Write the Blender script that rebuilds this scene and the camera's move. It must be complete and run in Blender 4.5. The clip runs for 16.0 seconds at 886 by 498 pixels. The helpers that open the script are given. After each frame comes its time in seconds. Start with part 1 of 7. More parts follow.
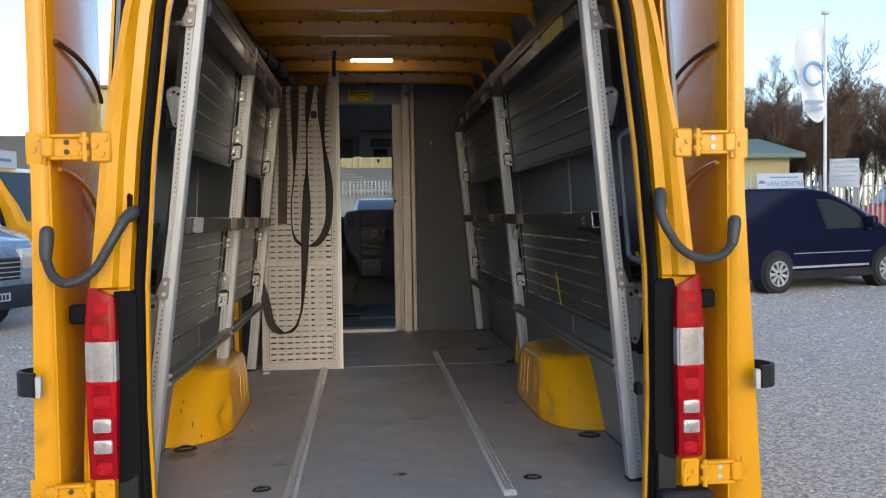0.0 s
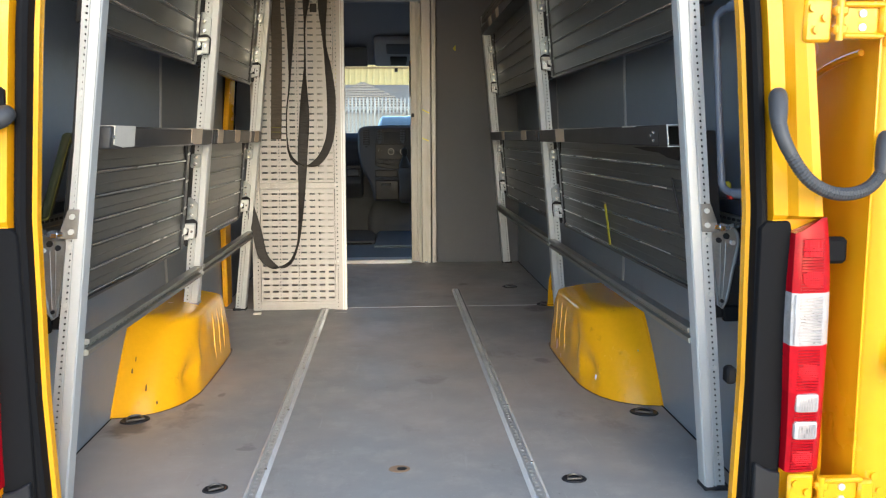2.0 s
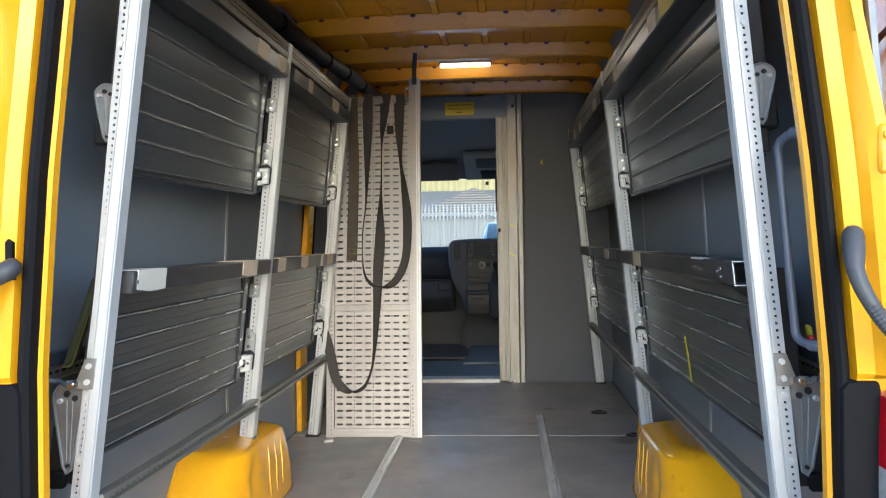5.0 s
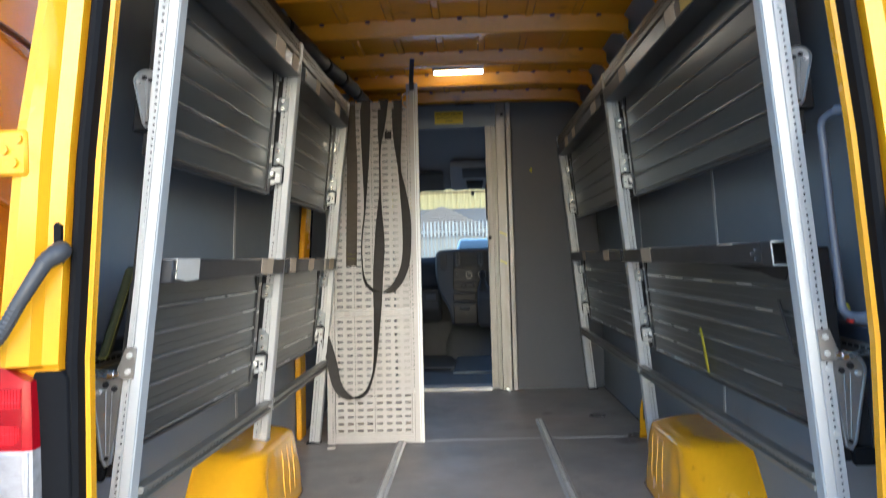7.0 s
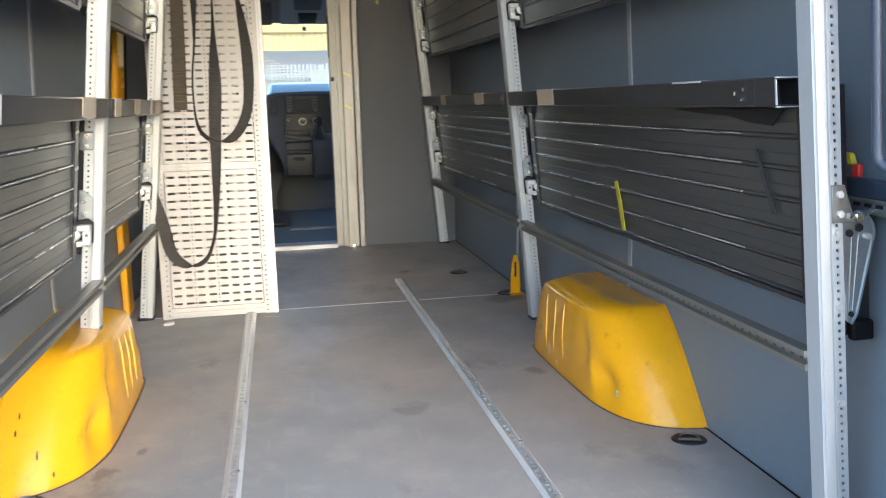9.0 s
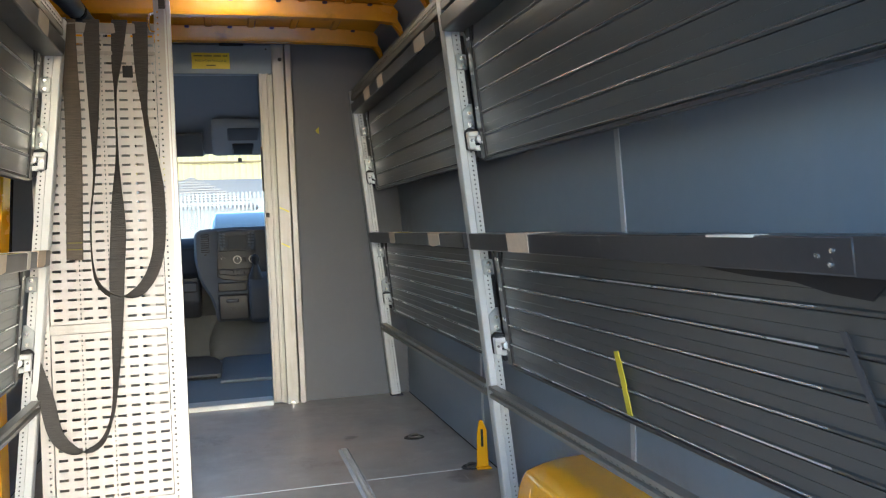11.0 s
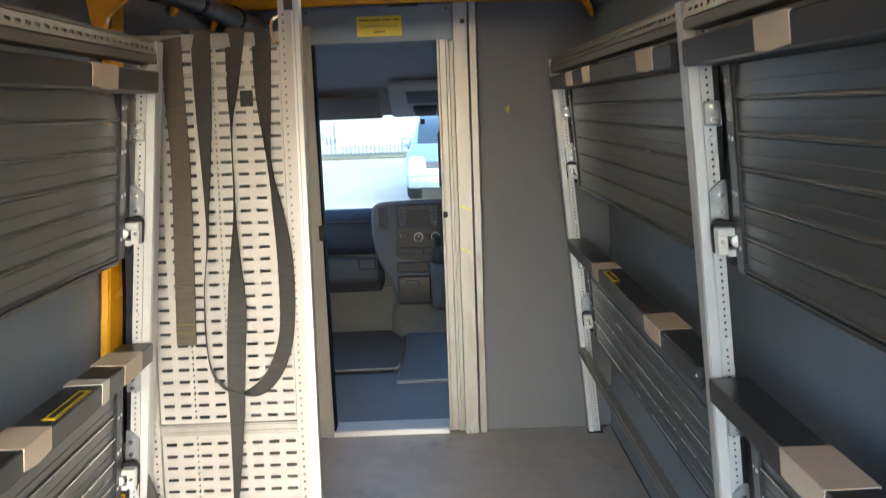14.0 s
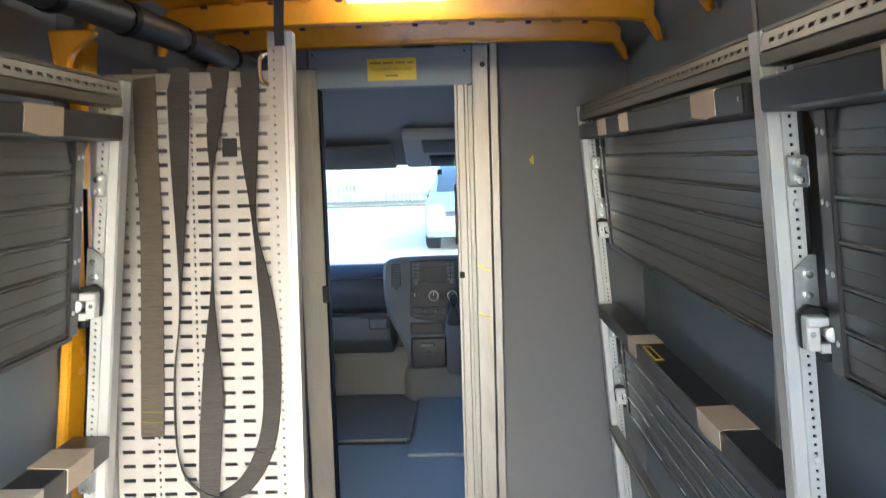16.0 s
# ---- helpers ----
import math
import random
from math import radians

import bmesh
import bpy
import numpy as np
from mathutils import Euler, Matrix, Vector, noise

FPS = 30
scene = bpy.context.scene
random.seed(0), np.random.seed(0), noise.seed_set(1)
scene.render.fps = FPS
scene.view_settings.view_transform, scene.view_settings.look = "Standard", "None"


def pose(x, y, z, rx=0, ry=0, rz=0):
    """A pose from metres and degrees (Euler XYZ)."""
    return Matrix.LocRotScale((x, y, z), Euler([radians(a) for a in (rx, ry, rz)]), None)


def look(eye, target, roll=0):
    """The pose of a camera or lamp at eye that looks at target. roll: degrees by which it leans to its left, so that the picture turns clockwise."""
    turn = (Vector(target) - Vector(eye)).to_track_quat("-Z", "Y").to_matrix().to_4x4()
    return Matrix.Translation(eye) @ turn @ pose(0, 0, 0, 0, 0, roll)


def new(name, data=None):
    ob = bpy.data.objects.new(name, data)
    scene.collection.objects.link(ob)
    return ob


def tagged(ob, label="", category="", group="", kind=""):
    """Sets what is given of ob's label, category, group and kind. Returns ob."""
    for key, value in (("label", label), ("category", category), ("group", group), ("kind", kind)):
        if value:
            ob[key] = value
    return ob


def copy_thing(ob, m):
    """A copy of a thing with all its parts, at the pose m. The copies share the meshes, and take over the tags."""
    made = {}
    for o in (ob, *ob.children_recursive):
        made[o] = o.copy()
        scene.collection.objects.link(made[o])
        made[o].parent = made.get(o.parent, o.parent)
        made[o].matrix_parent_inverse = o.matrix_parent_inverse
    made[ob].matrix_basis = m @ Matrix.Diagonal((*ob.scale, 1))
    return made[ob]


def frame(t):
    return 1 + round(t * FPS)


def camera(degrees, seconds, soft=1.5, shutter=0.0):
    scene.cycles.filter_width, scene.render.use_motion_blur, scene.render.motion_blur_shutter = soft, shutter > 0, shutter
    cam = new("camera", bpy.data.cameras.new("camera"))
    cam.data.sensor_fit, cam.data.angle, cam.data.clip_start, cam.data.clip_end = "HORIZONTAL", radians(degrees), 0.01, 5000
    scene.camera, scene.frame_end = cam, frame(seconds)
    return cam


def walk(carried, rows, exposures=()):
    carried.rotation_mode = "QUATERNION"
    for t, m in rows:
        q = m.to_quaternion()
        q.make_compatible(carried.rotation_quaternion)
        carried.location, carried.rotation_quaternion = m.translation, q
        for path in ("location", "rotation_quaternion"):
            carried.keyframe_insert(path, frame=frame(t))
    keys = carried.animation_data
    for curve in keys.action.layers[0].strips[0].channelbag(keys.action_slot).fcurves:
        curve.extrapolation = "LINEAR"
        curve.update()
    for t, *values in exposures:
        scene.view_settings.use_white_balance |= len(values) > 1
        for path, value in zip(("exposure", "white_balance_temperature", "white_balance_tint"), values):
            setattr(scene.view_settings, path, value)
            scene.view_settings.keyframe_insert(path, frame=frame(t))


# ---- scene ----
cam = camera(56.3, 16.0, soft=1.1, shutter=0.35)
PATH = [
    (0, (-0.089, -2.563, 0.939), (0.097, -0.573, 0.859), -0.9),
    (0.5, (-0.121, -2.396, 0.935), (0.07, -0.408, 0.816), -0.3),
    (1, (-0.046, -2.188, 0.929), (0.099, -0.2, 0.767), -0.4),
    (1.5, (0.003, -2.009, 0.914), (0.128, -0.028, 0.668), -0.4),
    (2, (0.011, -1.783, 0.919), (0.13, 0.195, 0.648), -0.2),
    (2.5, (0.058, -1.662, 0.924), (0.117, 0.315, 0.624), 0.2),
    (3, (0.142, -1.6, 0.953), (0.087, 0.375, 0.645), -0.2),
    (3.5, (0.191, -1.586, 0.97), (0.092, 0.394, 0.712), -0.5),
    (4, (0.208, -1.595, 0.985), (0.085, 0.394, 0.826), -0.8),
    (4.5, (0.21, -1.593, 1.0), (0.06, 0.4, 0.919), -1.1),
    (4.7, (0.211, -1.594, 1.006), (0.053, 0.399, 0.949), -1.0),
    (6.8, (0.035, -1.615, 0.944), (-0.027, 0.382, 1.045), -1.7),
    (7, (0.023, -1.612, 0.927), (-0.045, 0.387, 0.951), -1.7),
    (7.5, (-0.017, -1.58, 0.89), (-0.062, 0.413, 0.729), -1.5),
    (8, (-0.027, -1.447, 0.883), (0.027, 0.536, 0.626), -1.2),
    (8.5, (-0.063, -1.256, 0.905), (0.106, 0.709, 0.572), -1.3),
    (9, (-0.205, -1.102, 0.917), (0.174, 0.83, 0.564), -1.4),
    (9.2, (-0.264, -1.052, 0.93), (0.205, 0.859, 0.574), -1.4),
    (9.5, (-0.296, -0.985, 0.946), (0.271, 0.902, 0.603), -1.3),
    (9.7, (-0.311, -0.947, 0.962), (0.277, 0.943, 0.681), -1.7),
    (11.8, (0.055, -0.158, 0.987), (0.299, 1.827, 0.942), -1.6),
    (12, (0.066, -0.071, 0.987), (0.16, 1.923, 0.854), -1.7),
    (12.5, (0.109, 0.108, 0.969), (0.127, 2.1, 0.793), -1.8),
    (13, (0.091, 0.443, 1.148), (0.103, 2.416, 0.82), -1.5),
    (13.5, (0.083, 0.448, 1.436), (0.103, 2.409, 1.043), -1.7),
    (14, (0.131, 0.393, 1.542), (0.136, 2.365, 1.21), -2.1),
    (14.5, (0.177, 0.39, 1.579), (0.142, 2.383, 1.417), -2.4),
    (15, (0.2, 0.435, 1.592), (0.128, 2.431, 1.485), -2.5),
    (15.5, (0.153, 0.601, 1.566), (0.081, 2.597, 1.46), -2.3),
    (16, (0.146, 0.76, 1.552), (0.108, 2.747, 1.334), -1.7),
]
STOPS = [(0, 1.03, 6150), (1, 1.33, 6200), (1.5, 1.5, 6200), (2, 2.17, 6050), (3.0, 2.15, 6000), (4.7, 2.27, 5650), (7.0, 2.2, 5500), (7.5, 2.1, 5650), (8.0, 2.35, 5550), (9.0, 2.75, 5750), (9.7, 2.9, 5750), (12.0, 3.08, 5450), (12.5, 2.98, 5450), (13.0, 3.1, 5450), (13.5, 3.28, 5500), (14.0, 3.35, 5700), (14.7, 4.05, 5700), (15.5, 4.2, 5620), (16.0, 3.75, 5450)]
EXPOSURES = [(t, e, k - 100, 11 if t < 1.2 else 6) for t, e, k in STOPS]
walk(cam, [(t, look(eye, target, roll)) for t, eye, target, roll in PATH], EXPOSURES)

# ---------------- world, sun, exposure ----------------
world = bpy.data.worlds.new("world")
scene.world = world
world.use_nodes = True
wn, wl = world.node_tree.nodes, world.node_tree.links
sky = wn.new("ShaderNodeTexSky")
sky.sky_type, sky.sun_disc = "NISHITA", False
SUN_EL, SUN_AZ = 22.0, 167.0
sky.sun_elevation, sky.sun_rotation = radians(SUN_EL), radians(SUN_AZ)
sky.air_density, sky.dust_density, sky.ozone_density = 1.0, 1.0, 1.0
wl.new(sky.outputs[0], wn["Background"].inputs[0])
wn["Background"].inputs[1].default_value = 0.15
sun_data = bpy.data.lights.new("sun", "SUN")
sun_data.energy, sun_data.angle, sun_data.color = 0.03, radians(40.0), (1.0, 0.92, 0.82)
sun = new("sun", sun_data)
az, el = radians(SUN_AZ), radians(SUN_EL)
sun.matrix_world = look((40 * math.sin(az), 40 * math.cos(az), 40 * math.tan(el)), (0, 0, 0))


# ---------------- materials ----------------
def mat(name, color, rough=0.5, metal=0.0, scale=6.0, var=0.12, bump=0.0, bscale=60.0, coat=0.0, dirt=None,
        dscale=3.0, dcut=0.58, stretch=(1, 1, 1), rvar=0.1, spec=0.5, random_tone=0.0):
    """Procedural surface: broad and fine variation of colour, roughness and relief, with stains in the colour dirt."""
    m = bpy.data.materials.new(name)
    m.use_nodes = True
    n, l = m.node_tree.nodes, m.node_tree.links
    b = n["Principled BSDF"]
    b.inputs["Metallic"].default_value = metal
    b.inputs["Coat Weight"].default_value = coat
    b.inputs["Coat Roughness"].default_value = 0.08
    b.inputs["Specular IOR Level"].default_value = spec
    tc = n.new("ShaderNodeTexCoord")
    mp = n.new("ShaderNodeMapping")
    mp.inputs["Scale"].default_value = stretch
    l.new(tc.outputs["Object"], mp.inputs[0])

    def noise_node(sc, detail):
        t = n.new("ShaderNodeTexNoise")
        t.inputs["Scale"].default_value, t.inputs["Detail"].default_value = sc, detail
        t.inputs["Roughness"].default_value = 0.6
        l.new(mp.outputs[0], t.inputs["Vector"])
        return t

    def mul(a, val):
        x = n.new("ShaderNodeMath")
        x.operation = "MULTIPLY_ADD"
        l.new(a, x.inputs[0])
        x.inputs[1].default_value, x.inputs[2].default_value = val, 1 - val / 2
        return x.outputs[0]

    broad, fine = noise_node(scale, 5), noise_node(scale * 14, 4)
    v = n.new("ShaderNodeMath")
    v.operation = "MULTIPLY"
    l.new(mul(broad.outputs[0], var * 2.4), v.inputs[0])
    l.new(mul(fine.outputs[0], var * 1.4), v.inputs[1])
    hsv = n.new("ShaderNodeHueSaturation")
    hsv.inputs["Color"].default_value = (*color, 1)
    val = v.outputs[0]
    if random_tone:
        info = n.new("ShaderNodeObjectInfo")
        v2 = n.new("ShaderNodeMath")
        v2.operation = "MULTIPLY"
        l.new(mul(info.outputs["Random"], random_tone), v2.inputs[0])
        l.new(val, v2.inputs[1])
        val = v2.outputs[0]
    l.new(val, hsv.inputs["Value"])
    out = hsv.outputs[0]
    if dirt:
        d = noise_node(dscale, 7)
        r = n.new("ShaderNodeMapRange")
        r.inputs[1].default_value, r.inputs[2].default_value = dcut, dcut + 0.16
        l.new(d.outputs[0], r.inputs[0])
        mix = n.new("ShaderNodeMix")
        mix.data_type = "RGBA"
        l.new(r.outputs[0], mix.inputs[0])
        l.new(out, mix.inputs[6])
        mix.inputs[7].default_value = (*dirt, 1)
        out = mix.outputs[2]
    l.new(out, b.inputs["Base Color"])
    rr = n.new("ShaderNodeMath")
    rr.operation = "MULTIPLY_ADD"
    l.new(broad.outputs[0], rr.inputs[0])
    rr.inputs[1].default_value, rr.inputs[2].default_value = rvar * 2, rough - rvar
    l.new(rr.outputs[0], b.inputs["Roughness"])
    if bump:
        bt = noise_node(bscale, 4)
        bn = n.new("ShaderNodeBump")
        bn.inputs["Strength"].default_value, bn.inputs["Distance"].default_value = bump, 0.004
        l.new(bt.outputs[0], bn.inputs["Height"])
        l.new(bn.outputs[0], b.inputs["Normal"])
    return m


def glass_mat(name, color, rough=0.02):
    """A thin clear pane: mostly see-through, with a gloss that grows at grazing angles."""
    m = bpy.data.materials.new(name)
    m.use_nodes = True
    n, l = m.node_tree.nodes, m.node_tree.links
    n.remove(n["Principled BSDF"])
    tr, gl = n.new("ShaderNodeBsdfTransparent"), n.new("ShaderNodeBsdfGlossy")
    mx = n.new("ShaderNodeMixShader")
    mx.inputs[0].default_value = 0.035
    tr.inputs[0].default_value = (*color, 1)
    gl.inputs["Roughness"].default_value = rough
    l.new(tr.outputs[0], mx.inputs[1])
    l.new(gl.outputs[0], mx.inputs[2])
    l.new(mx.outputs[0], n["Material Output"].inputs[0])
    return m


def glow_mat(name, color, strength):
    m = bpy.data.materials.new(name)
    m.use_nodes = True
    b = m.node_tree.nodes["Principled BSDF"]
    b.inputs["Base Color"].default_value = (*color, 1)
    b.inputs["Emission Color"].default_value = (*color, 1)
    b.inputs["Emission Strength"].default_value = strength
    return m


YELLOW = mat("yellow_paint", (0.74, 0.338, 0.003), 0.26, scale=2.0, var=0.05, coat=0.35, spec=0.3, dirt=(0.50, 0.22, 0.01), dscale=5, dcut=0.66, rvar=0.06)
ARCH = mat("scuffed_yellow_paint", (0.80, 0.385, 0.004), 0.25, scale=5.0, var=0.08, coat=0.35, spec=0.45, bump=0.25, bscale=9, dirt=(0.42, 0.185, 0.010), dscale=14, dcut=0.64)
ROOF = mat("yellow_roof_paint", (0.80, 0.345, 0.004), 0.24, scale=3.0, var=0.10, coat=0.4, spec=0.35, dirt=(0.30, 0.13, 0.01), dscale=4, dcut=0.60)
# brown of sealer dabs and chips; also paints the swage and arch-foot shadows
SEALERSHADE = mat("brown_sealer_and_shade", (0.10, 0.045, 0.015), 0.7)
LINING = mat("grey_wall_lining", (0.19, 0.222, 0.26), 0.48, scale=1.6, var=0.08, bump=0.08, bscale=300, dirt=(0.15, 0.16, 0.17), dscale=2.5, dcut=0.62)
PANEL = mat("grey_bulkhead_board", (0.120, 0.122, 0.128), 0.6, scale=2.5, var=0.06, bump=0.15, bscale=500)
FLOOR = None
ALU = mat("aluminium", (0.54, 0.55, 0.55), 0.42, 0.35, scale=5, var=0.07, stretch=(1, 1, 0.2), rvar=0.08, bump=0.04, bscale=200)
ALUFACE = mat("worn_aluminium", (0.29, 0.277, 0.26), 0.42, 0.7, scale=5, var=0.16, stretch=(1, 1, 0.15), dirt=(0.20, 0.185, 0.165), dscale=9, dcut=0.57)
GALV = mat("galvanised_steel", (0.27, 0.265, 0.24), 0.42, 0.6, scale=9, var=0.16, stretch=(1, 0.2, 1), dirt=(0.24, 0.22, 0.18), dscale=6, dcut=0.56)
RAMPM = mat("ramp_aluminium", (0.365, 0.345, 0.325), 0.46, 0.35, scale=3.5, var=0.12, dirt=(0.37, 0.345, 0.32), dscale=4, dcut=0.54)
# pale colour carries the highlight seen along the track's sloped sides
FLANK = mat("highlight_track_flank", (0.80, 0.80, 0.79), 0.22, 0.35, scale=10, var=0.18, stretch=(1, 0.2, 1), dirt=(0.60, 0.58, 0.55), dscale=16, dcut=0.62)
TRACK = mat("floor_track_metal", (0.66, 0.65, 0.63), 0.34, 0.7, scale=8, var=0.2, stretch=(1, 0.3, 1), dirt=(0.45, 0.43, 0.40), dscale=30, dcut=0.58)
BLACK = mat("black_shelf_metal", (0.086, 0.089, 0.087), 0.33, 0.5, scale=1.2, var=0.10, rvar=0.03, stretch=(1, 0.4, 1), spec=0.9)
RAILSLOT = mat("shaded_rail_slot", (0.09, 0.09, 0.088), 0.6, var=0.2)
STICKINK = mat("faded_sticker_print", (0.20, 0.155, 0.02), 0.7, var=0.1)
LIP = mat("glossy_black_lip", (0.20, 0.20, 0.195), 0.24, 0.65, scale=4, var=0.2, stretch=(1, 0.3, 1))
# pale metal standing in for the glints on the lower planks' black lips
RIDGE = mat("ridge_glint_metal", (0.84, 0.83, 0.81), 0.26, 0.75, scale=4, var=0.3, stretch=(1, 0.3, 1))
BLACKRAIL = mat("black_shelf_rail", (0.026, 0.026, 0.028), 0.34, 0.0, scale=4, var=0.3, dirt=(0.09, 0.088, 0.085), dscale=11, dcut=0.66)
PLASTIC = mat("black_plastic", (0.016, 0.016, 0.018), 0.5, var=0.15, spec=0.3, bump=0.1, bscale=400)
RUBBER = mat("black_rubber", (0.008, 0.008, 0.009), 0.65, var=0.2, spec=0.08)
HOSE = mat("grey_hose_rubber", (0.045, 0.045, 0.048), 0.5, var=0.2)
ZINC = mat("zinc_plate", (0.36, 0.38, 0.39), 0.32, 0.75, scale=22, var=0.22, rvar=0.1)
RAILM = mat("dull_galvanised_rail", (0.16, 0.15, 0.12), 0.42, 0.6, scale=9, var=0.16, stretch=(1, 0.2, 1))
DARKSTEEL = mat("dark_worn_steel", (0.12, 0.11, 0.10), 0.45, 0.6, scale=30, var=0.4)
CAST = mat("die_cast_metal", (0.60, 0.60, 0.58), 0.42, 0.35, scale=12, var=0.12)
STEEL = mat("bright_steel", (0.72, 0.71, 0.69), 0.25, 0.95, scale=14, var=0.1)
HANDLE = mat("slate_handle_plastic", (0.05, 0.06, 0.085), 0.45, var=0.1)
TAPE = mat("beige_tape", (0.53, 0.44, 0.33), 0.75, scale=12, var=0.16, bump=0.2, bscale=150, dirt=(0.38, 0.28, 0.18), dscale=18, dcut=0.66)
WHITETAPE = mat("white_tape", (0.56, 0.53, 0.47), 0.7, scale=12, var=0.1)
OLDTAPE = mat("yellowed_tape", (0.46, 0.34, 0.09), 0.6, scale=14, var=0.3)
YTAPE = mat("yellow_tape", (0.50, 0.42, 0.02), 0.6, var=0.2, scale=20)
STRAP = mat("black_webbing", (0.052, 0.048, 0.044), 0.85, scale=230, var=0.38, bump=0.8, bscale=260, stretch=(0.08, 0.08, 1))
FADED = mat("faded_brown_webbing", (0.085, 0.07, 0.054), 0.88, scale=230, var=0.38, bump=0.8, bscale=260, stretch=(0.08, 0.08, 1))
REDLENS = mat("red_lens", (0.34, 0.002, 0.008), 0.25, scale=30, var=0.15, coat=0.08, spec=0.18, rvar=0.03)
RIBRED = mat("ribbed_red", (0.29, 0.002, 0.007), 0.3, var=0.2, spec=0.15)
BRIGHTRED = mat("bright_red_lens", (0.44, 0.003, 0.010), 0.22, scale=60, var=0.3, coat=0.08, spec=0.18, rvar=0.03)
GLOWRED = mat("reflector_red_lens", (0.56, 0.007, 0.012), 0.16, scale=90, var=0.45, coat=0.4, spec=0.4, rvar=0.05)
DULLENS = mat("shaded_clear_lens", (0.34, 0.30, 0.29), 0.3, 0.3, scale=60, var=0.4)
CLEARLENS = mat("clear_lens", (0.54, 0.50, 0.48), 0.2, 0.35, scale=40, var=0.4, coat=0.8, rvar=0.03)
CHROME = mat("chrome", (0.85, 0.85, 0.85), 0.12, 1.0, rvar=0.04)
DASH = mat("dark_blue_grey_dash", (0.021, 0.027, 0.040), 0.55, var=0.1, bump=0.12, bscale=500, spec=0.18)
DASHLT = mat("grey_dash_plastic", (0.062, 0.070, 0.085), 0.55, var=0.08, bump=0.12, bscale=500, spec=0.18)
DASHDK = mat("black_dash_plastic", (0.018, 0.019, 0.022), 0.35, var=0.1, spec=0.18)
RADIO = mat("charcoal_radio_plastic", (0.022, 0.024, 0.028), 0.4, var=0.1, spec=0.18)
SCREEN = mat("dark_display", (0.014, 0.016, 0.02), 0.45, var=0.05, spec=0.18)
SEATM = mat("grey_seat_cloth", (0.105, 0.11, 0.112), 0.9, scale=14, var=0.12, bump=0.4, bscale=600)
CABFLOOR = mat("blue_grey_cab_mat", (0.15, 0.175, 0.20), 0.65, scale=5, var=0.1, bump=0.2, bscale=300)
VISORM = mat("dark_visor_vinyl", (0.055, 0.053, 0.052), 0.7, var=0.08)
HEADLINER = mat("grey_headliner", (0.19, 0.205, 0.235), 0.85, var=0.06, bump=0.2, bscale=500)
STICKER = mat("yellow_sticker", (0.72, 0.53, 0.01), 0.5, var=0.08)
INK = mat("black_ink", (0.03, 0.03, 0.02), 0.7)
REDPAINT = mat("red_plastic", (0.55, 0.03, 0.02), 0.4)
BLUEPLAST = mat("blue_plastic", (0.03, 0.16, 0.45), 0.4)
OLIVE = mat("olive_webbing", (0.13, 0.12, 0.02), 0.8)
GREENWEB = mat("green_webbing", (0.035, 0.04, 0.015), 0.8)
GLASS = glass_mat("pane_glass", (0.86, 0.89, 0.88))
CARGLASS = mat("dark_car_glass", (0.03, 0.04, 0.045), 0.06, var=0.05, coat=0.5, rvar=0.02)
LEDGLOW = glow_mat("warm_led", (1.0, 0.84, 0.62), 11.0)
NAVY = mat("navy_car_paint", (0.006, 0.008, 0.026), 0.22, scale=2, var=0.1, rvar=0.03, spec=0.22)
BLUECAR = mat("pale_blue_car_paint", (0.19, 0.25, 0.30), 0.25, scale=2, var=0.08, coat=0.8, rvar=0.04)
GREYCAR = mat("blue_grey_car_paint", (0.13, 0.17, 0.22), 0.28, 0.2, scale=2, var=0.08, coat=0.8, rvar=0.04)
WHITECAR = mat("white_car_paint", (0.72, 0.73, 0.74), 0.28, scale=2, var=0.04, coat=0.6)
TYRE = mat("tyre_rubber", (0.02, 0.02, 0.02), 0.75, var=0.2, scale=20)
RIM = mat("silver_rim", (0.60, 0.61, 0.63), 0.3, 0.6, var=0.08)
PALISADE = mat("galvanised_palisade", (0.30, 0.315, 0.32), 0.5, 0.2, scale=4, var=0.12, random_tone=0.25)
SIGNW = mat("white_sign_board", (0.42, 0.47, 0.52), 0.5, var=0.05)
SIGNB = mat("blue_sign_print", (0.05, 0.20, 0.42), 0.5)
FLAGM = mat("white_flag_cloth", (0.78, 0.80, 0.82), 0.85, var=0.06)
POLEM = mat("white_pole_paint", (0.72, 0.72, 0.71), 0.4, var=0.05)
BARK = mat("winter_bark", (0.12, 0.085, 0.055), 0.9, scale=3, var=0.3)
TWIG = mat("reddish_twigs", (0.15, 0.092, 0.056), 0.9, scale=2, var=0.35)
SHEDG = mat("green_cladding", (0.16, 0.21, 0.17), 0.6, scale=2, var=0.1)
SHEDY = mat("ochre_cladding", (0.42, 0.36, 0.17), 0.6, scale=2, var=0.1)
CLADY = mat("cream_cladding", (0.46, 0.39, 0.20), 0.6, scale=1, var=0.06)
CLADB = mat("pale_yellow_cladding", (0.50, 0.42, 0.20), 0.6, scale=1, var=0.06)
SLATE = mat("grey_roof_tiles", (0.29, 0.24, 0.195), 0.8, scale=2, var=0.15)
BROWNROOF = mat("brown_sheet_roof", (0.20, 0.145, 0.075), 0.8, scale=0.6, var=0.2)
BRICKM = mat("pale_render_wall", (0.34, 0.31, 0.27), 0.85, scale=2, var=0.1)
STONE = mat("pale_stone", (0.56, 0.53, 0.49), 0.85, scale=9, var=0.45)
GRASS = mat("rough_grass", (0.15, 0.14, 0.10), 0.95, scale=3, var=0.3)


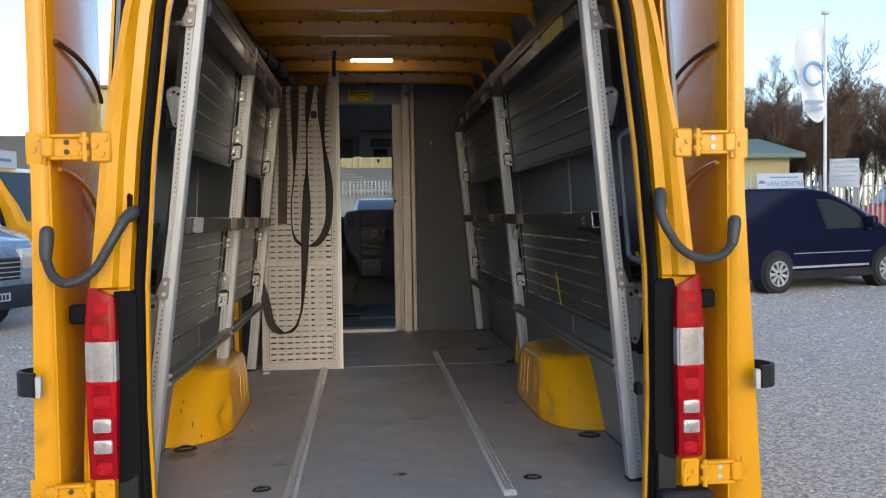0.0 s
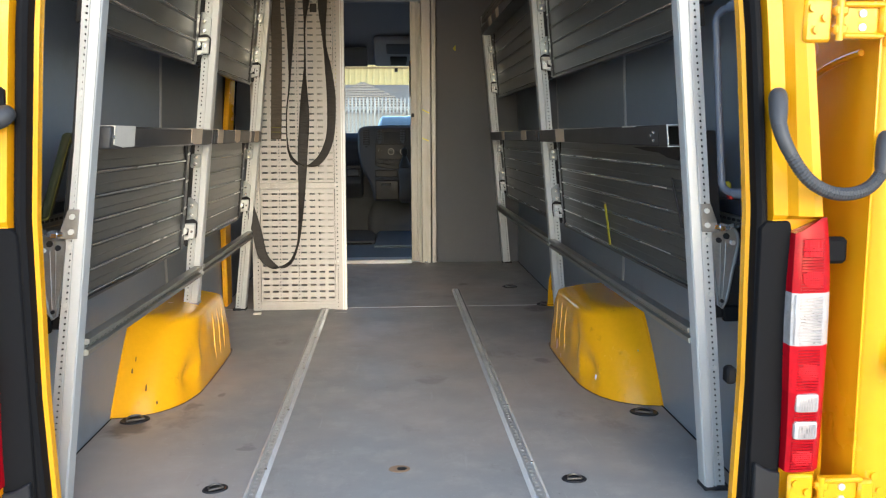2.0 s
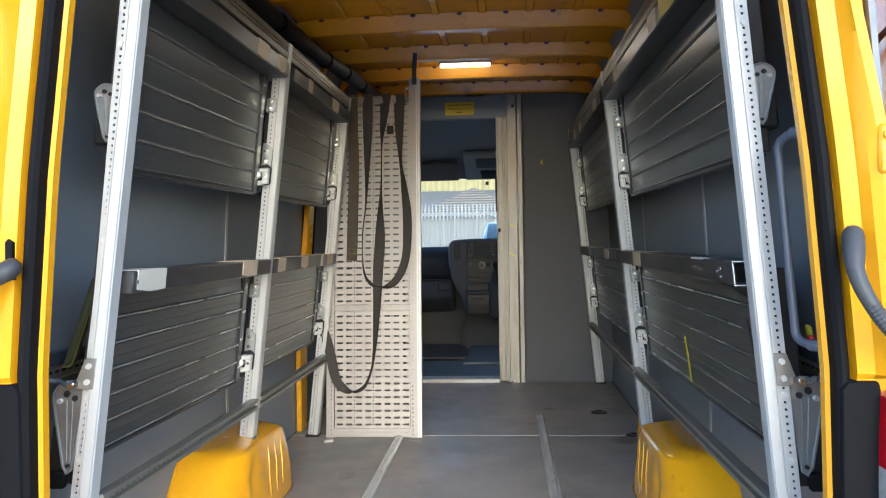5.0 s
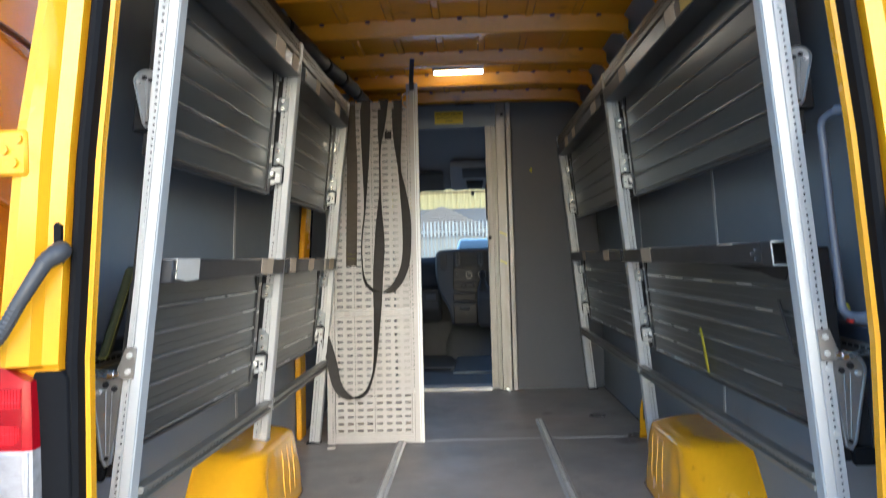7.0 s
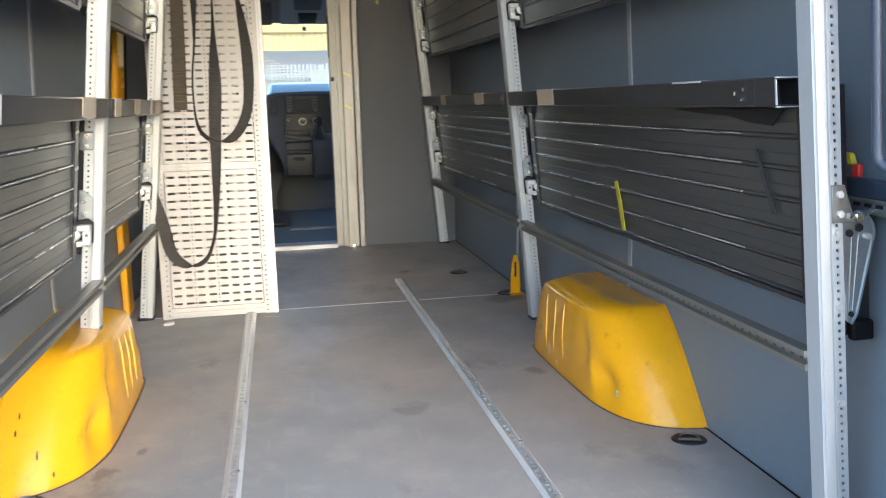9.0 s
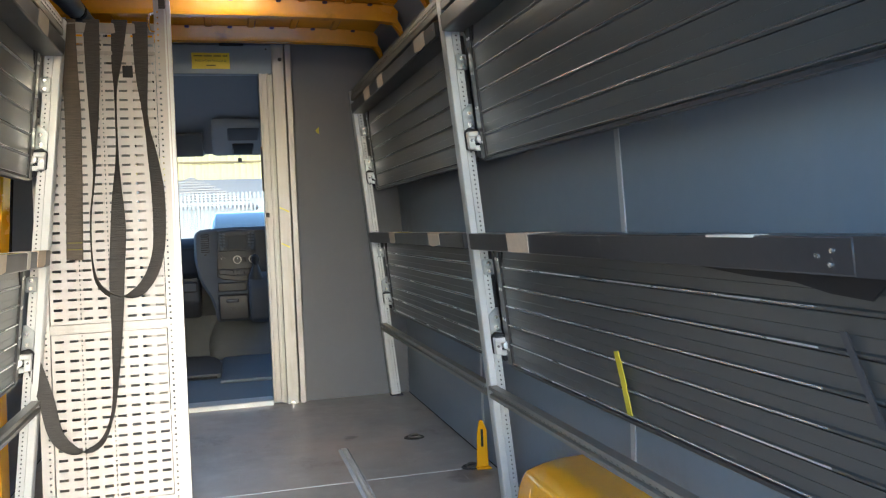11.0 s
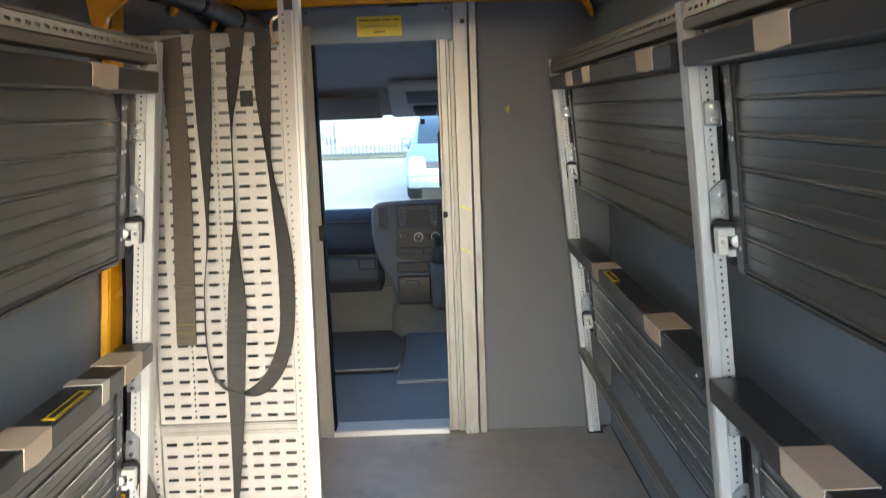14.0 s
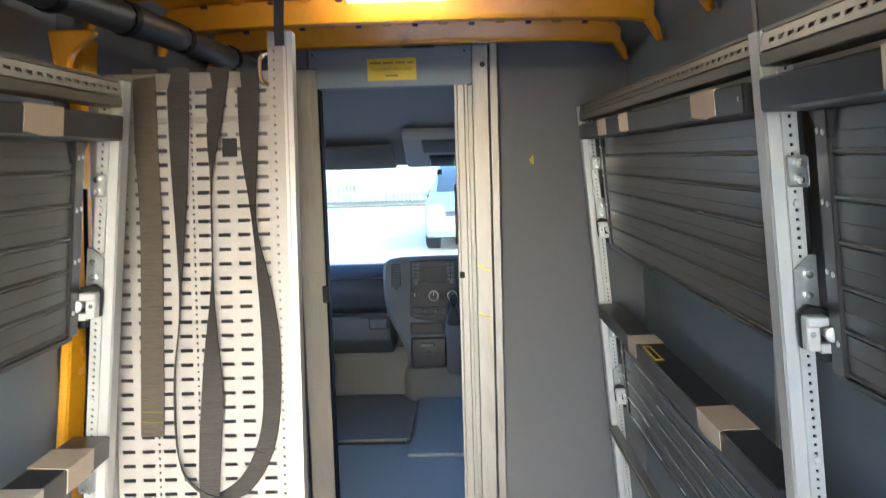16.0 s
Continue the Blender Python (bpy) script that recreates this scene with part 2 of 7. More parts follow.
def gravel_mat():
    m = bpy.data.materials.new("gravel")
    m.use_nodes = True
    n, l = m.node_tree.nodes, m.node_tree.links
    b = n["Principled BSDF"]
    b.inputs["Roughness"].default_value = 0.9
    tc = n.new("ShaderNodeTexCoord")
    vo, vo2 = n.new("ShaderNodeTexVoronoi"), n.new("ShaderNodeTexVoronoi")
    vo.inputs["Scale"].default_value, vo2.inputs["Scale"].default_value = 52.0, 130.0
    no = n.new("ShaderNodeTexNoise")
    no.inputs["Scale"].default_value, no.inputs["Detail"].default_value = 0.35, 6
    for t in (vo, vo2, no):
        l.new(tc.outputs["Object"], t.inputs["Vector"])
    stone = n.new("ShaderNodeValToRGB")
    e = stone.color_ramp.elements
    e[0].position, e[0].color = 0.1, (0.38, 0.335, 0.28, 1)
    e[1].position, e[1].color = 0.9, (0.86, 0.76, 0.635, 1)
    sep = n.new("ShaderNodeSeparateColor")
    l.new(vo.outputs["Color"], sep.inputs[0])
    l.new(sep.outputs[0], stone.inputs[0])
    mud = n.new("ShaderNodeMapRange")
    mud.inputs[1].default_value, mud.inputs[2].default_value = 0.5, 0.75
    l.new(no.outputs[0], mud.inputs[0])
    mix = n.new("ShaderNodeMix")
    mix.data_type = "RGBA"
    l.new(mud.outputs[0], mix.inputs[0])
    l.new(stone.outputs[0], mix.inputs[6])
    mix.inputs[7].default_value = (0.45, 0.39, 0.32, 1)
    l.new(mix.outputs[2], b.inputs["Base Color"])
    add = n.new("ShaderNodeMath")
    add.operation = "ADD"
    l.new(vo.outputs["Distance"], add.inputs[0])
    l.new(vo2.outputs["Distance"], add.inputs[1])
    bn = n.new("ShaderNodeBump")
    bn.inputs["Strength"].default_value, bn.inputs["Distance"].default_value = 0.65, 0.022
    bn.invert = True
    l.new(add.outputs[0], bn.inputs["Height"])
    l.new(bn.outputs[0], b.inputs["Normal"])
    return m


GRAVEL = gravel_mat()


def floor_mat():
    """Worn grey phenolic floor: warm rubbed patches, pale scratches, dark drips."""
    m = bpy.data.materials.new("worn_grey_floor")
    m.use_nodes = True
    n, l = m.node_tree.nodes, m.node_tree.links
    b = n["Principled BSDF"]
    tc = n.new("ShaderNodeTexCoord")

    def tex(scale, detail, stretch=(1, 1, 1), rough=0.6):
        mp, t = n.new("ShaderNodeMapping"), n.new("ShaderNodeTexNoise")
        mp.inputs["Scale"].default_value = stretch
        t.inputs["Scale"].default_value, t.inputs["Detail"].default_value, t.inputs["Roughness"].default_value = scale, detail, rough
        l.new(tc.outputs["Object"], mp.inputs[0])
        l.new(mp.outputs[0], t.inputs["Vector"])
        return t.outputs[0]

    def step(src, lo, hi, top=1.0):
        r = n.new("ShaderNodeMapRange")
        r.inputs[1].default_value, r.inputs[2].default_value, r.inputs[4].default_value = lo, hi, top
        l.new(src, r.inputs[0])
        return r.outputs[0]

    def blend(fac, a_, b_):
        x = n.new("ShaderNodeMix")
        x.data_type = "RGBA"
        l.new(fac, x.inputs[0])
        if isinstance(a_, tuple):
            x.inputs[6].default_value = (*a_, 1)
        else:
            l.new(a_, x.inputs[6])
        x.inputs[7].default_value = (*b_, 1)
        return x.outputs[2]
    c = blend(step(tex(0.9, 5), 0.42, 0.62), (0.285, 0.273, 0.256), (0.385, 0.328, 0.277))
    c = blend(step(tex(7, 8, (1, 1, 1), 0.7), 0.50, 0.70, 0.6), c, (0.41, 0.37, 0.33))
    c = blend(step(tex(3.2, 8, (1, 0.6, 1), 0.7), 0.58, 0.70, 0.60), c, (0.15, 0.13, 0.115))
    # oily stains round the lashing rings and the wheel arches
    warp = n.new("ShaderNodeVectorMath")
    warp.operation = "MULTIPLY_ADD"
    nz = n.new("ShaderNodeTexNoise")
    nz.inputs["Scale"].default_value, nz.inputs["Detail"].default_value = 9, 5
    l.new(tc.outputs["Object"], nz.inputs["Vector"])
    l.new(nz.outputs["Color"], warp.inputs[0])
    warp.inputs[1].default_value = (0.16, 0.20, 0)
    l.new(tc.outputs["Object"], warp.inputs[2])
    for x, y, r_, k in ((-0.84, 0.80, 0.085, 0.75), (-0.67, 1.00, 0.035, 0.5), (-0.60, 1.16, 0.03, 0.5), (-0.45, 0.60, 0.03, 0.4), (-0.36, 0.95, 0.02, 0.4), (0.62, 1.5, 0.06, 0.45), (0.80, 2.55, 0.10, 0.6), (0.45, 3.3, 0.05, 0.5), (0.15, 1.25, 0.06, 0.3)):
        ds = n.new("ShaderNodeVectorMath")
        ds.operation = "DISTANCE"
        l.new(warp.outputs[0], ds.inputs[0])
        ds.inputs[1].default_value = (x + 0.08, y + 0.10, 0.0)
        inv = n.new("ShaderNodeMath")
        inv.operation = "SUBTRACT"
        inv.inputs[0].default_value = 1.0
        l.new(ds.outputs["Value"], inv.inputs[1])
        c = blend(step(inv.outputs[0], 1 - r_, 1 - r_ * 0.6, k), c, (0.075, 0.062, 0.052))
    c = blend(step(tex(60, 3, (1, 0.05, 1)), 0.66, 0.72, 0.35), c, (0.42, 0.39, 0.36))
    c = blend(step(tex(55, 3, (0.07, 1, 1)), 0.68, 0.74, 0.30), c, (0.42, 0.39, 0.36))
    c = blend(step(tex(160, 2), 0.68, 0.74, 0.7), c, (0.52, 0.49, 0.45))
    c = blend(step(tex(22, 9, (1, 1, 1), 0.8), 0.62, 0.70, 0.5), c, (0.50, 0.46, 0.42))
    c = blend(step(tex(38, 5, (1, 0.7, 1), 0.7), 0.66, 0.72, 0.55), c, (0.11, 0.095, 0.085))
    l.new(c, b.inputs["Base Color"])
    l.new(step(tex(4, 6), 0.3, 0.7, 0.62), b.inputs["Roughness"])
    bn = n.new("ShaderNodeBump")
    bn.inputs["Strength"].default_value, bn.inputs["Distance"].default_value = 0.10, 0.002
    l.new(tex(240, 4), bn.inputs["Height"])
    l.new(bn.outputs[0], b.inputs["Normal"])
    r = b.inputs["Roughness"].links[0].from_node
    r.inputs[3].default_value = 0.34
    return m


FLOOR = floor_mat()


# ---------------- mesh builders ----------------
def box(x0, x1, y0, y1, z0, z1, bev=0.0, seg=1):
    bm = bmesh.new()
    bmesh.ops.create_cube(bm, size=1)
    for v in bm.verts:
        v.co = Vector((x0 + (v.co.x + 0.5) * (x1 - x0), y0 + (v.co.y + 0.5) * (y1 - y0), z0 + (v.co.z + 0.5) * (z1 - z0)))
    if bev:
        bmesh.ops.bevel(bm, geom=bm.edges[:], offset=bev, segments=seg, profile=0.5, affect="EDGES")
    return bm


def merge(*bms):
    out = bmesh.new()
    for b in bms:
        me = bpy.data.meshes.new("tmp")
        b.to_mesh(me)
        out.from_mesh(me)
        bpy.data.meshes.remove(me)
        b.free()
    return out


def prism(pts, axis, a, b, bev=0.0):
    """A closed outline of 2D points, extruded along an axis from a to b. For x the points are (y, z), for y (x, z), for z (x, y)."""
    def put(p, w):
        return {"x": (w, p[0], p[1]), "y": (p[0], w, p[1]), "z": (p[0], p[1], w)}[axis]
    bm = bmesh.new()
    lo = [bm.verts.new(put(p, a)) for p in pts]
    hi = [bm.verts.new(put(p, b)) for p in pts]
    k = len(pts)
    bm.faces.new(lo), bm.faces.new(hi[::-1])
    for i in range(k):
        bm.faces.new((lo[i], hi[i], hi[(i + 1) % k], lo[(i + 1) % k]))
    bmesh.ops.recalc_face_normals(bm, faces=bm.faces[:])
    if bev:
        bmesh.ops.bevel(bm, geom=bm.edges[:], offset=bev, segments=1, affect="EDGES")
    return bm


def loft(rings, closed=True, cap=True):
    """Skin through rings of the same number of points."""
    bm = bmesh.new()
    vs = [[bm.verts.new(p) for p in r] for r in rings]
    k = len(rings[0])
    for a, b in zip(vs, vs[1:]):
        for i in range(k if closed else k - 1):
            bm.faces.new((a[i], a[(i + 1) % k], b[(i + 1) % k], b[i]))
    if cap and closed:
        bm.faces.new(vs[0][::-1]), bm.faces.new(vs[-1])
    bmesh.ops.recalc_face_normals(bm, faces=bm.faces[:])
    return bm


def spline(pts, n):
    """n points on a smooth line through pts."""
    pts = [Vector(p) for p in pts]
    ext = [2 * pts[0] - pts[1], *pts, 2 * pts[-1] - pts[-2]]
    out = []
    for i in range(n):
        s = i / (n - 1) * (len(pts) - 1)
        k = min(int(s), len(pts) - 2)
        u = s - k
        a, b, c, d = ext[k:k + 4]
        out.append(0.5 * (2 * b + (c - a) * u + (2 * a - 5 * b + 4 * c - d) * u * u + (3 * b - a - 3 * c + d) * u ** 3))
    return out


def tube(pts, radius, sides=8, ridges=0):
    """A round tube along points; with ridges the radius swells from point to point, as a corrugated hose does."""
    rings = []
    prev = None
    for i, p in enumerate(pts):
        t = (Vector(pts[min(i + 1, len(pts) - 1)]) - Vector(pts[max(i - 1, 0)])).normalized()
        if prev is None:
            u = t.orthogonal().normalized()
        else:
            u = (prev - prev.dot(t) * t).normalized()
        prev = u
        w = t.cross(u)
        r = radius[i] if isinstance(radius, (list, tuple)) else radius
        if ridges:
            r *= 1 + ridges * (i % 2)
        rings.append([Vector(p) + r * (math.cos(a) * u + math.sin(a) * w) for a in (2 * math.pi * j / sides for j in range(sides))])
    return loft(rings)


def cyl(c, axis, r, h, sides=16, r2=None):
    c, ax = Vector(c), Vector(axis).normalized()
    return tube([c - ax * h / 2, c + ax * h / 2], [r, r if r2 is None else r2], sides)


def ribbon(pts, widths, across, thick=0.0025):
    """A flat band along points; across gives its sideways direction at each point."""
    rings = []
    for i, p in enumerate(pts):
        p = Vector(p)
        t = (Vector(pts[min(i + 1, len(pts) - 1)]) - Vector(pts[max(i - 1, 0)])).normalized()
        a = Vector(across[i])
        a = (a - a.dot(t) * t).normalized()
        nrm = a.cross(t) * thick / 2
        w = a * widths[i] / 2
        rings.append([p - w - nrm, p + w - nrm, p + w + nrm, p - w + nrm])
    return loft(rings)


def holed(us, vs, hole, thick, place):
    """A plate over the grid lines us and vs, left open where hole(i, j); place(u, v, w) sets it in the world."""
    ids, verts, faces = {}, [], []

    def vid(i, j, w):
        key = (i, j, w)
        if key not in ids:
            ids[key] = len(verts)
            verts.append(place(us[i], vs[j], w * thick))
        return ids[key]
    nu, nv = len(us) - 1, len(vs) - 1
    solid = {(i, j) for i in range(nu) for j in range(nv) if not hole(i, j)}
    for i, j in solid:
        faces.append([vid(i, j, 0), vid(i + 1, j, 0), vid(i + 1, j + 1, 0), vid(i, j + 1, 0)])
        faces.append([vid(i, j, 1), vid(i, j + 1, 1), vid(i + 1, j + 1, 1), vid(i + 1, j, 1)])
        for di, dj, a, b in ((-1, 0, (0, 0), (0, 1)), (1, 0, (1, 1), (1, 0)), (0, -1, (1, 0), (0, 0)), (0, 1, (0, 1), (1, 1))):
            if (i + di, j + dj) not in solid:
                p, q = (i + a[0], j + a[1]), (i + b[0], j + b[1])
                faces.append([vid(*p, 0), vid(*q, 0), vid(*q, 1), vid(*p, 1)])
    me = bpy.data.meshes.new("plate")
    me.from_pydata([tuple(v) for v in verts], [], faces)
    bm = bmesh.new()
    bm.from_mesh(me)
    bpy.data.meshes.remove(me)
    return bm


def moved(bm, f):
    for v in bm.verts:
        v.co = Vector(f(v.co))
    return bm


def mesh_of(name, bm, material, smooth=40):
    bmesh.ops.recalc_face_normals(bm, faces=bm.faces[:])
    me = bpy.data.meshes.new(name)
    if smooth:
        lim = radians(smooth)
        for f in bm.faces:
            f.smooth = True
        for e in bm.edges:
            e.smooth = len(e.link_faces) == 2 and e.calc_face_angle(0) < lim
    bm.to_mesh(me)
    bm.free()
    me.materials.append(material)
    return me


def thing(name, at, label, category, group="", kind=""):
    ob = new(name)
    ob.location = at
    ob.empty_display_size = 0.1
    return tagged(ob, label, category, group, kind)


def solid(name, bm, material, label, category, group="", kind="", smooth=40):
    return tagged(new(name, mesh_of(name, bm, material, smooth)), label, category, group, kind)


def part(name, bm, material, parent, label="", smooth=40):
    """One mesh, built in world places, as a part of a thing or of a part."""
    ob = new(name, mesh_of(name, bm, material, smooth))
    ob.parent = parent
    if parent.parent is None:
        ob.matrix_parent_inverse = Matrix.Translation(parent.location).inverted()
    if label:
        ob["label"] = label
    return ob



# ---------------- ground ----------------
GROUND, SLOPE = -0.70, 0.016


def ground_z(x, y):
    return GROUND + SLOPE * y


def ground():
    bm = bmesh.new()
    line = [-900, -400, -150, -60, -30, -15, -8, -4, 0, 4, 8, 12, 16, 22, 30, 45, 80, 160, 400, 900]
    vs = [[bm.verts.new((x, y, ground_z(x, y) if y < 60 else ground_z(x, 60))) for x in line] for y in line]
    for a, b in zip(vs, vs[1:]):
        for i in range(len(line) - 1):
            bm.faces.new((a[i], a[i + 1], b[i + 1], b[i]))
    solid("ground", bm, GRAVEL, "grey gravel yard with muddy patches", "ground", kind="structure")


ground()

# ---------------- the van's load bay: floor, walls, roof, bulkhead ----------------
BULK = 4.22
WALL = [(0.925, 0.0), (0.93, 0.55), (0.925, 0.9), (0.905, 1.3), (0.875, 1.7), (0.845, 1.97)]


def wall_x(z):
    for (xa, za), (xb, zb) in zip(WALL, WALL[1:]):
        if z <= zb:
            return xa + (xb - xa) * (z - za) / (zb - za)
    return WALL[-1][0]


def load_floor():
    fl = thing("floor", (0, 0, -0.06), "worn grey load floor boards with scuffs and a cross joint", "floor", kind="structure")
    part("floor_board", box(-0.93, 0.93, 0.0, 2.628, -0.05, 0.0, 0.002), FLOOR, fl)
    part("floor_board", box(-0.93, 0.93, 2.634, BULK + 0.02, -0.05, 0.0, 0.002), FLOOR, fl)
    part("joint_strip", box(-0.93, 0.93, 2.6285, 2.6335, -0.03, 0.001), ALU, fl, "thin bright joint strip")
    part("sill_strip", prism([(-0.035, -0.03), (-0.035, 0.004), (0.03, 0.006), (0.03, 0.0005), (0.0, 0.0005), (0.0, -0.03)], "x", -0.78, 0.78), ALUFACE, fl, "scuffed aluminium sill strip")
    for q in (-1, 1):
        part("edge_seal", tube([(q * 0.922, 0.06, 0.001), (q * 0.922, 0.5, 0.0015), (q * 0.9225, 1.9, 0.001), (q * 0.922, BULK - 0.02, 0.001)], 0.0022, 6), RUBBER, fl, "thin dark edge sealant")
    part("underframe", box(-0.9, 0.9, 0.02, BULK, -0.22, -0.055), PLASTIC, fl)


load_floor()


def side_wall(name, s):
    w = thing(name, (s * 0.93, 0, 0), "blue-grey plastic-faced van wall lining with thin joint strips", "wall", kind="structure")
    ys = [0.03, 1.435, 2.76, BULK]
    if s < 0:
        ys = [0.03, 1.65, 2.88]
    for a, b in zip(ys, ys[1:]):
        rings = []
        for y in (a + 0.003, a + 0.42, b - 0.003):
            k = 0.075 if s < 0 and y < 0.1 else 0.0
            rings.append([(s * (x - k * min(1, z)), y, z) for x, z in WALL] + [(s * (x + 0.012 - k * min(1, z)), y, z) for x, z in WALL[::-1]])
        part("lining_panel", loft(rings), LINING, w)
    for y in ys[1:-1]:
        rings = []
        for yy in (y - 0.012, y + 0.012):
            rings.append([(s * (x - 0.004), yy, z) for x, z in WALL] + [(s * (x - 0.0005), yy, z) for x, z in WALL[::-1]])
        part("joint_strip", loft(rings), mat("grey_joint_strip", (0.42, 0.43, 0.44), 0.4), w, "light grey joint strip")
    # outer skin of the body side
    rings = []
    outer = [(0.99, -0.25), (1.0, 0.3), (0.985, 0.9), (0.955, 1.4), (0.915, 1.9), (0.87, 2.08)]
    for y in (0.05, 0.70, BULK + 0.1):
        k = (0.10 if s < 0 else 0.06) if y < 0.1 else 0.0
        rings.append([(s * (x - k), y, z) for x, z in outer] + [(s * (x - 0.01 - k), y, z) for x, z in outer[::-1]])
    part("body_side", loft(rings), YELLOW, w, "yellow painted outer body side")
    return w


wall_right = side_wall("wall_right", 1)
wall_left = side_wall("wall_left", -1)


def sliding_door_zone():
    """The yellow door pillar and the dark inner side of the closed sliding door, ahead of the left lining."""
    p = thing("sliding_door", (-0.93, 2.7, 0), "closed side loading door with yellow pillar and dark grey inner panel", "door", kind="structure")
    part("pillar", moved(prism([(2.70, 0.0), (2.82, 0.0), (2.85, 0.45), (2.99, 1.0), (3.05, 1.9), (2.95, 1.9), (2.87, 1.0), (2.73, 0.45)], "x", 0, 0.03, 0.006), lambda v: (-(wall_x(v.z) - 0.034 + v.x), v.y, v.z)), ARCH, p, "yellow painted pillar")
    rings = []
    for y in (2.88, BULK):
        rings.append([(-x, y, z) for x, z in WALL] + [(-(x + 0.03), y, z) for x, z in WALL[::-1]])
    part("door_panel", loft(rings), PANEL, p, "dark grey inner door panel")
    part("cable", tube(spline([(-0.872, 2.83, 0.5), (-0.868, 2.90, 0.85), (-0.86, 2.93, 1.05), (-0.82, 2.90, 1.5)], 20), 0.006, 6), RUBBER, p, "thin black cable")
    part("top_bracket", merge(prism([(-0.815, 1.76), (-0.800, 1.76), (-0.775, 1.83), (-0.715, 1.875), (-0.72, 1.885), (-0.83, 1.885)], "y", 2.78, 2.81, 0.003)), ARCH, p, "yellow corner gusset")


sliding_door_zone()

RIBS = [0.02, 0.58, 1.17, 1.77, 2.37, 3.01, 3.56, 4.11]


def roof_z(x, lift=0.0):
    return 2.025 + lift - 0.010 * (x / 0.8) ** 2 - 0.02 * (abs(x) / 0.84) ** 9


def roof():
    c = thing("ceiling", (0, 2, 2.05), "orange-yellow painted steel van roof seen from inside, with cross ribs", "ceiling", kind="structure")
    xs = [-0.90 + 1.80 * i / 36 for i in range(37)]
    rings = []
    for y in (-0.05, BULK + 0.1):
        rings.append([(x, y, roof_z(x, 0.055)) for x in xs] + [(x, y, roof_z(x, 0.065)) for x in xs[::-1]])
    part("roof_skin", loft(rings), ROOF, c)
    # lengthwise swages pressed into the skin between the ribs
    sw = []
    for x in (-0.55, -0.33, -0.11, 0.11, 0.33, 0.55):
        for a, b in zip(RIBS, RIBS[1:]):
            if b - a > 0.3:
                z = roof_z(x, 0.055)
                sw.append(box(x - 0.022, x + 0.022, a + 0.05, b - 0.05, z - 0.012, z + 0.002, 0.008))
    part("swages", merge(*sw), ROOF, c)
    for y in RIBS:
        rings = []
        rx = [-0.80 + 1.60 * i / 28 for i in range(29)]
        prof = [(-0.050, 0.052), (-0.038, 0.006), (-0.034, -0.014), (-0.027, -0.022), (0.027, -0.022), (0.034, -0.014), (0.038, 0.006), (0.050, 0.052)]
        for x in rx:
            rings.append([(x, y + dy, roof_z(x, dz)) for dy, dz in prof])
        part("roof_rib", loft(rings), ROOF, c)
        blobs = []
        for x in (-0.66, -0.44, -0.22, 0.0, 0.22, 0.44, 0.66):
            for dy in (-0.05, 0.05):
                z = roof_z(x, 0.045)
                blobs.append(box(x - 0.012, x + 0.012, y + dy - 0.012, y + dy + 0.012, z - 0.005, z + 0.006, 0.004))
        part("sealer_dabs", merge(*blobs), SEALERSHADE, c, "dark brown dabs of sealer")
        for s in (-1, 1):
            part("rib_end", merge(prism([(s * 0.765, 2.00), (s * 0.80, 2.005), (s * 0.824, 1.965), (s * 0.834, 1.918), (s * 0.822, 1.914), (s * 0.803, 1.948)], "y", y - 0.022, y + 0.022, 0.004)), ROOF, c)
    # roof edges between skin and lining
    for s in (-1, 1):
        rings = []
        for y in (0.03, BULK):
            rings.append([(s * 0.846, y, 1.965), (s * 0.866, y, 1.965), (s * 0.88, y, 2.095), (s * 0.775, y, 2.09), (s * 0.780, y, 2.055), (s * 0.815, y, 2.02)])
        part("cant_rail", loft(rings), LINING, c, "grey lining curved up to the roof")
    # bundled dark duct along the left roof edge
    duct = thing("cable_duct", (-0.72, 2, 1.83), "black taped cable duct along the roof edge", "cable duct")
    path = spline([(-0.75, 0.06, 1.935), (-0.75, 0.9, 1.935), (-0.735, 1.8, 1.93), (-0.69, 2.4, 1.915), (-0.63, 3.0, 1.91), (-0.60, 3.5, 1.90), (-0.60, 4.15, 1.90)], 60)
    rad = [0.036 + 0.0015 * math.sin(i * 1.9) + (0.004 if (i // 7) % 2 else 0) for i in range(60)]
    part("duct_body", tube(path, rad, 10), PLASTIC, duct)
    for i in (9, 20, 31, 36, 42, 50):
        d = (path[i + 1] - path[i]).normalized()
        part("clip_band", cyl(path[i], d, rad[i] + 0.004, 0.03, 12), RUBBER, duct, "grey clip band")
    return c


roof()


def roof_lamp():
    l = thing("roof_lamp", (-0.02, 3.31, 2.03), "lit warm white strip lamp under the roof", "ceiling lamp")
    part("base", box(-0.175, 0.132, 3.285, 3.335, 2.042, 2.080, 0.003), ALUFACE, l)
    for x in (-0.173, 0.124):
        part("end_cap", box(x, x + 0.006, 3.292, 3.328, 2.026, 2.042, 0.001), ALUFACE, l)
    part("diffuser", box(-0.166, 0.123, 3.294, 3.326, 2.028, 2.0415, 0.002), LEDGLOW, l, "glowing warm diffuser")


roof_lamp()


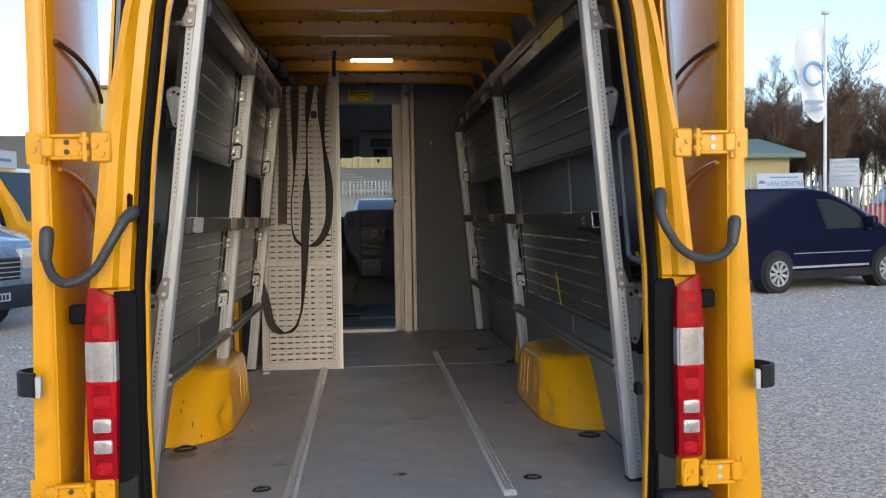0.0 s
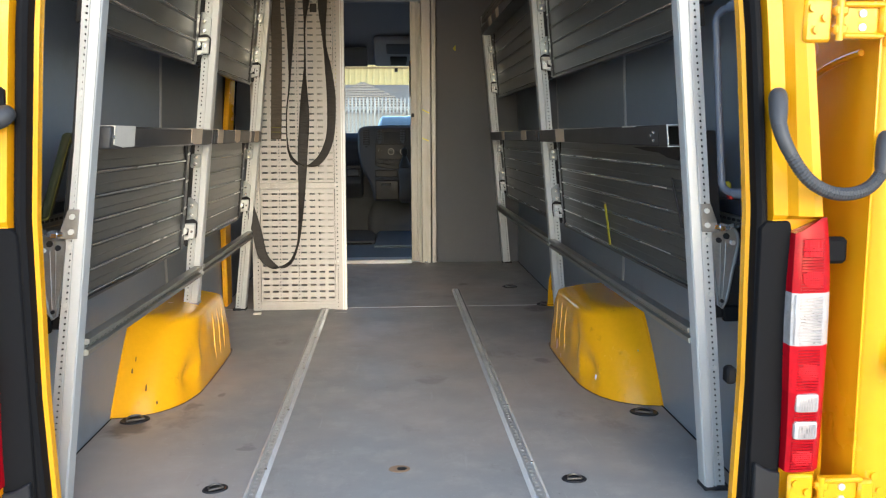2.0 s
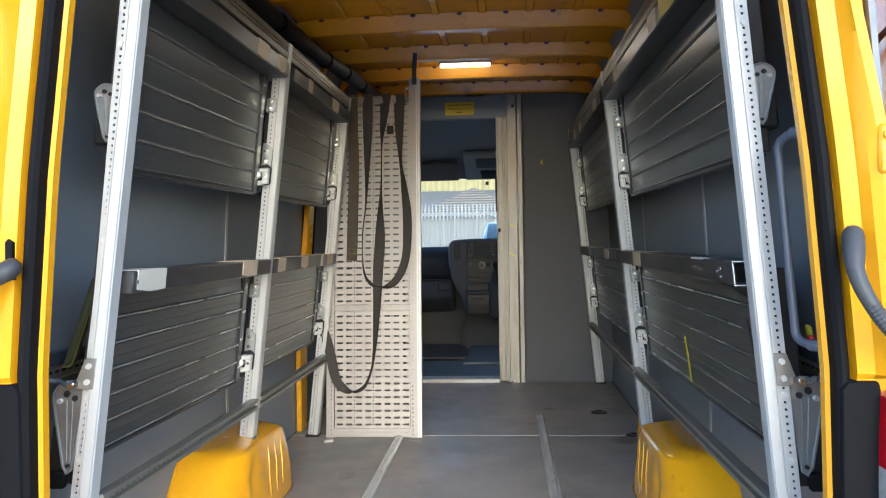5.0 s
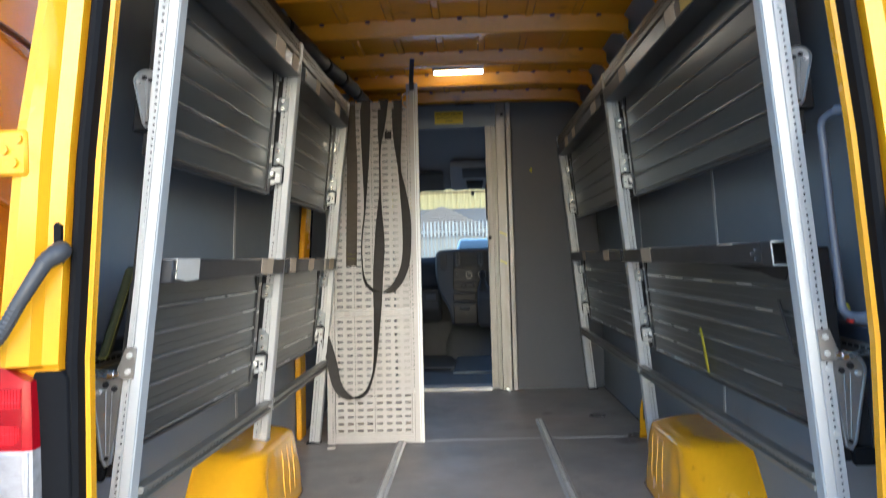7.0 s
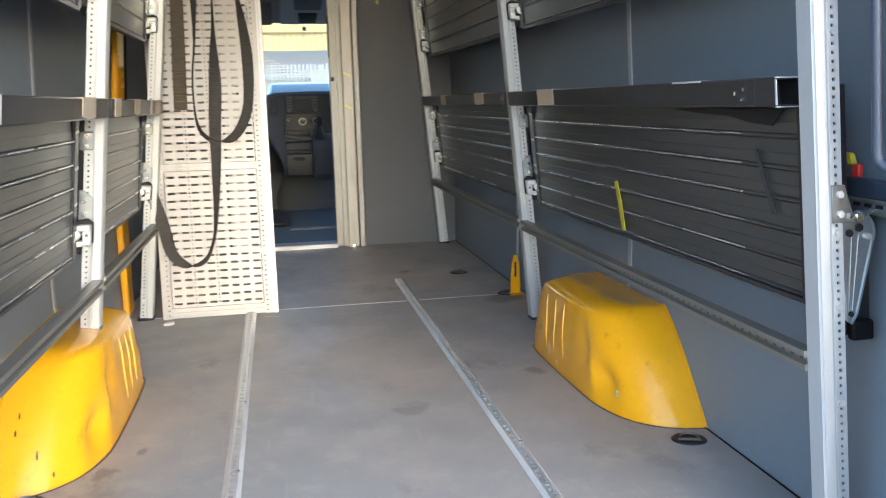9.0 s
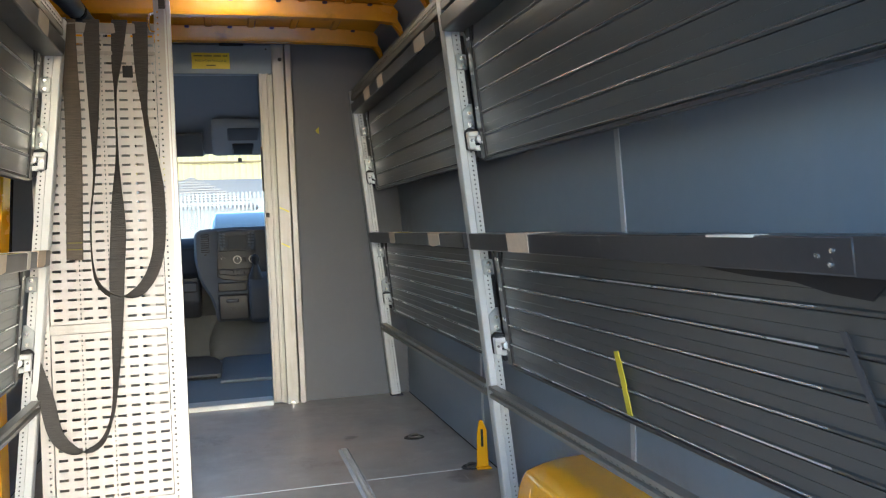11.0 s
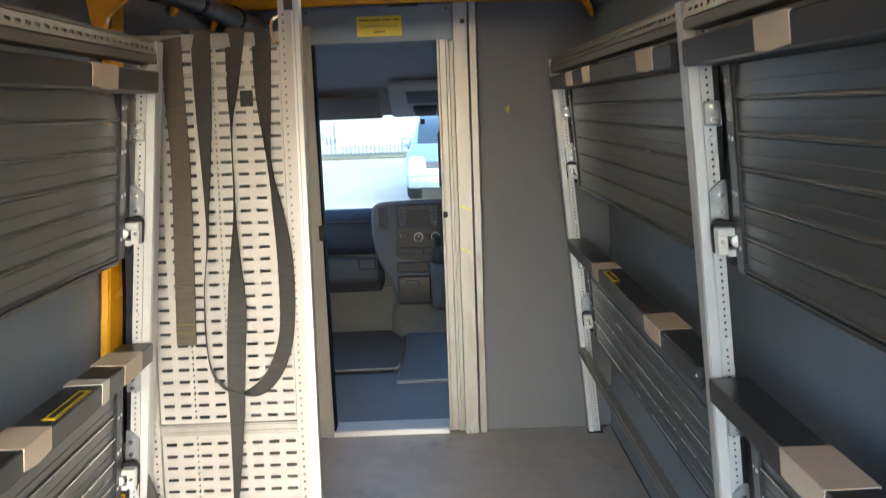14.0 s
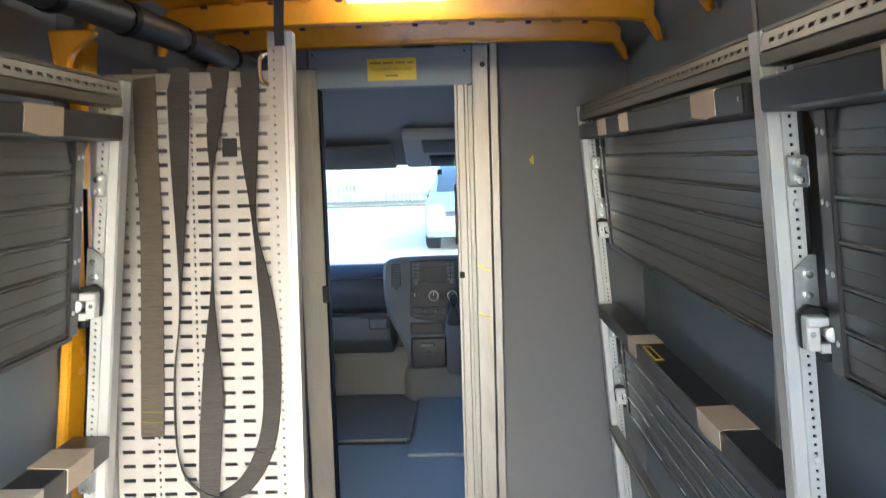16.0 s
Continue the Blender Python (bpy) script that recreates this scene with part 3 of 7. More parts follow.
def bulkhead():
    b = thing("wall_bulkhead", (0, BULK, 0), "grey steel cab bulkhead with an open sliding doorway", "wall", kind="structure")
    part("right_panel", box(0.325, 0.93, BULK, BULK + 0.03, 0, 2.06), PANEL, b, "plain dark grey board")
    part("left_panel", box(-0.93, -0.535, BULK, BULK + 0.03, 0, 2.06), PANEL, b)
    part("lintel", prism([(-0.448, 2.008), (-0.452, 1.862), (-0.436, 1.846), (0.212, 1.846), (0.226, 1.862), (0.228, 2.008)], "y", BULK - 0.02, BULK + 0.03, 0.004), LINING, b, "grey steel header panel")
    part("header_side", box(-0.60, -0.452, BULK - 0.008, BULK + 0.03, 1.86, 2.015, 0.003), PANEL, b)
    for x in (-0.43, 0.19):
        part("header_screw", cyl((x, BULK - 0.021, 1.985), (0, 1, 0), 0.005, 0.005, 8), PLASTIC, b)
    part("post_rubber", box(-0.4148, -0.4065, BULK - 0.030, BULK + 0.045, 0.028, 1.846, 0.002), RUBBER, b, "black rubber edge strip")
    part("top_board", box(-0.60, 0.325, BULK, BULK + 0.03, 2.015, 2.08), PANEL, b)
    part("door_post", merge(box(-0.515, -0.415, BULK - 0.03, BULK + 0.05, 0, 1.93, 0.003), box(-0.432, -0.415, BULK - 0.036, BULK - 0.03, 0.0, 1.85)), ALUFACE, b, "aluminium left door post")
    part("guide_rail", merge(box(0.143, 0.156, BULK - 0.03, BULK + 0.05, 0.012, 1.85, 0.002), box(0.156, 0.185, BULK - 0.022, BULK + 0.05, 0.012, 1.85, 0.002), box(0.185, 0.2, BULK - 0.03, BULK + 0.05, 0.012, 1.85, 0.002)), ALUFACE, b, "aluminium guide rail")
    part("guide_recess", box(0.2, 0.218, BULK - 0.005, BULK + 0.05, 0, 1.86), GALV, b)
    part("door_track", merge(box(0.218, 0.285, BULK - 0.035, BULK + 0.02, 0, 2.02, 0.003), box(0.287, 0.325, BULK - 0.045, BULK + 0.02, 0, 2.03, 0.005), box(0.2225, 0.28, BULK - 0.038, BULK - 0.034, 0, 2.0)), ALUFACE, b, "tall aluminium track")
    part("track_bolt", cyl((0.262, BULK - 0.040, 1.925), (0, 1, 0), 0.011, 0.006, 10), PLASTIC, b)
    part("threshold", box(-0.42, 0.143, BULK - 0.03, BULK + 0.10, -0.01, 0.028, 0.006), ALU, b, "bright aluminium threshold")
    part("latch", merge(box(0.148, 0.168, BULK - 0.045, BULK - 0.028, 1.052, 1.078, 0.004)), PLASTIC, b, "small black latch")
    part("pull_handle", tube(spline([(0.142, BULK - 0.03, 1.20), (0.14, BULK - 0.055, 1.22), (0.14, BULK - 0.055, 1.42), (0.142, BULK - 0.03, 1.44)], 14), 0.006, 6), STEEL, b)
    part("strike", merge(box(-0.428, -0.400, BULK - 0.055, BULK - 0.02, 0.965, 1.035, 0.004)), PLASTIC, b, "small black strike")
    part("keeper_plate", merge(box(-0.485, -0.43, BULK - 0.034, BULK - 0.029, 0.95, 1.08, 0.002), box(-0.49, -0.425, BULK - 0.036, BULK - 0.03, 1.078, 1.09)), GALV, b)
    for z, ln in ((1.10, 0.05), (0.90, 0.045)):
        part("tape_scrap", moved(box(0.225, 0.225 + ln, BULK - 0.0405, BULK - 0.0385, z, z + 0.008), lambda v, z=z: (v.x, v.y, v.z - (v.x - 0.225) * 0.5)), YTAPE, b, "torn yellow tape scrap")
    part("tape_scrap", prism([(0.455, 1.52), (0.467, 1.515), (0.466, 1.555), (0.447, 1.535)], "y", BULK - 0.003, BULK - 0.0005), YTAPE, b, "torn yellow tape scrap")
    part("lintel_bracket", merge(box(-0.06, 0.07, BULK - 0.05, BULK - 0.02, 2.0, 2.018, 0.003)), PLASTIC, b)
    part("foot_bracket", box(0.235, 0.262, BULK - 0.048, BULK - 0.034, 0.0, 0.02, 0.002), STEEL, b)
    st = thing("payload_sticker", (-0.1, BULK - 0.021, 1.92), "yellow printed payload sticker on the bulkhead header", "sticker")
    part("label_sheet", box(-0.207, -0.007, BULK - 0.0225, BULK - 0.0205, 1.875, 1.962), STICKER, st)
    for z, a, c in ((1.945, -0.196, -0.150), (1.945, -0.144, -0.100), (1.945, -0.092, -0.052), (1.945, -0.044, -0.018), (1.893, -0.132, -0.082)):
        part("print_line", box(a, c, BULK - 0.0232, BULK - 0.0226, z - 0.0035, z + 0.0035), STICKINK, st)
    cu = bpy.data.curves.new("words", "FONT")
    cu.body, cu.size, cu.extrude, cu.align_x = "MAXIMUM PAYLOAD", 0.0175, 0.0003, "CENTER"
    tx = new("words", cu)
    tx.data.materials.append(STICKINK)
    tx.parent = st
    tx.matrix_local = Matrix.Translation(st.location).inverted() @ pose(-0.107, BULK - 0.0232, 1.913, 90, 0, 0)


bulkhead()


# ---------------- floor fittings ----------------
def floor_track(x, y0, y1):
    t = thing("floor_track", (x, y0, 0), "worn aluminium load-lashing track screwed to the floor", "lashing track", "floor tracks")
    n = int((y1 - y0) / 0.025)
    us = [-0.0115, -0.0055, 0.0055, 0.0115]
    vs = [y0]
    for i in range(n):
        vs += [y0 + (i + 0.3) * 0.025, y0 + (i + 0.72) * 0.025]
    vs.append(y1)
    part("track_plate", holed(us, vs, lambda i, j: i == 1 and j % 2 == 1, -0.008, lambda u, v, w: (x + u, v, 0.0105 + w)), TRACK, t)
    for q in (-1, 1):
        part("track_flank", moved(prism([(0.0115, 0.0006), (0.0230, 0.0006), (0.0230, 0.002), (0.0128, 0.0112), (0.0115, 0.0112)], "y", y0, y1), lambda v: (x + q * v.x, v.y, v.z)), FLANK, t, "bright sloped flank with the highlight in its colour")
    part("track_bed", box(x - 0.0055, x + 0.0055, y0, y1, 0.0005, 0.0022), PLASTIC, t)
    part("end_cap", prism([(y0 - 0.030, 0.001), (y0, 0.001), (y0, 0.011), (y0 - 0.010, 0.010)], "x", x - 0.022, x + 0.022), FLANK, t, "flattened end cap")
    for k in range(int((y1 - y0) / 0.5)):
        part("screw", cyl((x + 0.012, y0 + 0.25 + k * 0.5, 0.011), (0, 0, 1), 0.005, 0.003, 8), STEEL, t)


floor_track(0.379, 0.17, 3.09)
floor_track(-0.36, 0.17, 2.59)


def tie_ring():
    r = thing("tie_down_ring", (0, 0, 0), "recessed black tie-down ring in the floor", "tie-down ring", "floor rings")
    prof = [(0.060, 0.0035), (0.056, 0.006), (0.046, 0.004), (0.040, 0.0012), (0.0, 0.0008)]
    rings = [[(rr * math.cos(a) * 1.1, rr * 0.92 * math.sin(a), z) for a in (2 * math.pi * i / 24 for i in range(24))] for rr, z in prof[:-1]]
    rings.insert(0, [(0.062 * math.cos(a) * 1.1, 0.062 * 0.92 * math.sin(a), 0.0006) for a in (2 * math.pi * i / 24 for i in range(24))])
    part("cup", loft(rings), PLASTIC, r)
    arc = [(0.036 * math.cos(a), 0.030 * math.sin(a) - 0.004, 0.010 + 0.004 * math.sin(a)) for a in (math.pi * (-0.1 + 1.2 * i / 14) for i in range(15))]
    part("ring", tube(arc, 0.0045, 6), DARKSTEEL, r, "dark steel loop")
    part("pivot", box(-0.042, 0.042, -0.020, -0.008, 0.002, 0.012, 0.003), DARKSTEEL, r)
    return r


first = tie_ring()
first.location = (0.49, 0.33, 0)
first.scale = (0.7, 0.7, 0.8)
for x, y, a, k in ((-0.465, 0.322, 30, 0.72), (0.84, 0.84, -20, 1.0), (-0.84, 0.88, 25, 1.0), (0.836, 2.64, 10, 1.0), (0.718, 3.18, 0, 1.0)):
    copy_thing(first, pose(x, y, 0, 0, 0, a)).scale *= k
first.location.y, first.scale = 0.322, (0.5, 0.5, 0.6)


def floor_hole():
    h = thing("floor_hole", (0.02, 0.42, 0), "small oval bare patch round a floor bolt", "floor bolt")
    part("patch", moved(cyl((0, 0, 0.0008), (0, 0, 1), 0.03, 0.001, 20), lambda v: (0.02 + v.x, 0.42 + v.y * 0.8, v.z + 0.0003)), mat("rusty_patch", (0.30, 0.19, 0.11), 0.7), h)
    part("bolt_hole", moved(cyl((0, 0, 0.002), (0, 0, 1), 0.014, 0.0012, 14), lambda v: (0.027 + v.x, 0.42 + v.y * 0.8, v.z)), PLASTIC, h)


floor_hole()
lit = solid("paper_scrap", moved(box(-0.02, 0.02, -0.012, 0.012, 0.0, 0.012, 0.003), lambda v: (-0.70 + v.x, 2.49 + v.y + v.x * 0.4, v.z + 0.0005)), WHITETAPE, "crumpled white paper scrap on the floor", "litter")
solid("tape_strip", moved(box(-0.03, 0.03, -0.002, 0.002, 0.0005, 0.0015), lambda v: (-0.27 + v.x, 2.51 + v.y - v.x * 0.25, v.z)), WHITETAPE, "thin white tape scrap on the floor", "litter")


# ---------------- wheel arches ----------------
def wheel_arch(s):
    foot = [(0.93, 0.90), (0.86, 0.915), (0.79, 0.955), (0.735, 1.03), (0.70, 1.15), (0.692, 1.30), (0.690, 1.46), (0.690, 1.62), (0.695, 1.74), (0.715, 1.80), (0.80, 1.86), (0.93, 1.88)]
    foot = [(p.x, p.y) for p in spline([(x, y, 0) for x, y in foot], 170)]
    top = 0.285
    rings = []
    for k in range(25):
        q = k / 24
        z = top * math.sin(q * math.pi / 2) ** 0.85
        c = 1 - math.cos(q * math.pi / 2)
        ring = []
        for x, y in foot:
            yy = 1.43 + (y - 1.43) * (1 - (0.44 * z / top + 0.10 * c if y < 1.43 else 0.34 * c ** 1.1 + 0.06 * q))
            xx = x + (0.93 - x) * (0.12 * q + 0.42 * max(0, c - 0.55) / 0.45)
            dent = 0.026 * math.exp(-((y - 1.10) / 0.055) ** 2) * math.exp(-((z - 0.075) / 0.045) ** 2) + 0.008 * math.exp(-((y - 1.22) / 0.05) ** 2) * math.exp(-((z - 0.16) / 0.06) ** 2) - 0.005 * math.exp(-((y - 1.17) / 0.025) ** 2) * math.exp(-((z - 0.10) / 0.05) ** 2)
            dent += 0.0018 * math.sin(23 * y + 31 * z + s) * math.sin(17 * z - 11 * y) * min(1, z / 0.08) * (1 - c)
            ring.append((s * (xx + dent), yy, z))
        rings.append(ring)
    bm = loft(rings, closed=False)
    bm.faces.new([v for v in bm.verts if abs(v.co.z - top) < 1e-6][:170])
    a = thing("wheel_arch_right" if s > 0 else "wheel_arch_left", (s * 0.8, 1.4, 0), "dented yellow painted wheel arch box on the floor", "wheel arch", kind="structure")
    part("arch_box", bm, ARCH, a, smooth=60)
    for yc in (1.45, 1.535, 1.62):
        line = []
        for r in rings[2:15]:
            z = r[0][2]
            q = min((p for p in r if abs(p[0]) < 0.80), key=lambda p: abs(p[1] - yc - 0.10 * (z - 0.13)))
            line.append((q[0], yc + 0.10 * (z - 0.13), z))
        part("pressed_rib", tube(spline(line, 20), [0.0036 * min(1.0, 0.2 + 4 * min(i, 19 - i) / 19) for i in range(20)], 8), ARCH, a)
    edge = [r[0] for r in rings]
    part("wall_flange", tube([(p[0] - s * 0.004, p[1] - 0.002, p[2]) for p in edge], 0.005, 6), ARCH, a, "welded flange against the wall")
    for y, z, w, h in ((0.985, 0.075, 0.004, 0.035), (1.005, 0.13, 0.005, 0.020), (0.975, 0.035, 0.006, 0.014), (1.01, 0.165, 0.003, 0.024)) if s < 0 else ((1.085, 0.045, 0.009, 0.022), (1.03, 0.17, 0.005, 0.005)):
        near = min((q for r in rings for q in r), key=lambda q: abs(q[1] - y) + abs(q[2] - z) + 0.2 * abs(abs(q[0]) - 0.80))
        part("paint_chip", moved(cyl((0, 0, 0), (0, 1, 0), 0.5, 0.004, 7), lambda v: (near[0] + v.x * w, near[1] + v.y + (v.z * h) * 0.35, near[2] + v.z * h)), SEALERSHADE if s < 0 else ZINC, a, "chipped paint")
    lip = [(s * x, y, 0.001) for x, y in foot]
    # contact shadow of the arch on the floor, drawn as a thin brown tube
    part("seam", tube([(p[0] - s * 0.004, p[1] - 0.003 if p[1] < 1.2 else p[1], 0.001) for p in lip], 0.0018, 6), SEALERSHADE, a, "thin dark shadow line along the foot")


wheel_arch(1)
wheel_arch(-1)
wb = thing("floor_bracket", (0.845, 2.64, 0), "yellow steel bracket standing on the floor by the wall", "bracket")
part("bracket_leg", prism([(0.846, 0.0), (0.896, 0.0), (0.892, 0.15), (0.876, 0.19), (0.862, 0.19), (0.852, 0.14)], "y", 2.612, 2.620, 0.002), ARCH, wb)
part("bracket_slot", box(0.866, 0.876, 2.6108, 2.613, 0.085, 0.155), PLASTIC, wb)
part("bracket_foot", box(0.842, 0.900, 2.585, 2.622, 0.0, 0.006, 0.002), ARCH, wb)

# ---------------- racking ----------------
SIDE = {1: (0.834, 0.095), -1: (0.812, 0.115)}


def lean(s):
    """Maps (depth towards the aisle, y, z) onto the leaning plane of the racking on side s."""
    x0, k = SIDE[s]
    if s > 0:
        return lambda v: (x0 - k * v[2] - v[0] + 0.011 * max(0.0, (2.1 - v[1]) / 1.9), v[1], v[2])
    return lambda v: (-(x0 - k * v[2] - v[0] + 0.027 * max(0.0, 1 - v[2] / 0.9) * max(0.0, 1.2 - v[1])), v[1], v[2])


def upright(rack, s, y, z0=0.0):
    f = lean(s)
    z1 = 1.742
    prof = [(0.0, 0.042), (0.0, 0.0), (0.001, -0.003), (0.004, -0.003), (0.005, 0.001), (0.008, 0.001), (0.009, -0.004), (0.028, -0.004), (0.029, 0.0), (0.031, 0.002), (0.031, 0.042)]
    body = moved(prism([(d, y + q) for d, q in prof], "z", z0, z1), f)
    up = part("upright", body, ALU, rack)
    n = int((z1 - z0 - 0.04) / 0.0155)
    vs = [z0]
    for i in range(n):
        vs += [z0 + 0.02 + i * 0.0155, z0 + 0.02 + i * 0.0155 + 0.0056]
    vs.append(z1)
    part("hole_strip", holed([-0.024, -0.0148, -0.0092, 0.0], vs, lambda i, j: i == 1 and j % 2 == 1, 0.004, lambda u, v, w: f((u, y + 0.004 + w, v))), ALU, up)
    for zb_ in (0.09, 0.33, 0.52, 0.66, 1.02, 1.46):
        if zb_ > z0 + 0.03:
            part("bolt", moved(cyl((-0.012, y + 0.002, zb_), (0, 1, 0), 0.0062, 0.006, 8), f), CAST, up)
    part("hole_backing", moved(box(-0.023, -0.001, y + 0.018, y + 0.020, z0, z1), f), PLASTIC, up)
    return up


def rail(rack, s, y0, y1, z, top):
    f = lean(s)
    if top:
        n = int((y1 - y0) / 0.036)
        vs = [y0]
        for i in range(n):
            vs += [y0 + 0.01 + i * 0.036, y0 + 0.01 + i * 0.036 + 0.022]
        vs.append(y1)
        r = part("top_rail", moved(prism([(0.028, -0.030), (0.030, -0.028), (0.030, -0.010), (0.028, -0.008), (-0.006, -0.008), (-0.006, 0.024), (0.024, 0.024), (0.024, 0.030), (-0.012, 0.031), (-0.012, -0.030)], "y", y0, y1), lambda v: f((v.x, v.y, v.z + z))), RAILM, rack)
        part("slot_face", holed([0.0, 0.010, 0.0165, 0.028], vs, lambda i, j: i == 1 and j % 2 == 1, 0.003, lambda u, v, w: f((0.0262 + w - u * 0.15, v, z - 0.006 + u))), RAILM, r)
    else:
        prof = [(0.030, -0.021), (0.037, -0.020), (0.037, -0.008), (0.026, -0.005), (0.026, 0.005), (0.037, 0.008), (0.037, 0.020), (0.030, 0.021), (0.008, 0.021), (0.008, 0.018), (0.022, 0.016), (0.022, -0.016), (0.008, -0.018), (0.008, -0.021)]
        bm = prism(prof, "y", y0, y1)
        br = part("bottom_rail", moved(bm, lambda v: f((v.x, v.y, v.z + z))), GALV, rack)
        slots = [box(0.0255, 0.0266, y, y + 0.010, z - 0.002, z + 0.002) for y in [y0 + 0.02 + 0.03 * k for k in range(int((y1 - y0 - 0.05) / 0.03))]]
        part("rail_slots", moved(merge(*slots), f), RAILSLOT, br, "row of dark slots")["kind"] = "stuff"


def latch(shelf, s, y, z):
    """Sliding catch on the upright: slotted plate with bolts, bright block, knob and the black hook of the shelf arm."""
    f = lean(s)
    q = y - 0.006
    a = part("catch_plate", moved(merge(prism([(-0.034, z + 0.056), (0.006, z + 0.056), (0.006, z + 0.125), (-0.022, z + 0.150), (-0.034, z + 0.150)], "y", q, q + 0.006, 0.0015)), f), ZINC, shelf, "bolted zinc catch plate")
    part("upper_plate", moved(box(-0.034, 0.004, q, q + 0.006, z + 0.262, z + 0.315, 0.004), f), ZINC, a, "small bolted plate")
    part("backing", moved(prism([(0.010, z - 0.004), (0.011, z + 0.056), (-0.006, z + 0.070), (-0.040, z + 0.062), (-0.044, z - 0.028), (-0.022, z - 0.030), (-0.018, z - 0.006)], "y", q - 0.020, q - 0.004, 0.003), f), PLASTIC, a, "black catch housing")
    part("catch_block", moved(merge(box(-0.014, 0.008, q - 0.042, q - 0.018, z - 0.004, z + 0.050, 0.002), box(-0.030, 0.008, q - 0.045, q - 0.018, z + 0.036, z + 0.054, 0.003), box(-0.036, -0.012, q - 0.042, q - 0.018, z - 0.008, z + 0.008, 0.002)), f), CAST, a, "bright catch block")
    part("screw", moved(cyl((-0.002, q - 0.041, z + 0.024), (0, 1, 0), 0.005, 0.004, 8), f), STEEL, a)
    part("knob", moved(tube([(-0.028, q - 0.020, z + 0.027), (-0.028, q - 0.046, z + 0.027), (-0.028, q - 0.052, z + 0.027), (-0.028, q - 0.058, z + 0.027), (-0.028, q - 0.060, z + 0.027)], [0.009, 0.010, 0.0135, 0.0125, 0.007], 16), f), CAST, a)
    foot = [(-0.072, z + 0.075), (-0.040, z + 0.075), (-0.037, z - 0.010), (-0.042, z - 0.032), (-0.054, z - 0.040), (-0.068, z - 0.032), (-0.072, z - 0.010)]
    fo = part("arm_foot", moved(prism(foot, "y", q - 0.064, q - 0.052, 0.002), f), PLASTIC, a, "black rounded arm end")
    for d, dz in ((-0.062, 0.040), (-0.048, 0.034), (-0.048, -0.018), (-0.062, -0.022)):
        part("rivet", moved(cyl((d, q - 0.065, z + dz), (0, 1, 0), 0.005, 0.004, 8), f), CAST, fo)
    for d, dz in ((-0.018, 0.118), (-0.016, 0.082), (-0.016, 0.275), (-0.016, 0.302)):
        part("bolt", moved(cyl((d, q - 0.003, z + dz), (0, 1, 0), 0.0072, 0.006, 6), f), STEEL, a)


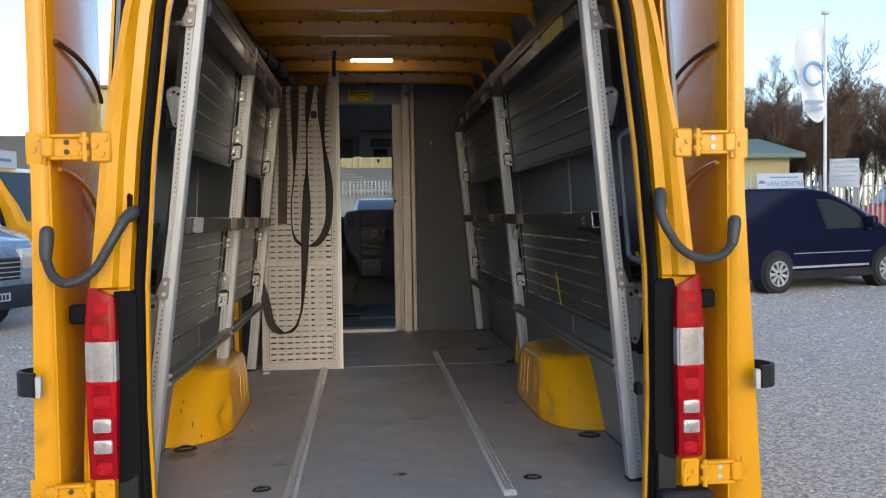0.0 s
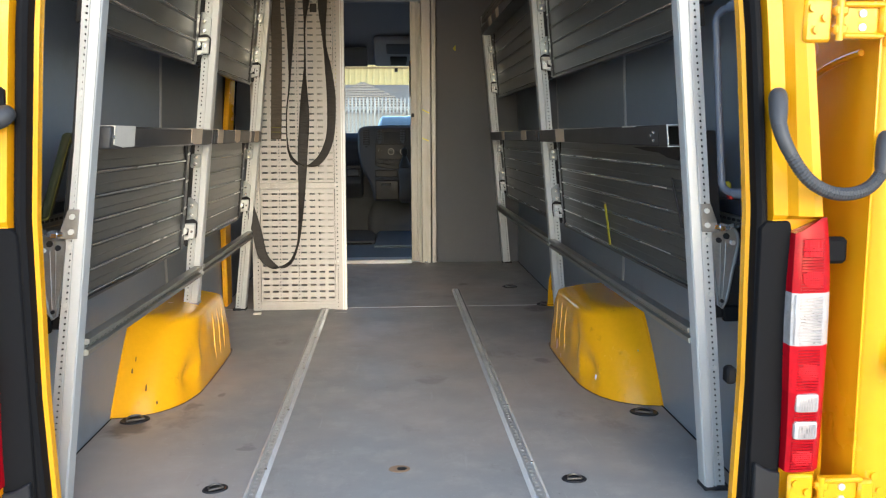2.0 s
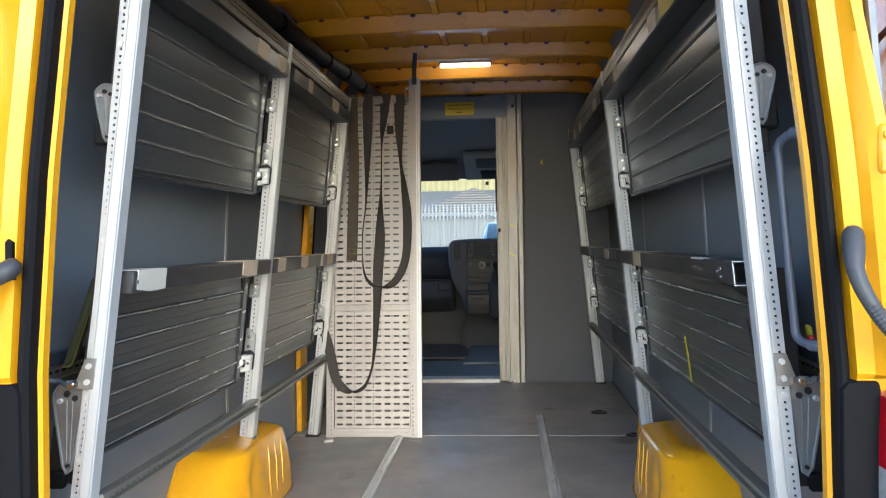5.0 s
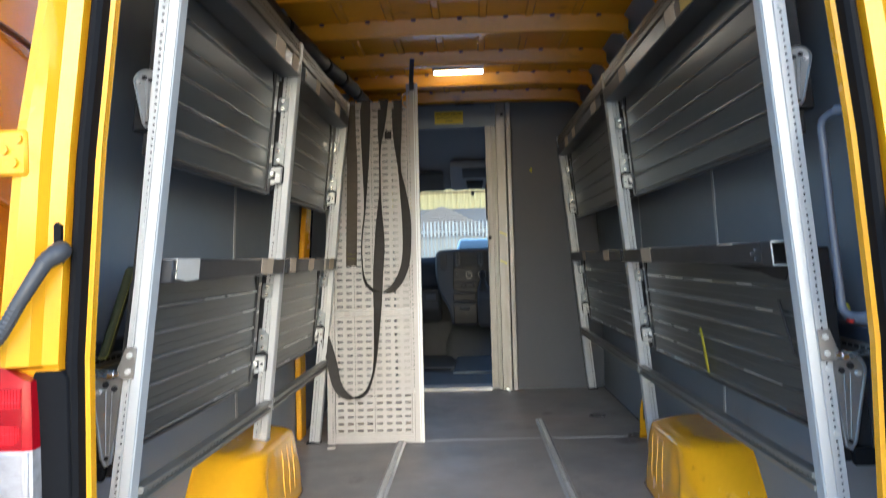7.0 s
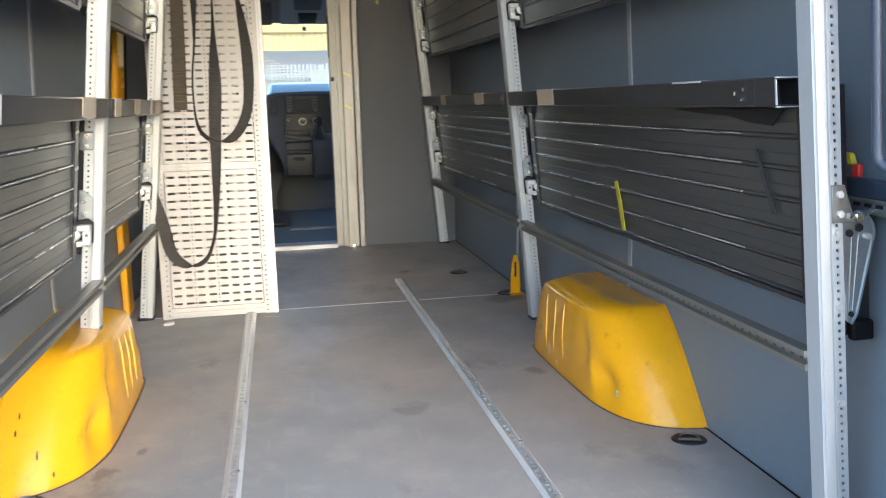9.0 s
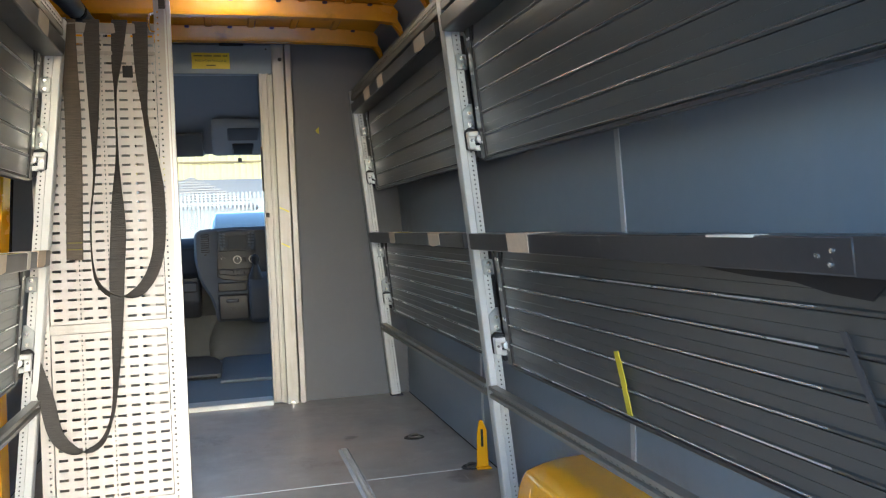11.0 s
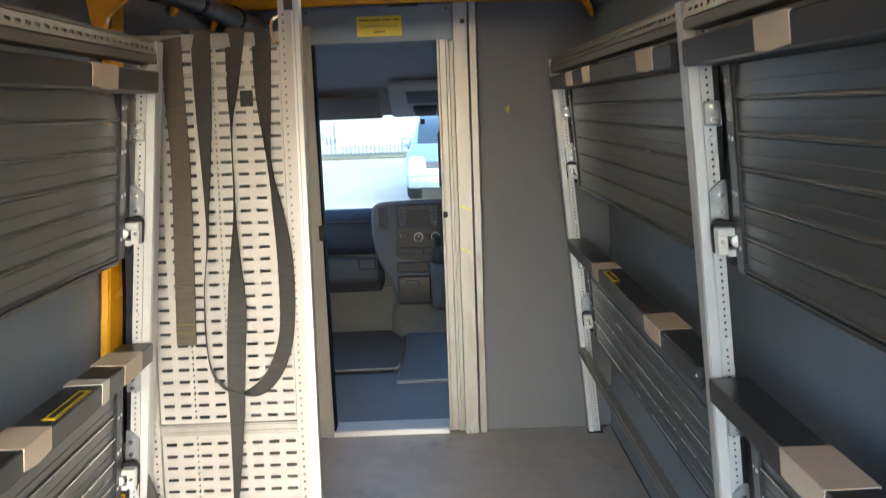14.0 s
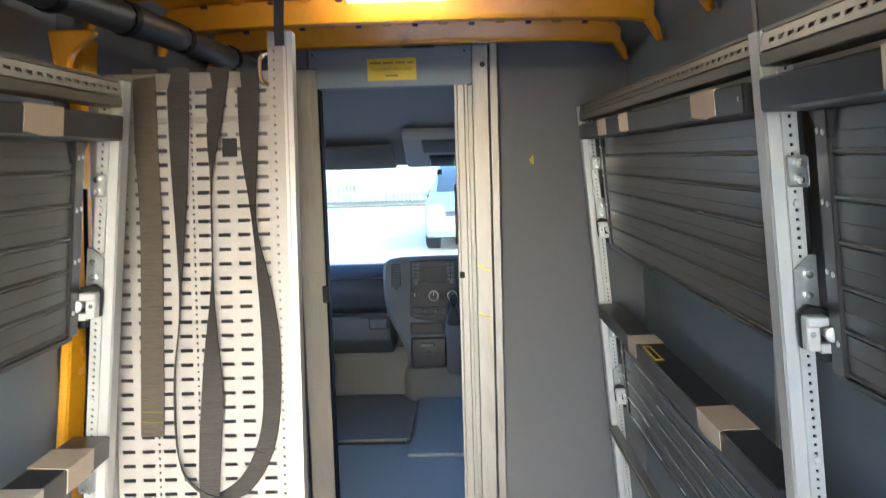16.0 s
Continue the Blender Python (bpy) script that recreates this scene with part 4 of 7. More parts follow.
def folding_shelf(s, y0, y1, zb, zt, open_end=False, tapes=(), stickers=(), label="black ribbed folding shelf, folded up against the rack"):
    f = lean(s)
    sh = thing("folding_shelf", f((0.0, y0, zb)), label, "shelf", "folding shelves")
    n = 6
    zs = [zb + (zt - 0.055 - zb) * i / n for i in range(n + 1)]
    for a, b in zip(zs, zs[1:]):
        prof = [(d - 0.034, q) for d, q in ((-0.012, a), (-0.001, a), (0.003, a + 0.004), (0.003, a + 0.007), (-0.002, a + 0.010), (-0.0002, (a + b) / 2 - 0.001), (-0.0002, (a + b) / 2 + 0.001), (-0.0014, (a + b) / 2 + 0.0016), (-0.0012, (a + b) / 2 + 0.0035), (-0.001, b - 0.005), (-0.001, b - 0.002), (-0.012, b - 0.002))]
        part("plank", moved(prism(prof, "y", y0 + (0.096 if open_end else 0.03), y1 - 0.088), f), BLACK, sh)
        # lip of the plank; on lower shelves its reflection is put into the colour
        part("worn_ridge", moved(tube([(-0.031, y0 + (0.30 if open_end else 0.032), a + 0.005), (-0.031, y1 - 0.09, a + 0.005)], 0.0013 if zb > 1.0 else 0.0021, 6), f), LIP if zb > 1.0 else RIDGE, sh, "glossy black lip" if zb > 1.0 else "bright ridge coloured as a glint")
    # front rail of the shelf, now on top
    if open_end:
        prof = [(-0.018, zt - 0.055), (0.042, zt - 0.055), (0.042, zt), (-0.018, zt)]
        parts = [box(-0.046, 0.042, y0 + 0.12, y1 - 0.012, zt - 0.055, zt, 0.003), box(-0.018, 0.042, y0 + 0.05, y0 + 0.12, zt - 0.004, zt), box(-0.018, 0.042, y0 + 0.05, y0 + 0.12, zt - 0.055, zt - 0.051),
                 box(0.038, 0.042, y0 + 0.05, y0 + 0.12, zt - 0.051, zt - 0.004), box(-0.018, -0.014, y0 + 0.05, y0 + 0.12, zt - 0.051, zt - 0.004)]
        r = part("front_rail", moved(merge(*parts), f), BLACKRAIL, sh)
        rim = [box(-0.020, 0.044, y0 + 0.046, y0 + 0.0505, zt - 0.002, zt + 0.001), box(-0.020, 0.044, y0 + 0.046, y0 + 0.0505, zt - 0.056, zt - 0.0535),
               box(0.0412, 0.044, y0 + 0.046, y0 + 0.0505, zt - 0.052, zt - 0.004), box(-0.020, -0.0175, y0 + 0.046, y0 + 0.0505, zt - 0.052, zt - 0.004)]
        part("rail_rim", moved(merge(*rim), f), ALU, r, "bare aluminium cut end")
        part("worn_edge", moved(box(0.012, 0.0425, y0 + 0.33, y0 + 0.46, zt - 0.004, zt + 0.001, 0.001), f), WHITETAPE, r, "white scuffed patch")
        for dy, dz in ((0.16, -0.02), (0.19, -0.028), (0.165, -0.04)):
            part("screw", moved(cyl((0.043, y0 + dy, zt + dz), (1, 0, 0), 0.004, 0.003, 8), f), STEEL, r)
    else:
        r = part("front_rail", moved(box(-0.046, 0.042, y0 + 0.012, y1 - 0.012, zt - 0.055, zt, 0.004), f), BLACKRAIL, sh)
        part("end_screw", moved(cyl((0.043, y0 + 0.03, zt - 0.027), (1, 0, 0), 0.005, 0.003, 8), f), STEEL, r)
    # end arms with rivets
    for y, o in ((y0 + 0.005, 0.090 if open_end else 0.024), (y1 - 0.086, 0.044)):
        arm = part("end_arm", moved(merge(box(-0.054, -0.028, y, y + o, zb - 0.004, zt - 0.05, 0.003)), f), BLACKRAIL, sh)
        for k in range(4):
            z = zb + 0.05 + (zt - zb - 0.14) * k / 3
            part("rivet", moved(cyl((-0.0275, y + o * 0.3, z), (1, 0, 0), 0.005, 0.003, 8), f), CAST, arm)
            part("rivet", moved(cyl((-0.0275, y + o * 0.75, z + 0.002), (1, 0, 0), 0.005, 0.003, 8), f), CAST, arm)
    part("gusset", moved(prism([(y1 - 0.115, zt - 0.056), (y1 - 0.02, zt - 0.056), (y1 - 0.062, zt - 0.10), (y1 - 0.096, zt - 0.10)], "x", -0.048, -0.030), f), PLASTIC, sh, "black corner gusset")
    part("foot_edge", moved(box(-0.050, -0.028, y0 + 0.02, y1 - 0.07, zb - 0.012, zb - 0.001, 0.002), f), BLACKRAIL, sh)
    rng = random.Random(int(y0 * 1000 + zb * 77 + s * 13))
    for y, w, m_ in tapes:
        lo = [rng.uniform(-0.006, 0.006) for _ in range(4)]
        top = prism([(-0.047, y + lo[0]), (0.0436, y + lo[1]), (0.0436, y + w + lo[2]), (-0.047, y + w + lo[3])], "z", zt - 0.002, zt + 0.0014)
        cut = rng.uniform(0.3, 0.7)
        front = prism([(y + lo[1], zt + 0.0012), (y + w + lo[2], zt + 0.0012), (y + w + lo[2], zt - rng.uniform(0.044, 0.052)), (y + w * cut, zt - 0.053), (y + lo[1], zt - rng.uniform(0.044, 0.052))], "x", 0.0415, 0.0437)
        part("tape_wrap", moved(merge(top, front), f), m_, sh, "torn beige tape wrap")
    for a, b in stickers:
        st = part("warning_sticker", moved(box(0.004, 0.034, a, b, zt, zt + 0.0012), f), STICKER, sh, "yellow warning sticker with black print")
        part("print_bar", moved(merge(box(0.012, 0.026, a + 0.012, b - 0.012, zt + 0.0005, zt + 0.0018), box(0.0045, 0.0065, a + 0.004, b - 0.004, zt + 0.0005, zt + 0.0018), box(0.0315, 0.0335, a + 0.004, b - 0.004, zt + 0.0005, zt + 0.0018)), f), INK, st)
    latch(sh, s, y1 + 0.005, zb + 0.035)
    return sh


def near_hardware(s, shelf, y, z, k=1.0):
    """Die-cast pivot arm and black end box beyond the rear upright."""
    g = lean(s)

    def f(v):
        return g((v[0] * (0.25 + 0.75 * k), v[1], z + (v[2] - z) * k))
    pts = [(-0.062 + 0.036 * math.cos(a), z + 0.088 + 0.036 * math.sin(a)) for a in (math.pi * (-0.02 + 1.08 * i / 12) for i in range(13))] + [(-0.058, z - 0.070), (-0.046, z - 0.088), (-0.036, z - 0.080), (-0.032, z - 0.02)]
    c = part("pivot_arm", moved(prism(pts, "y", y + 0.012, y + 0.026, 0.003), f), ZINC, shelf, "cast zinc pivot arm")
    part("arm_rim", moved(tube([(d, y + 0.011, q) for d, q in pts + pts[:1]], 0.0036, 6), f), ZINC, c)
    part("arm_web", moved(merge(tube([(-0.066, y + 0.012, z + 0.080), (-0.050, y + 0.012, z - 0.062)], 0.0018, 6), tube([(-0.052, y + 0.012, z + 0.080), (-0.042, y + 0.012, z - 0.062)], 0.0018, 6)), f), ZINC, c)
    for d, dz, r_ in ((-0.066, 0.096, 0.008), (-0.046, 0.086, 0.007), (-0.046, -0.070, 0.005)):
        part("arm_hole", moved(cyl((d, y + 0.011, z + dz), (0, 1, 0), r_, 0.006, 12), f), PLASTIC, c)
    part("arm_pin", moved(cyl((-0.080, y + 0.008, z + 0.080), (0, 1, 0), 0.006, 0.012, 10), f), CAST, c)
    lo = -0.17 if k == 1.0 else -0.085
    part("end_box", moved(merge(box(-0.105 * (0.25 + 0.75 * k), -0.030, y + 0.03, y + 0.09, z + lo * 0.7, z + 0.02, 0.006), box(-0.064 if s > 0 else -0.036, -0.030, y + 0.035, y + 0.08, z + 0.02, z + 0.36, 0.003)), g), PLASTIC, shelf, "black end bracket")
    if k == 1.0:
        part("end_catch", moved(box(-0.098, -0.05, y + 0.012, y + 0.03, z - 0.125, z - 0.085, 0.004), g), RUBBER, shelf)


def wall_tie(rack, s, y, z):
    f = lean(s)
    pl = part("tie_plate", moved(merge(prism([(0.004, z - 0.035), (0.004, z + 0.035), (-0.022, z + 0.035), (-0.036, z - 0.012), (-0.036, z - 0.035)], "y", y - 0.007, y - 0.002, 0.001)), f), ALUFACE, rack, "bolted steel tie plate")
    for dz in (-0.018, 0.018):
        part("bolt", moved(cyl((-0.010, y - 0.010, z + dz), (0, 1, 0), 0.007, 0.006, 6), f), CAST, pl)
    wx = wall_x(z) - (SIDE[s][0] - SIDE[s][1] * z)
    part("tie_rod", moved(tube(spline([(-0.028, y - 0.006, z - 0.022), (-0.060, y - 0.002, z - 0.026), (-0.10, y + 0.03, z - 0.022), (-wx, y + 0.06, z - 0.020)], 12), 0.0065, 8), f), STEEL, pl)
    part("tie_nut", moved(cyl((-0.048, y - 0.004, z - 0.024), (1, 0, 0), 0.011, 0.012, 6), f), STEEL, pl)


def rack(s, ys, name):
    r = thing(name, (s * 0.83, ys[0], 0), "leaning aluminium load rack with punched uprights, galvanised rails and wall ties", "shelving rack")
    for k, y in enumerate(ys):
        upright(r, s, y, 0.27 if (s < 0 and k == 1) else 0.0)
    for a, b in zip(ys, ys[1:]):
        rail(r, s, a + 0.042, b, 1.714, True)
        rail(r, s, a + 0.043, b + 0.042 if b == ys[-1] else b, 0.405, False)
    wall_tie(r, s, ys[0], 0.715)
    wall_tie(r, s, ys[0], 1.60)
    for k, y in enumerate(ys):
        z0 = 0.27 if (s < 0 and k == 1) else 0.0
        part("foot", moved(box(-0.036, 0.034, y - 0.006, y + 0.05, z0 - (0.02 if z0 else 0), z0 + 0.012, 0.003), lean(s)), GALV if z0 else PLASTIC, r)
    return r


YR, YL = [0.225, 2.137, 4.12], [0.215, 1.42, 2.60]
rack(1, YR, "shelving_rack")
rack(-1, YL, "shelving_rack")
sh1 = folding_shelf(1, 0.27, 2.132, 0.505, 0.945, True, [(1.582, 0.16, TAPE)], (), "black ribbed folding shelf with bare cut rail end and yellow tape")
near_hardware(1, sh1, 0.23, 0.57)
part("yellow_tape", moved(prism([(1.255, 0.665), (1.278, 0.660), (1.262, 0.60), (1.245, 0.515), (1.222, 0.515), (1.236, 0.60)], "x", -0.0272, -0.025), lean(1)), YTAPE, sh1, "strip of yellow tape")
part("scrape", moved(prism([(0.50, 0.80), (0.515, 0.80), (0.455, 0.665), (0.44, 0.665)], "x", -0.0275, -0.0255), lean(1)), HOSE, sh1, "grey scrape mark")
part("peeling_film", moved(prism([(0.40, 0.885), (0.86, 0.882), (0.72, 0.872), (0.60, 0.868), (0.52, 0.855), (0.44, 0.85)], "x", -0.027, -0.024), lean(1)), PLASTIC, sh1, "peeling black film")
folding_shelf(1, 2.185, 4.10, 0.505, 0.945, False, [(2.52, 0.17, TAPE), (3.36, 0.13, TAPE)], stickers=((3.145, 3.32),))
sh3 = folding_shelf(1, 0.27, 2.132, 1.19, 1.665, False, [(1.60, 0.13, TAPE), (0.845, 0.11, TAPE), (0.45, 0.33, OLDTAPE)])
near_hardware(1, sh3, 0.23, 1.297, 0.62)
folding_shelf(1, 2.185, 4.10, 1.19, 1.665, False, [(2.35, 0.16, TAPE), (3.14, 0.13, TAPE), (3.49, 0.15, TAPE)])
sh5 = folding_shelf(-1, 0.26, 1.415, 0.505, 0.945, False, [(0.293, 0.16, WHITETAPE), (1.08, 0.15, TAPE)])
near_hardware(-1, sh5, 0.22, 0.57)
folding_shelf(-1, 1.465, 2.595, 0.505, 0.945, False, [(1.50, 0.10, TAPE), (1.865, 0.115, TAPE), (2.225, 0.045, WHITETAPE), (2.376, 0.12, TAPE)], stickers=((2.01, 2.19),))
sh7 = folding_shelf(-1, 0.26, 1.415, 1.19, 1.665, False, [(1.02, 0.12, TAPE), (1.26, 0.09, TAPE)])
near_hardware(-1, sh7, 0.22, 1.297, 0.62)
folding_shelf(-1, 1.465, 2.595, 1.19, 1.665, False, [(1.70, 0.08, TAPE), (2.16, 0.14, TAPE)])


# ---------------- folded loading ramp and its straps ----------------
RB, RT = (2.60, 0.0), (2.785, 1.77)


def ramp_pt(x, d, z):
    """A point on the leaning ramp: d stands off its face towards the rear."""
    k = (RT[0] - RB[0]) / RT[1]
    return (x, RB[0] + k * z - d, z)


def loading_ramp():
    r = thing("loading_ramp", (-0.475, 2.6, 0), "folded perforated aluminium loading ramp leaning upright", "loading ramp")
    x0, x1 = -0.693, -0.302
    us = [x0]
    kinds = ["s"]
    cols = [(-0.682, "s"), (-0.634, "s"), (-0.5945, "d"), (-0.582, "s"), (-0.534, "s"), (-0.4945, "d"), (-0.482, "s"), (-0.434, "s"), (-0.386, "s"), (-0.338, "s")]
    cells = []
    for x, k in cols:
        w = 0.030 if k == "s" else 0.005
        a = max(us[-1] + 0.004, x)
        us += [a, min(a + w, x1 - 0.002)]
        cells.append((len(us) - 2, k))
    us.append(x1)
    hole_cols = dict(cells)
    for za, zb, nm in ((0.045, 0.640, "lower_panel"), (0.675, 1.765, "upper_panel")):
        n = int((zb - za) / 0.0345)
        vs = [za]
        for i in range(n):
            z = za + (i + 0.5) * 0.0345
            vs += [z - 0.0045, z + 0.0045, z + 0.015, z + 0.020]
        vs.append(zb)
        def hole(i, j):
            k = hole_cols.get(i)
            return (k == "s" and j % 4 == 1) or (k == "d" and j % 4 in (1, 3))
        part(nm, holed(us, vs, hole, -0.004, lambda u, v, w: ramp_pt(u, w, v)), RAMPM, r)
    for nm, a, b, z1 in (("side_rail", -0.735, -0.695, 1.77), ("side_rail", -0.299, -0.240, 1.865)):
        n = int(z1 / 0.022)
        vs = [0.0]
        for i in range(n - 1):
            vs += [0.012 + i * 0.022, 0.012 + i * 0.022 + 0.006]
        vs.append(z1)
        c = a + 0.010 if a > -0.5 else b - 0.016
        sr = part(nm, holed([a, c, c + 0.006, b], vs, lambda i, j: i == 1 and j % 2 == 1, -0.003, lambda u, v, w: ramp_pt(u, 0.012 + w, v)), RAMPM, r)
        part("rail_web", moved(merge(box(a, a + 0.003, -0.03, 0.009, 0, z1), box(b - 0.003, b, -0.03, 0.009, 0, z1)), lambda v: ramp_pt(v.x, v.y, v.z)), RAMPM, sr)
        if a > -0.5:
            part("rail_bead", moved(merge(box(b - 0.022, b - 0.016, 0.012, 0.0145, 0, z1), box(b - 0.012, b - 0.001, 0.012, 0.016, 0, z1)), lambda v: ramp_pt(v.x, v.y, v.z)), ALU, sr)
    part("hinge_bar", moved(merge(box(-0.697, -0.297, -0.004, 0.006, 0.640, 0.675, 0.002), box(-0.69, -0.302, 0.006, 0.010, 0.648, 0.653), box(-0.69, -0.302, 0.006, 0.010, 0.664, 0.669)), lambda v: ramp_pt(v.x, v.y, v.z)), ALUFACE, r, "joint between the two ramp leaves")
    part("foot_bar", moved(merge(box(-0.697, -0.297, -0.004, 0.005, 0.0, 0.045, 0.002), box(-0.697, -0.297, 0.005, 0.010, 0.018, 0.026)), lambda v: ramp_pt(v.x, v.y, v.z)), RAMPM, r)
    part("top_bar", moved(merge(box(-0.697, -0.297, -0.004, 0.006, 1.735, 1.775, 0.002), box(-0.697, -0.297, -0.004, 0.004, 1.655, 1.668)), lambda v: ramp_pt(v.x, v.y, v.z)), ALUFACE, r)
    part("handle_loop", moved(tube(spline([(-0.299, 0.01, 1.74), (-0.316, 0.012, 1.75), (-0.318, 0.012, 1.80), (-0.299, 0.01, 1.815)], 14), 0.005, 6), lambda v: ramp_pt(v.x, v.y, v.z)), STEEL, r)
    part("hand_hole", moved(box(-0.418, -0.382, -0.001, 0.0015, 1.570, 1.615), lambda v: ramp_pt(v.x, v.y, v.z)), PLASTIC, r, "dark square hand hole")


loading_ramp()


def strap(name, label, pts, widths, turns, material=STRAP):
    """A webbing strap hanging before the ramp: points (x, stand-off, z), widths, and the twist in degrees at each point."""
    n = 60
    path = spline([ramp_pt(*p) for p in pts], n)
    src = [(w, t, 0) for w, t in zip(widths, turns)]
    wt = spline(src, n)
    across = [(math.cos(radians(q.y)), -math.sin(radians(q.y)), 0.05) for q in wt]
    st = thing(name, path[0], label, "strap", "hanging straps")
    part("webbing", ribbon(path, [max(q.x, 0.004) for q in wt], across), material, st)
    if name == "webbing_strap":
        x, d, z = pts[0]
        over = [ramp_pt(x, d + 0.001, z), ramp_pt(x, d + 0.002, z + 0.004), ramp_pt(x, -0.008, z + 0.004), ramp_pt(x, -0.012, z - 0.03)]
        part("top_fold", ribbon(over, [widths[0]] * 4, [(1, 0, 0)] * 4), material, st, "webbing folded over the ramp's top edge")
    for i in (range(54, 57, 2) if len(pts) == 5 else ()):
        part("hem_stitch", ribbon([path[i], path[i] + (path[i + 1] - path[i]) * 0.3], [wt[i].x * 0.9] * 2, across[i:i + 2], 0.0040), OLIVE, st, "pale stitch line")
    return st


strap("webbing_strap", "faded brown webbing strap end hanging over the ramp", [(-0.602, 0.004, 1.782), (-0.598, 0.012, 1.6), (-0.592, 0.013, 1.41), (-0.598, 0.013, 1.1), (-0.603, 0.014, 0.905)], [0.056] * 5, [0, 0, 6, 0, 0], FADED)
strap("webbing_strap", "black webbing loop hanging down the ramp", [(-0.520, 0.004, 1.782), (-0.519, 0.013, 1.6), (-0.521, 0.014, 1.41), (-0.528, 0.016, 1.2), (-0.545, 0.016, 1.05), (-0.545, 0.016, 0.90), (-0.530, 0.018, 0.82), (-0.490, 0.020, 0.775), (-0.440, 0.020, 0.765), (-0.385, 0.020, 0.785), (-0.340, 0.018, 0.85), (-0.314, 0.016, 0.95), (-0.310, 0.016, 1.13), (-0.325, 0.015, 1.28), (-0.343, 0.014, 1.41), (-0.350, 0.013, 1.6), (-0.350, 0.004, 1.782)],
      [0.056, 0.052, 0.044, 0.03, 0.03, 0.03, 0.032, 0.034, 0.036, 0.04, 0.044, 0.045, 0.05, 0.045, 0.04, 0.052, 0.055], [0, 15, 40, 70, 75, 75, 60, 40, 20, 10, 10, 15, 20, 40, 62, 25, 0])
strap("webbing_strap", "black webbing strap crossing the ramp and looping up to the rack", [(-0.422, 0.004, 1.782), (-0.436, 0.013, 1.62), (-0.444, 0.015, 1.50), (-0.446, 0.016, 1.30), (-0.451, 0.018, 1.15), (-0.453, 0.022, 1.0), (-0.463, 0.026, 0.84), (-0.469, 0.027, 0.66), (-0.485, 0.026, 0.42), (-0.505, 0.026, 0.32), (-0.538, 0.028, 0.255), (-0.590, 0.030, 0.232), (-0.642, 0.034, 0.250), (-0.682, 0.042, 0.305), (-0.705, 0.050, 0.42), (-0.735, 0.055, 0.53), (-0.775, 0.05, 0.65)],
      [0.055, 0.045, 0.035, 0.03, 0.045, 0.054, 0.052, 0.044, 0.036, 0.032, 0.035, 0.04, 0.045, 0.05, 0.052, 0.05, 0.046], [0, 35, 72, 70, 40, 5, 0, 25, 60, 68, 50, 25, 10, 5, 5, 5, 0])
strap("strap_tail", "dark strap tail hung from the roof onto the ramp's rail", [(-0.268, 0.02, 1.83), (-0.268, 0.022, 1.90), (-0.262, 0.02, 2.0)], [0.024] * 3, [0, 0, 0])


# ---------------- rear door frame, doors, tail lamps ----------------
OPEN = [(0.795, -0.02), (0.805, 0.35), (0.800, 0.75), (0.768, 1.15), (0.715, 1.58), (0.67, 1.76), (0.57, 1.84)]
OUTER = [(0.985, -0.30), (0.990, 0.20), (0.960, 0.70), (0.932, 0.95), (0.907, 1.18), (0.830, 1.58), (0.77, 1.80), (0.70, 2.02)]


def at_z(line, z):
    for (xa, za), (xb, zb) in zip(line, line[1:]):
        if z <= zb:
            return xa + (xb - xa) * (z - za) / (zb - za)
    return line[-1][0]


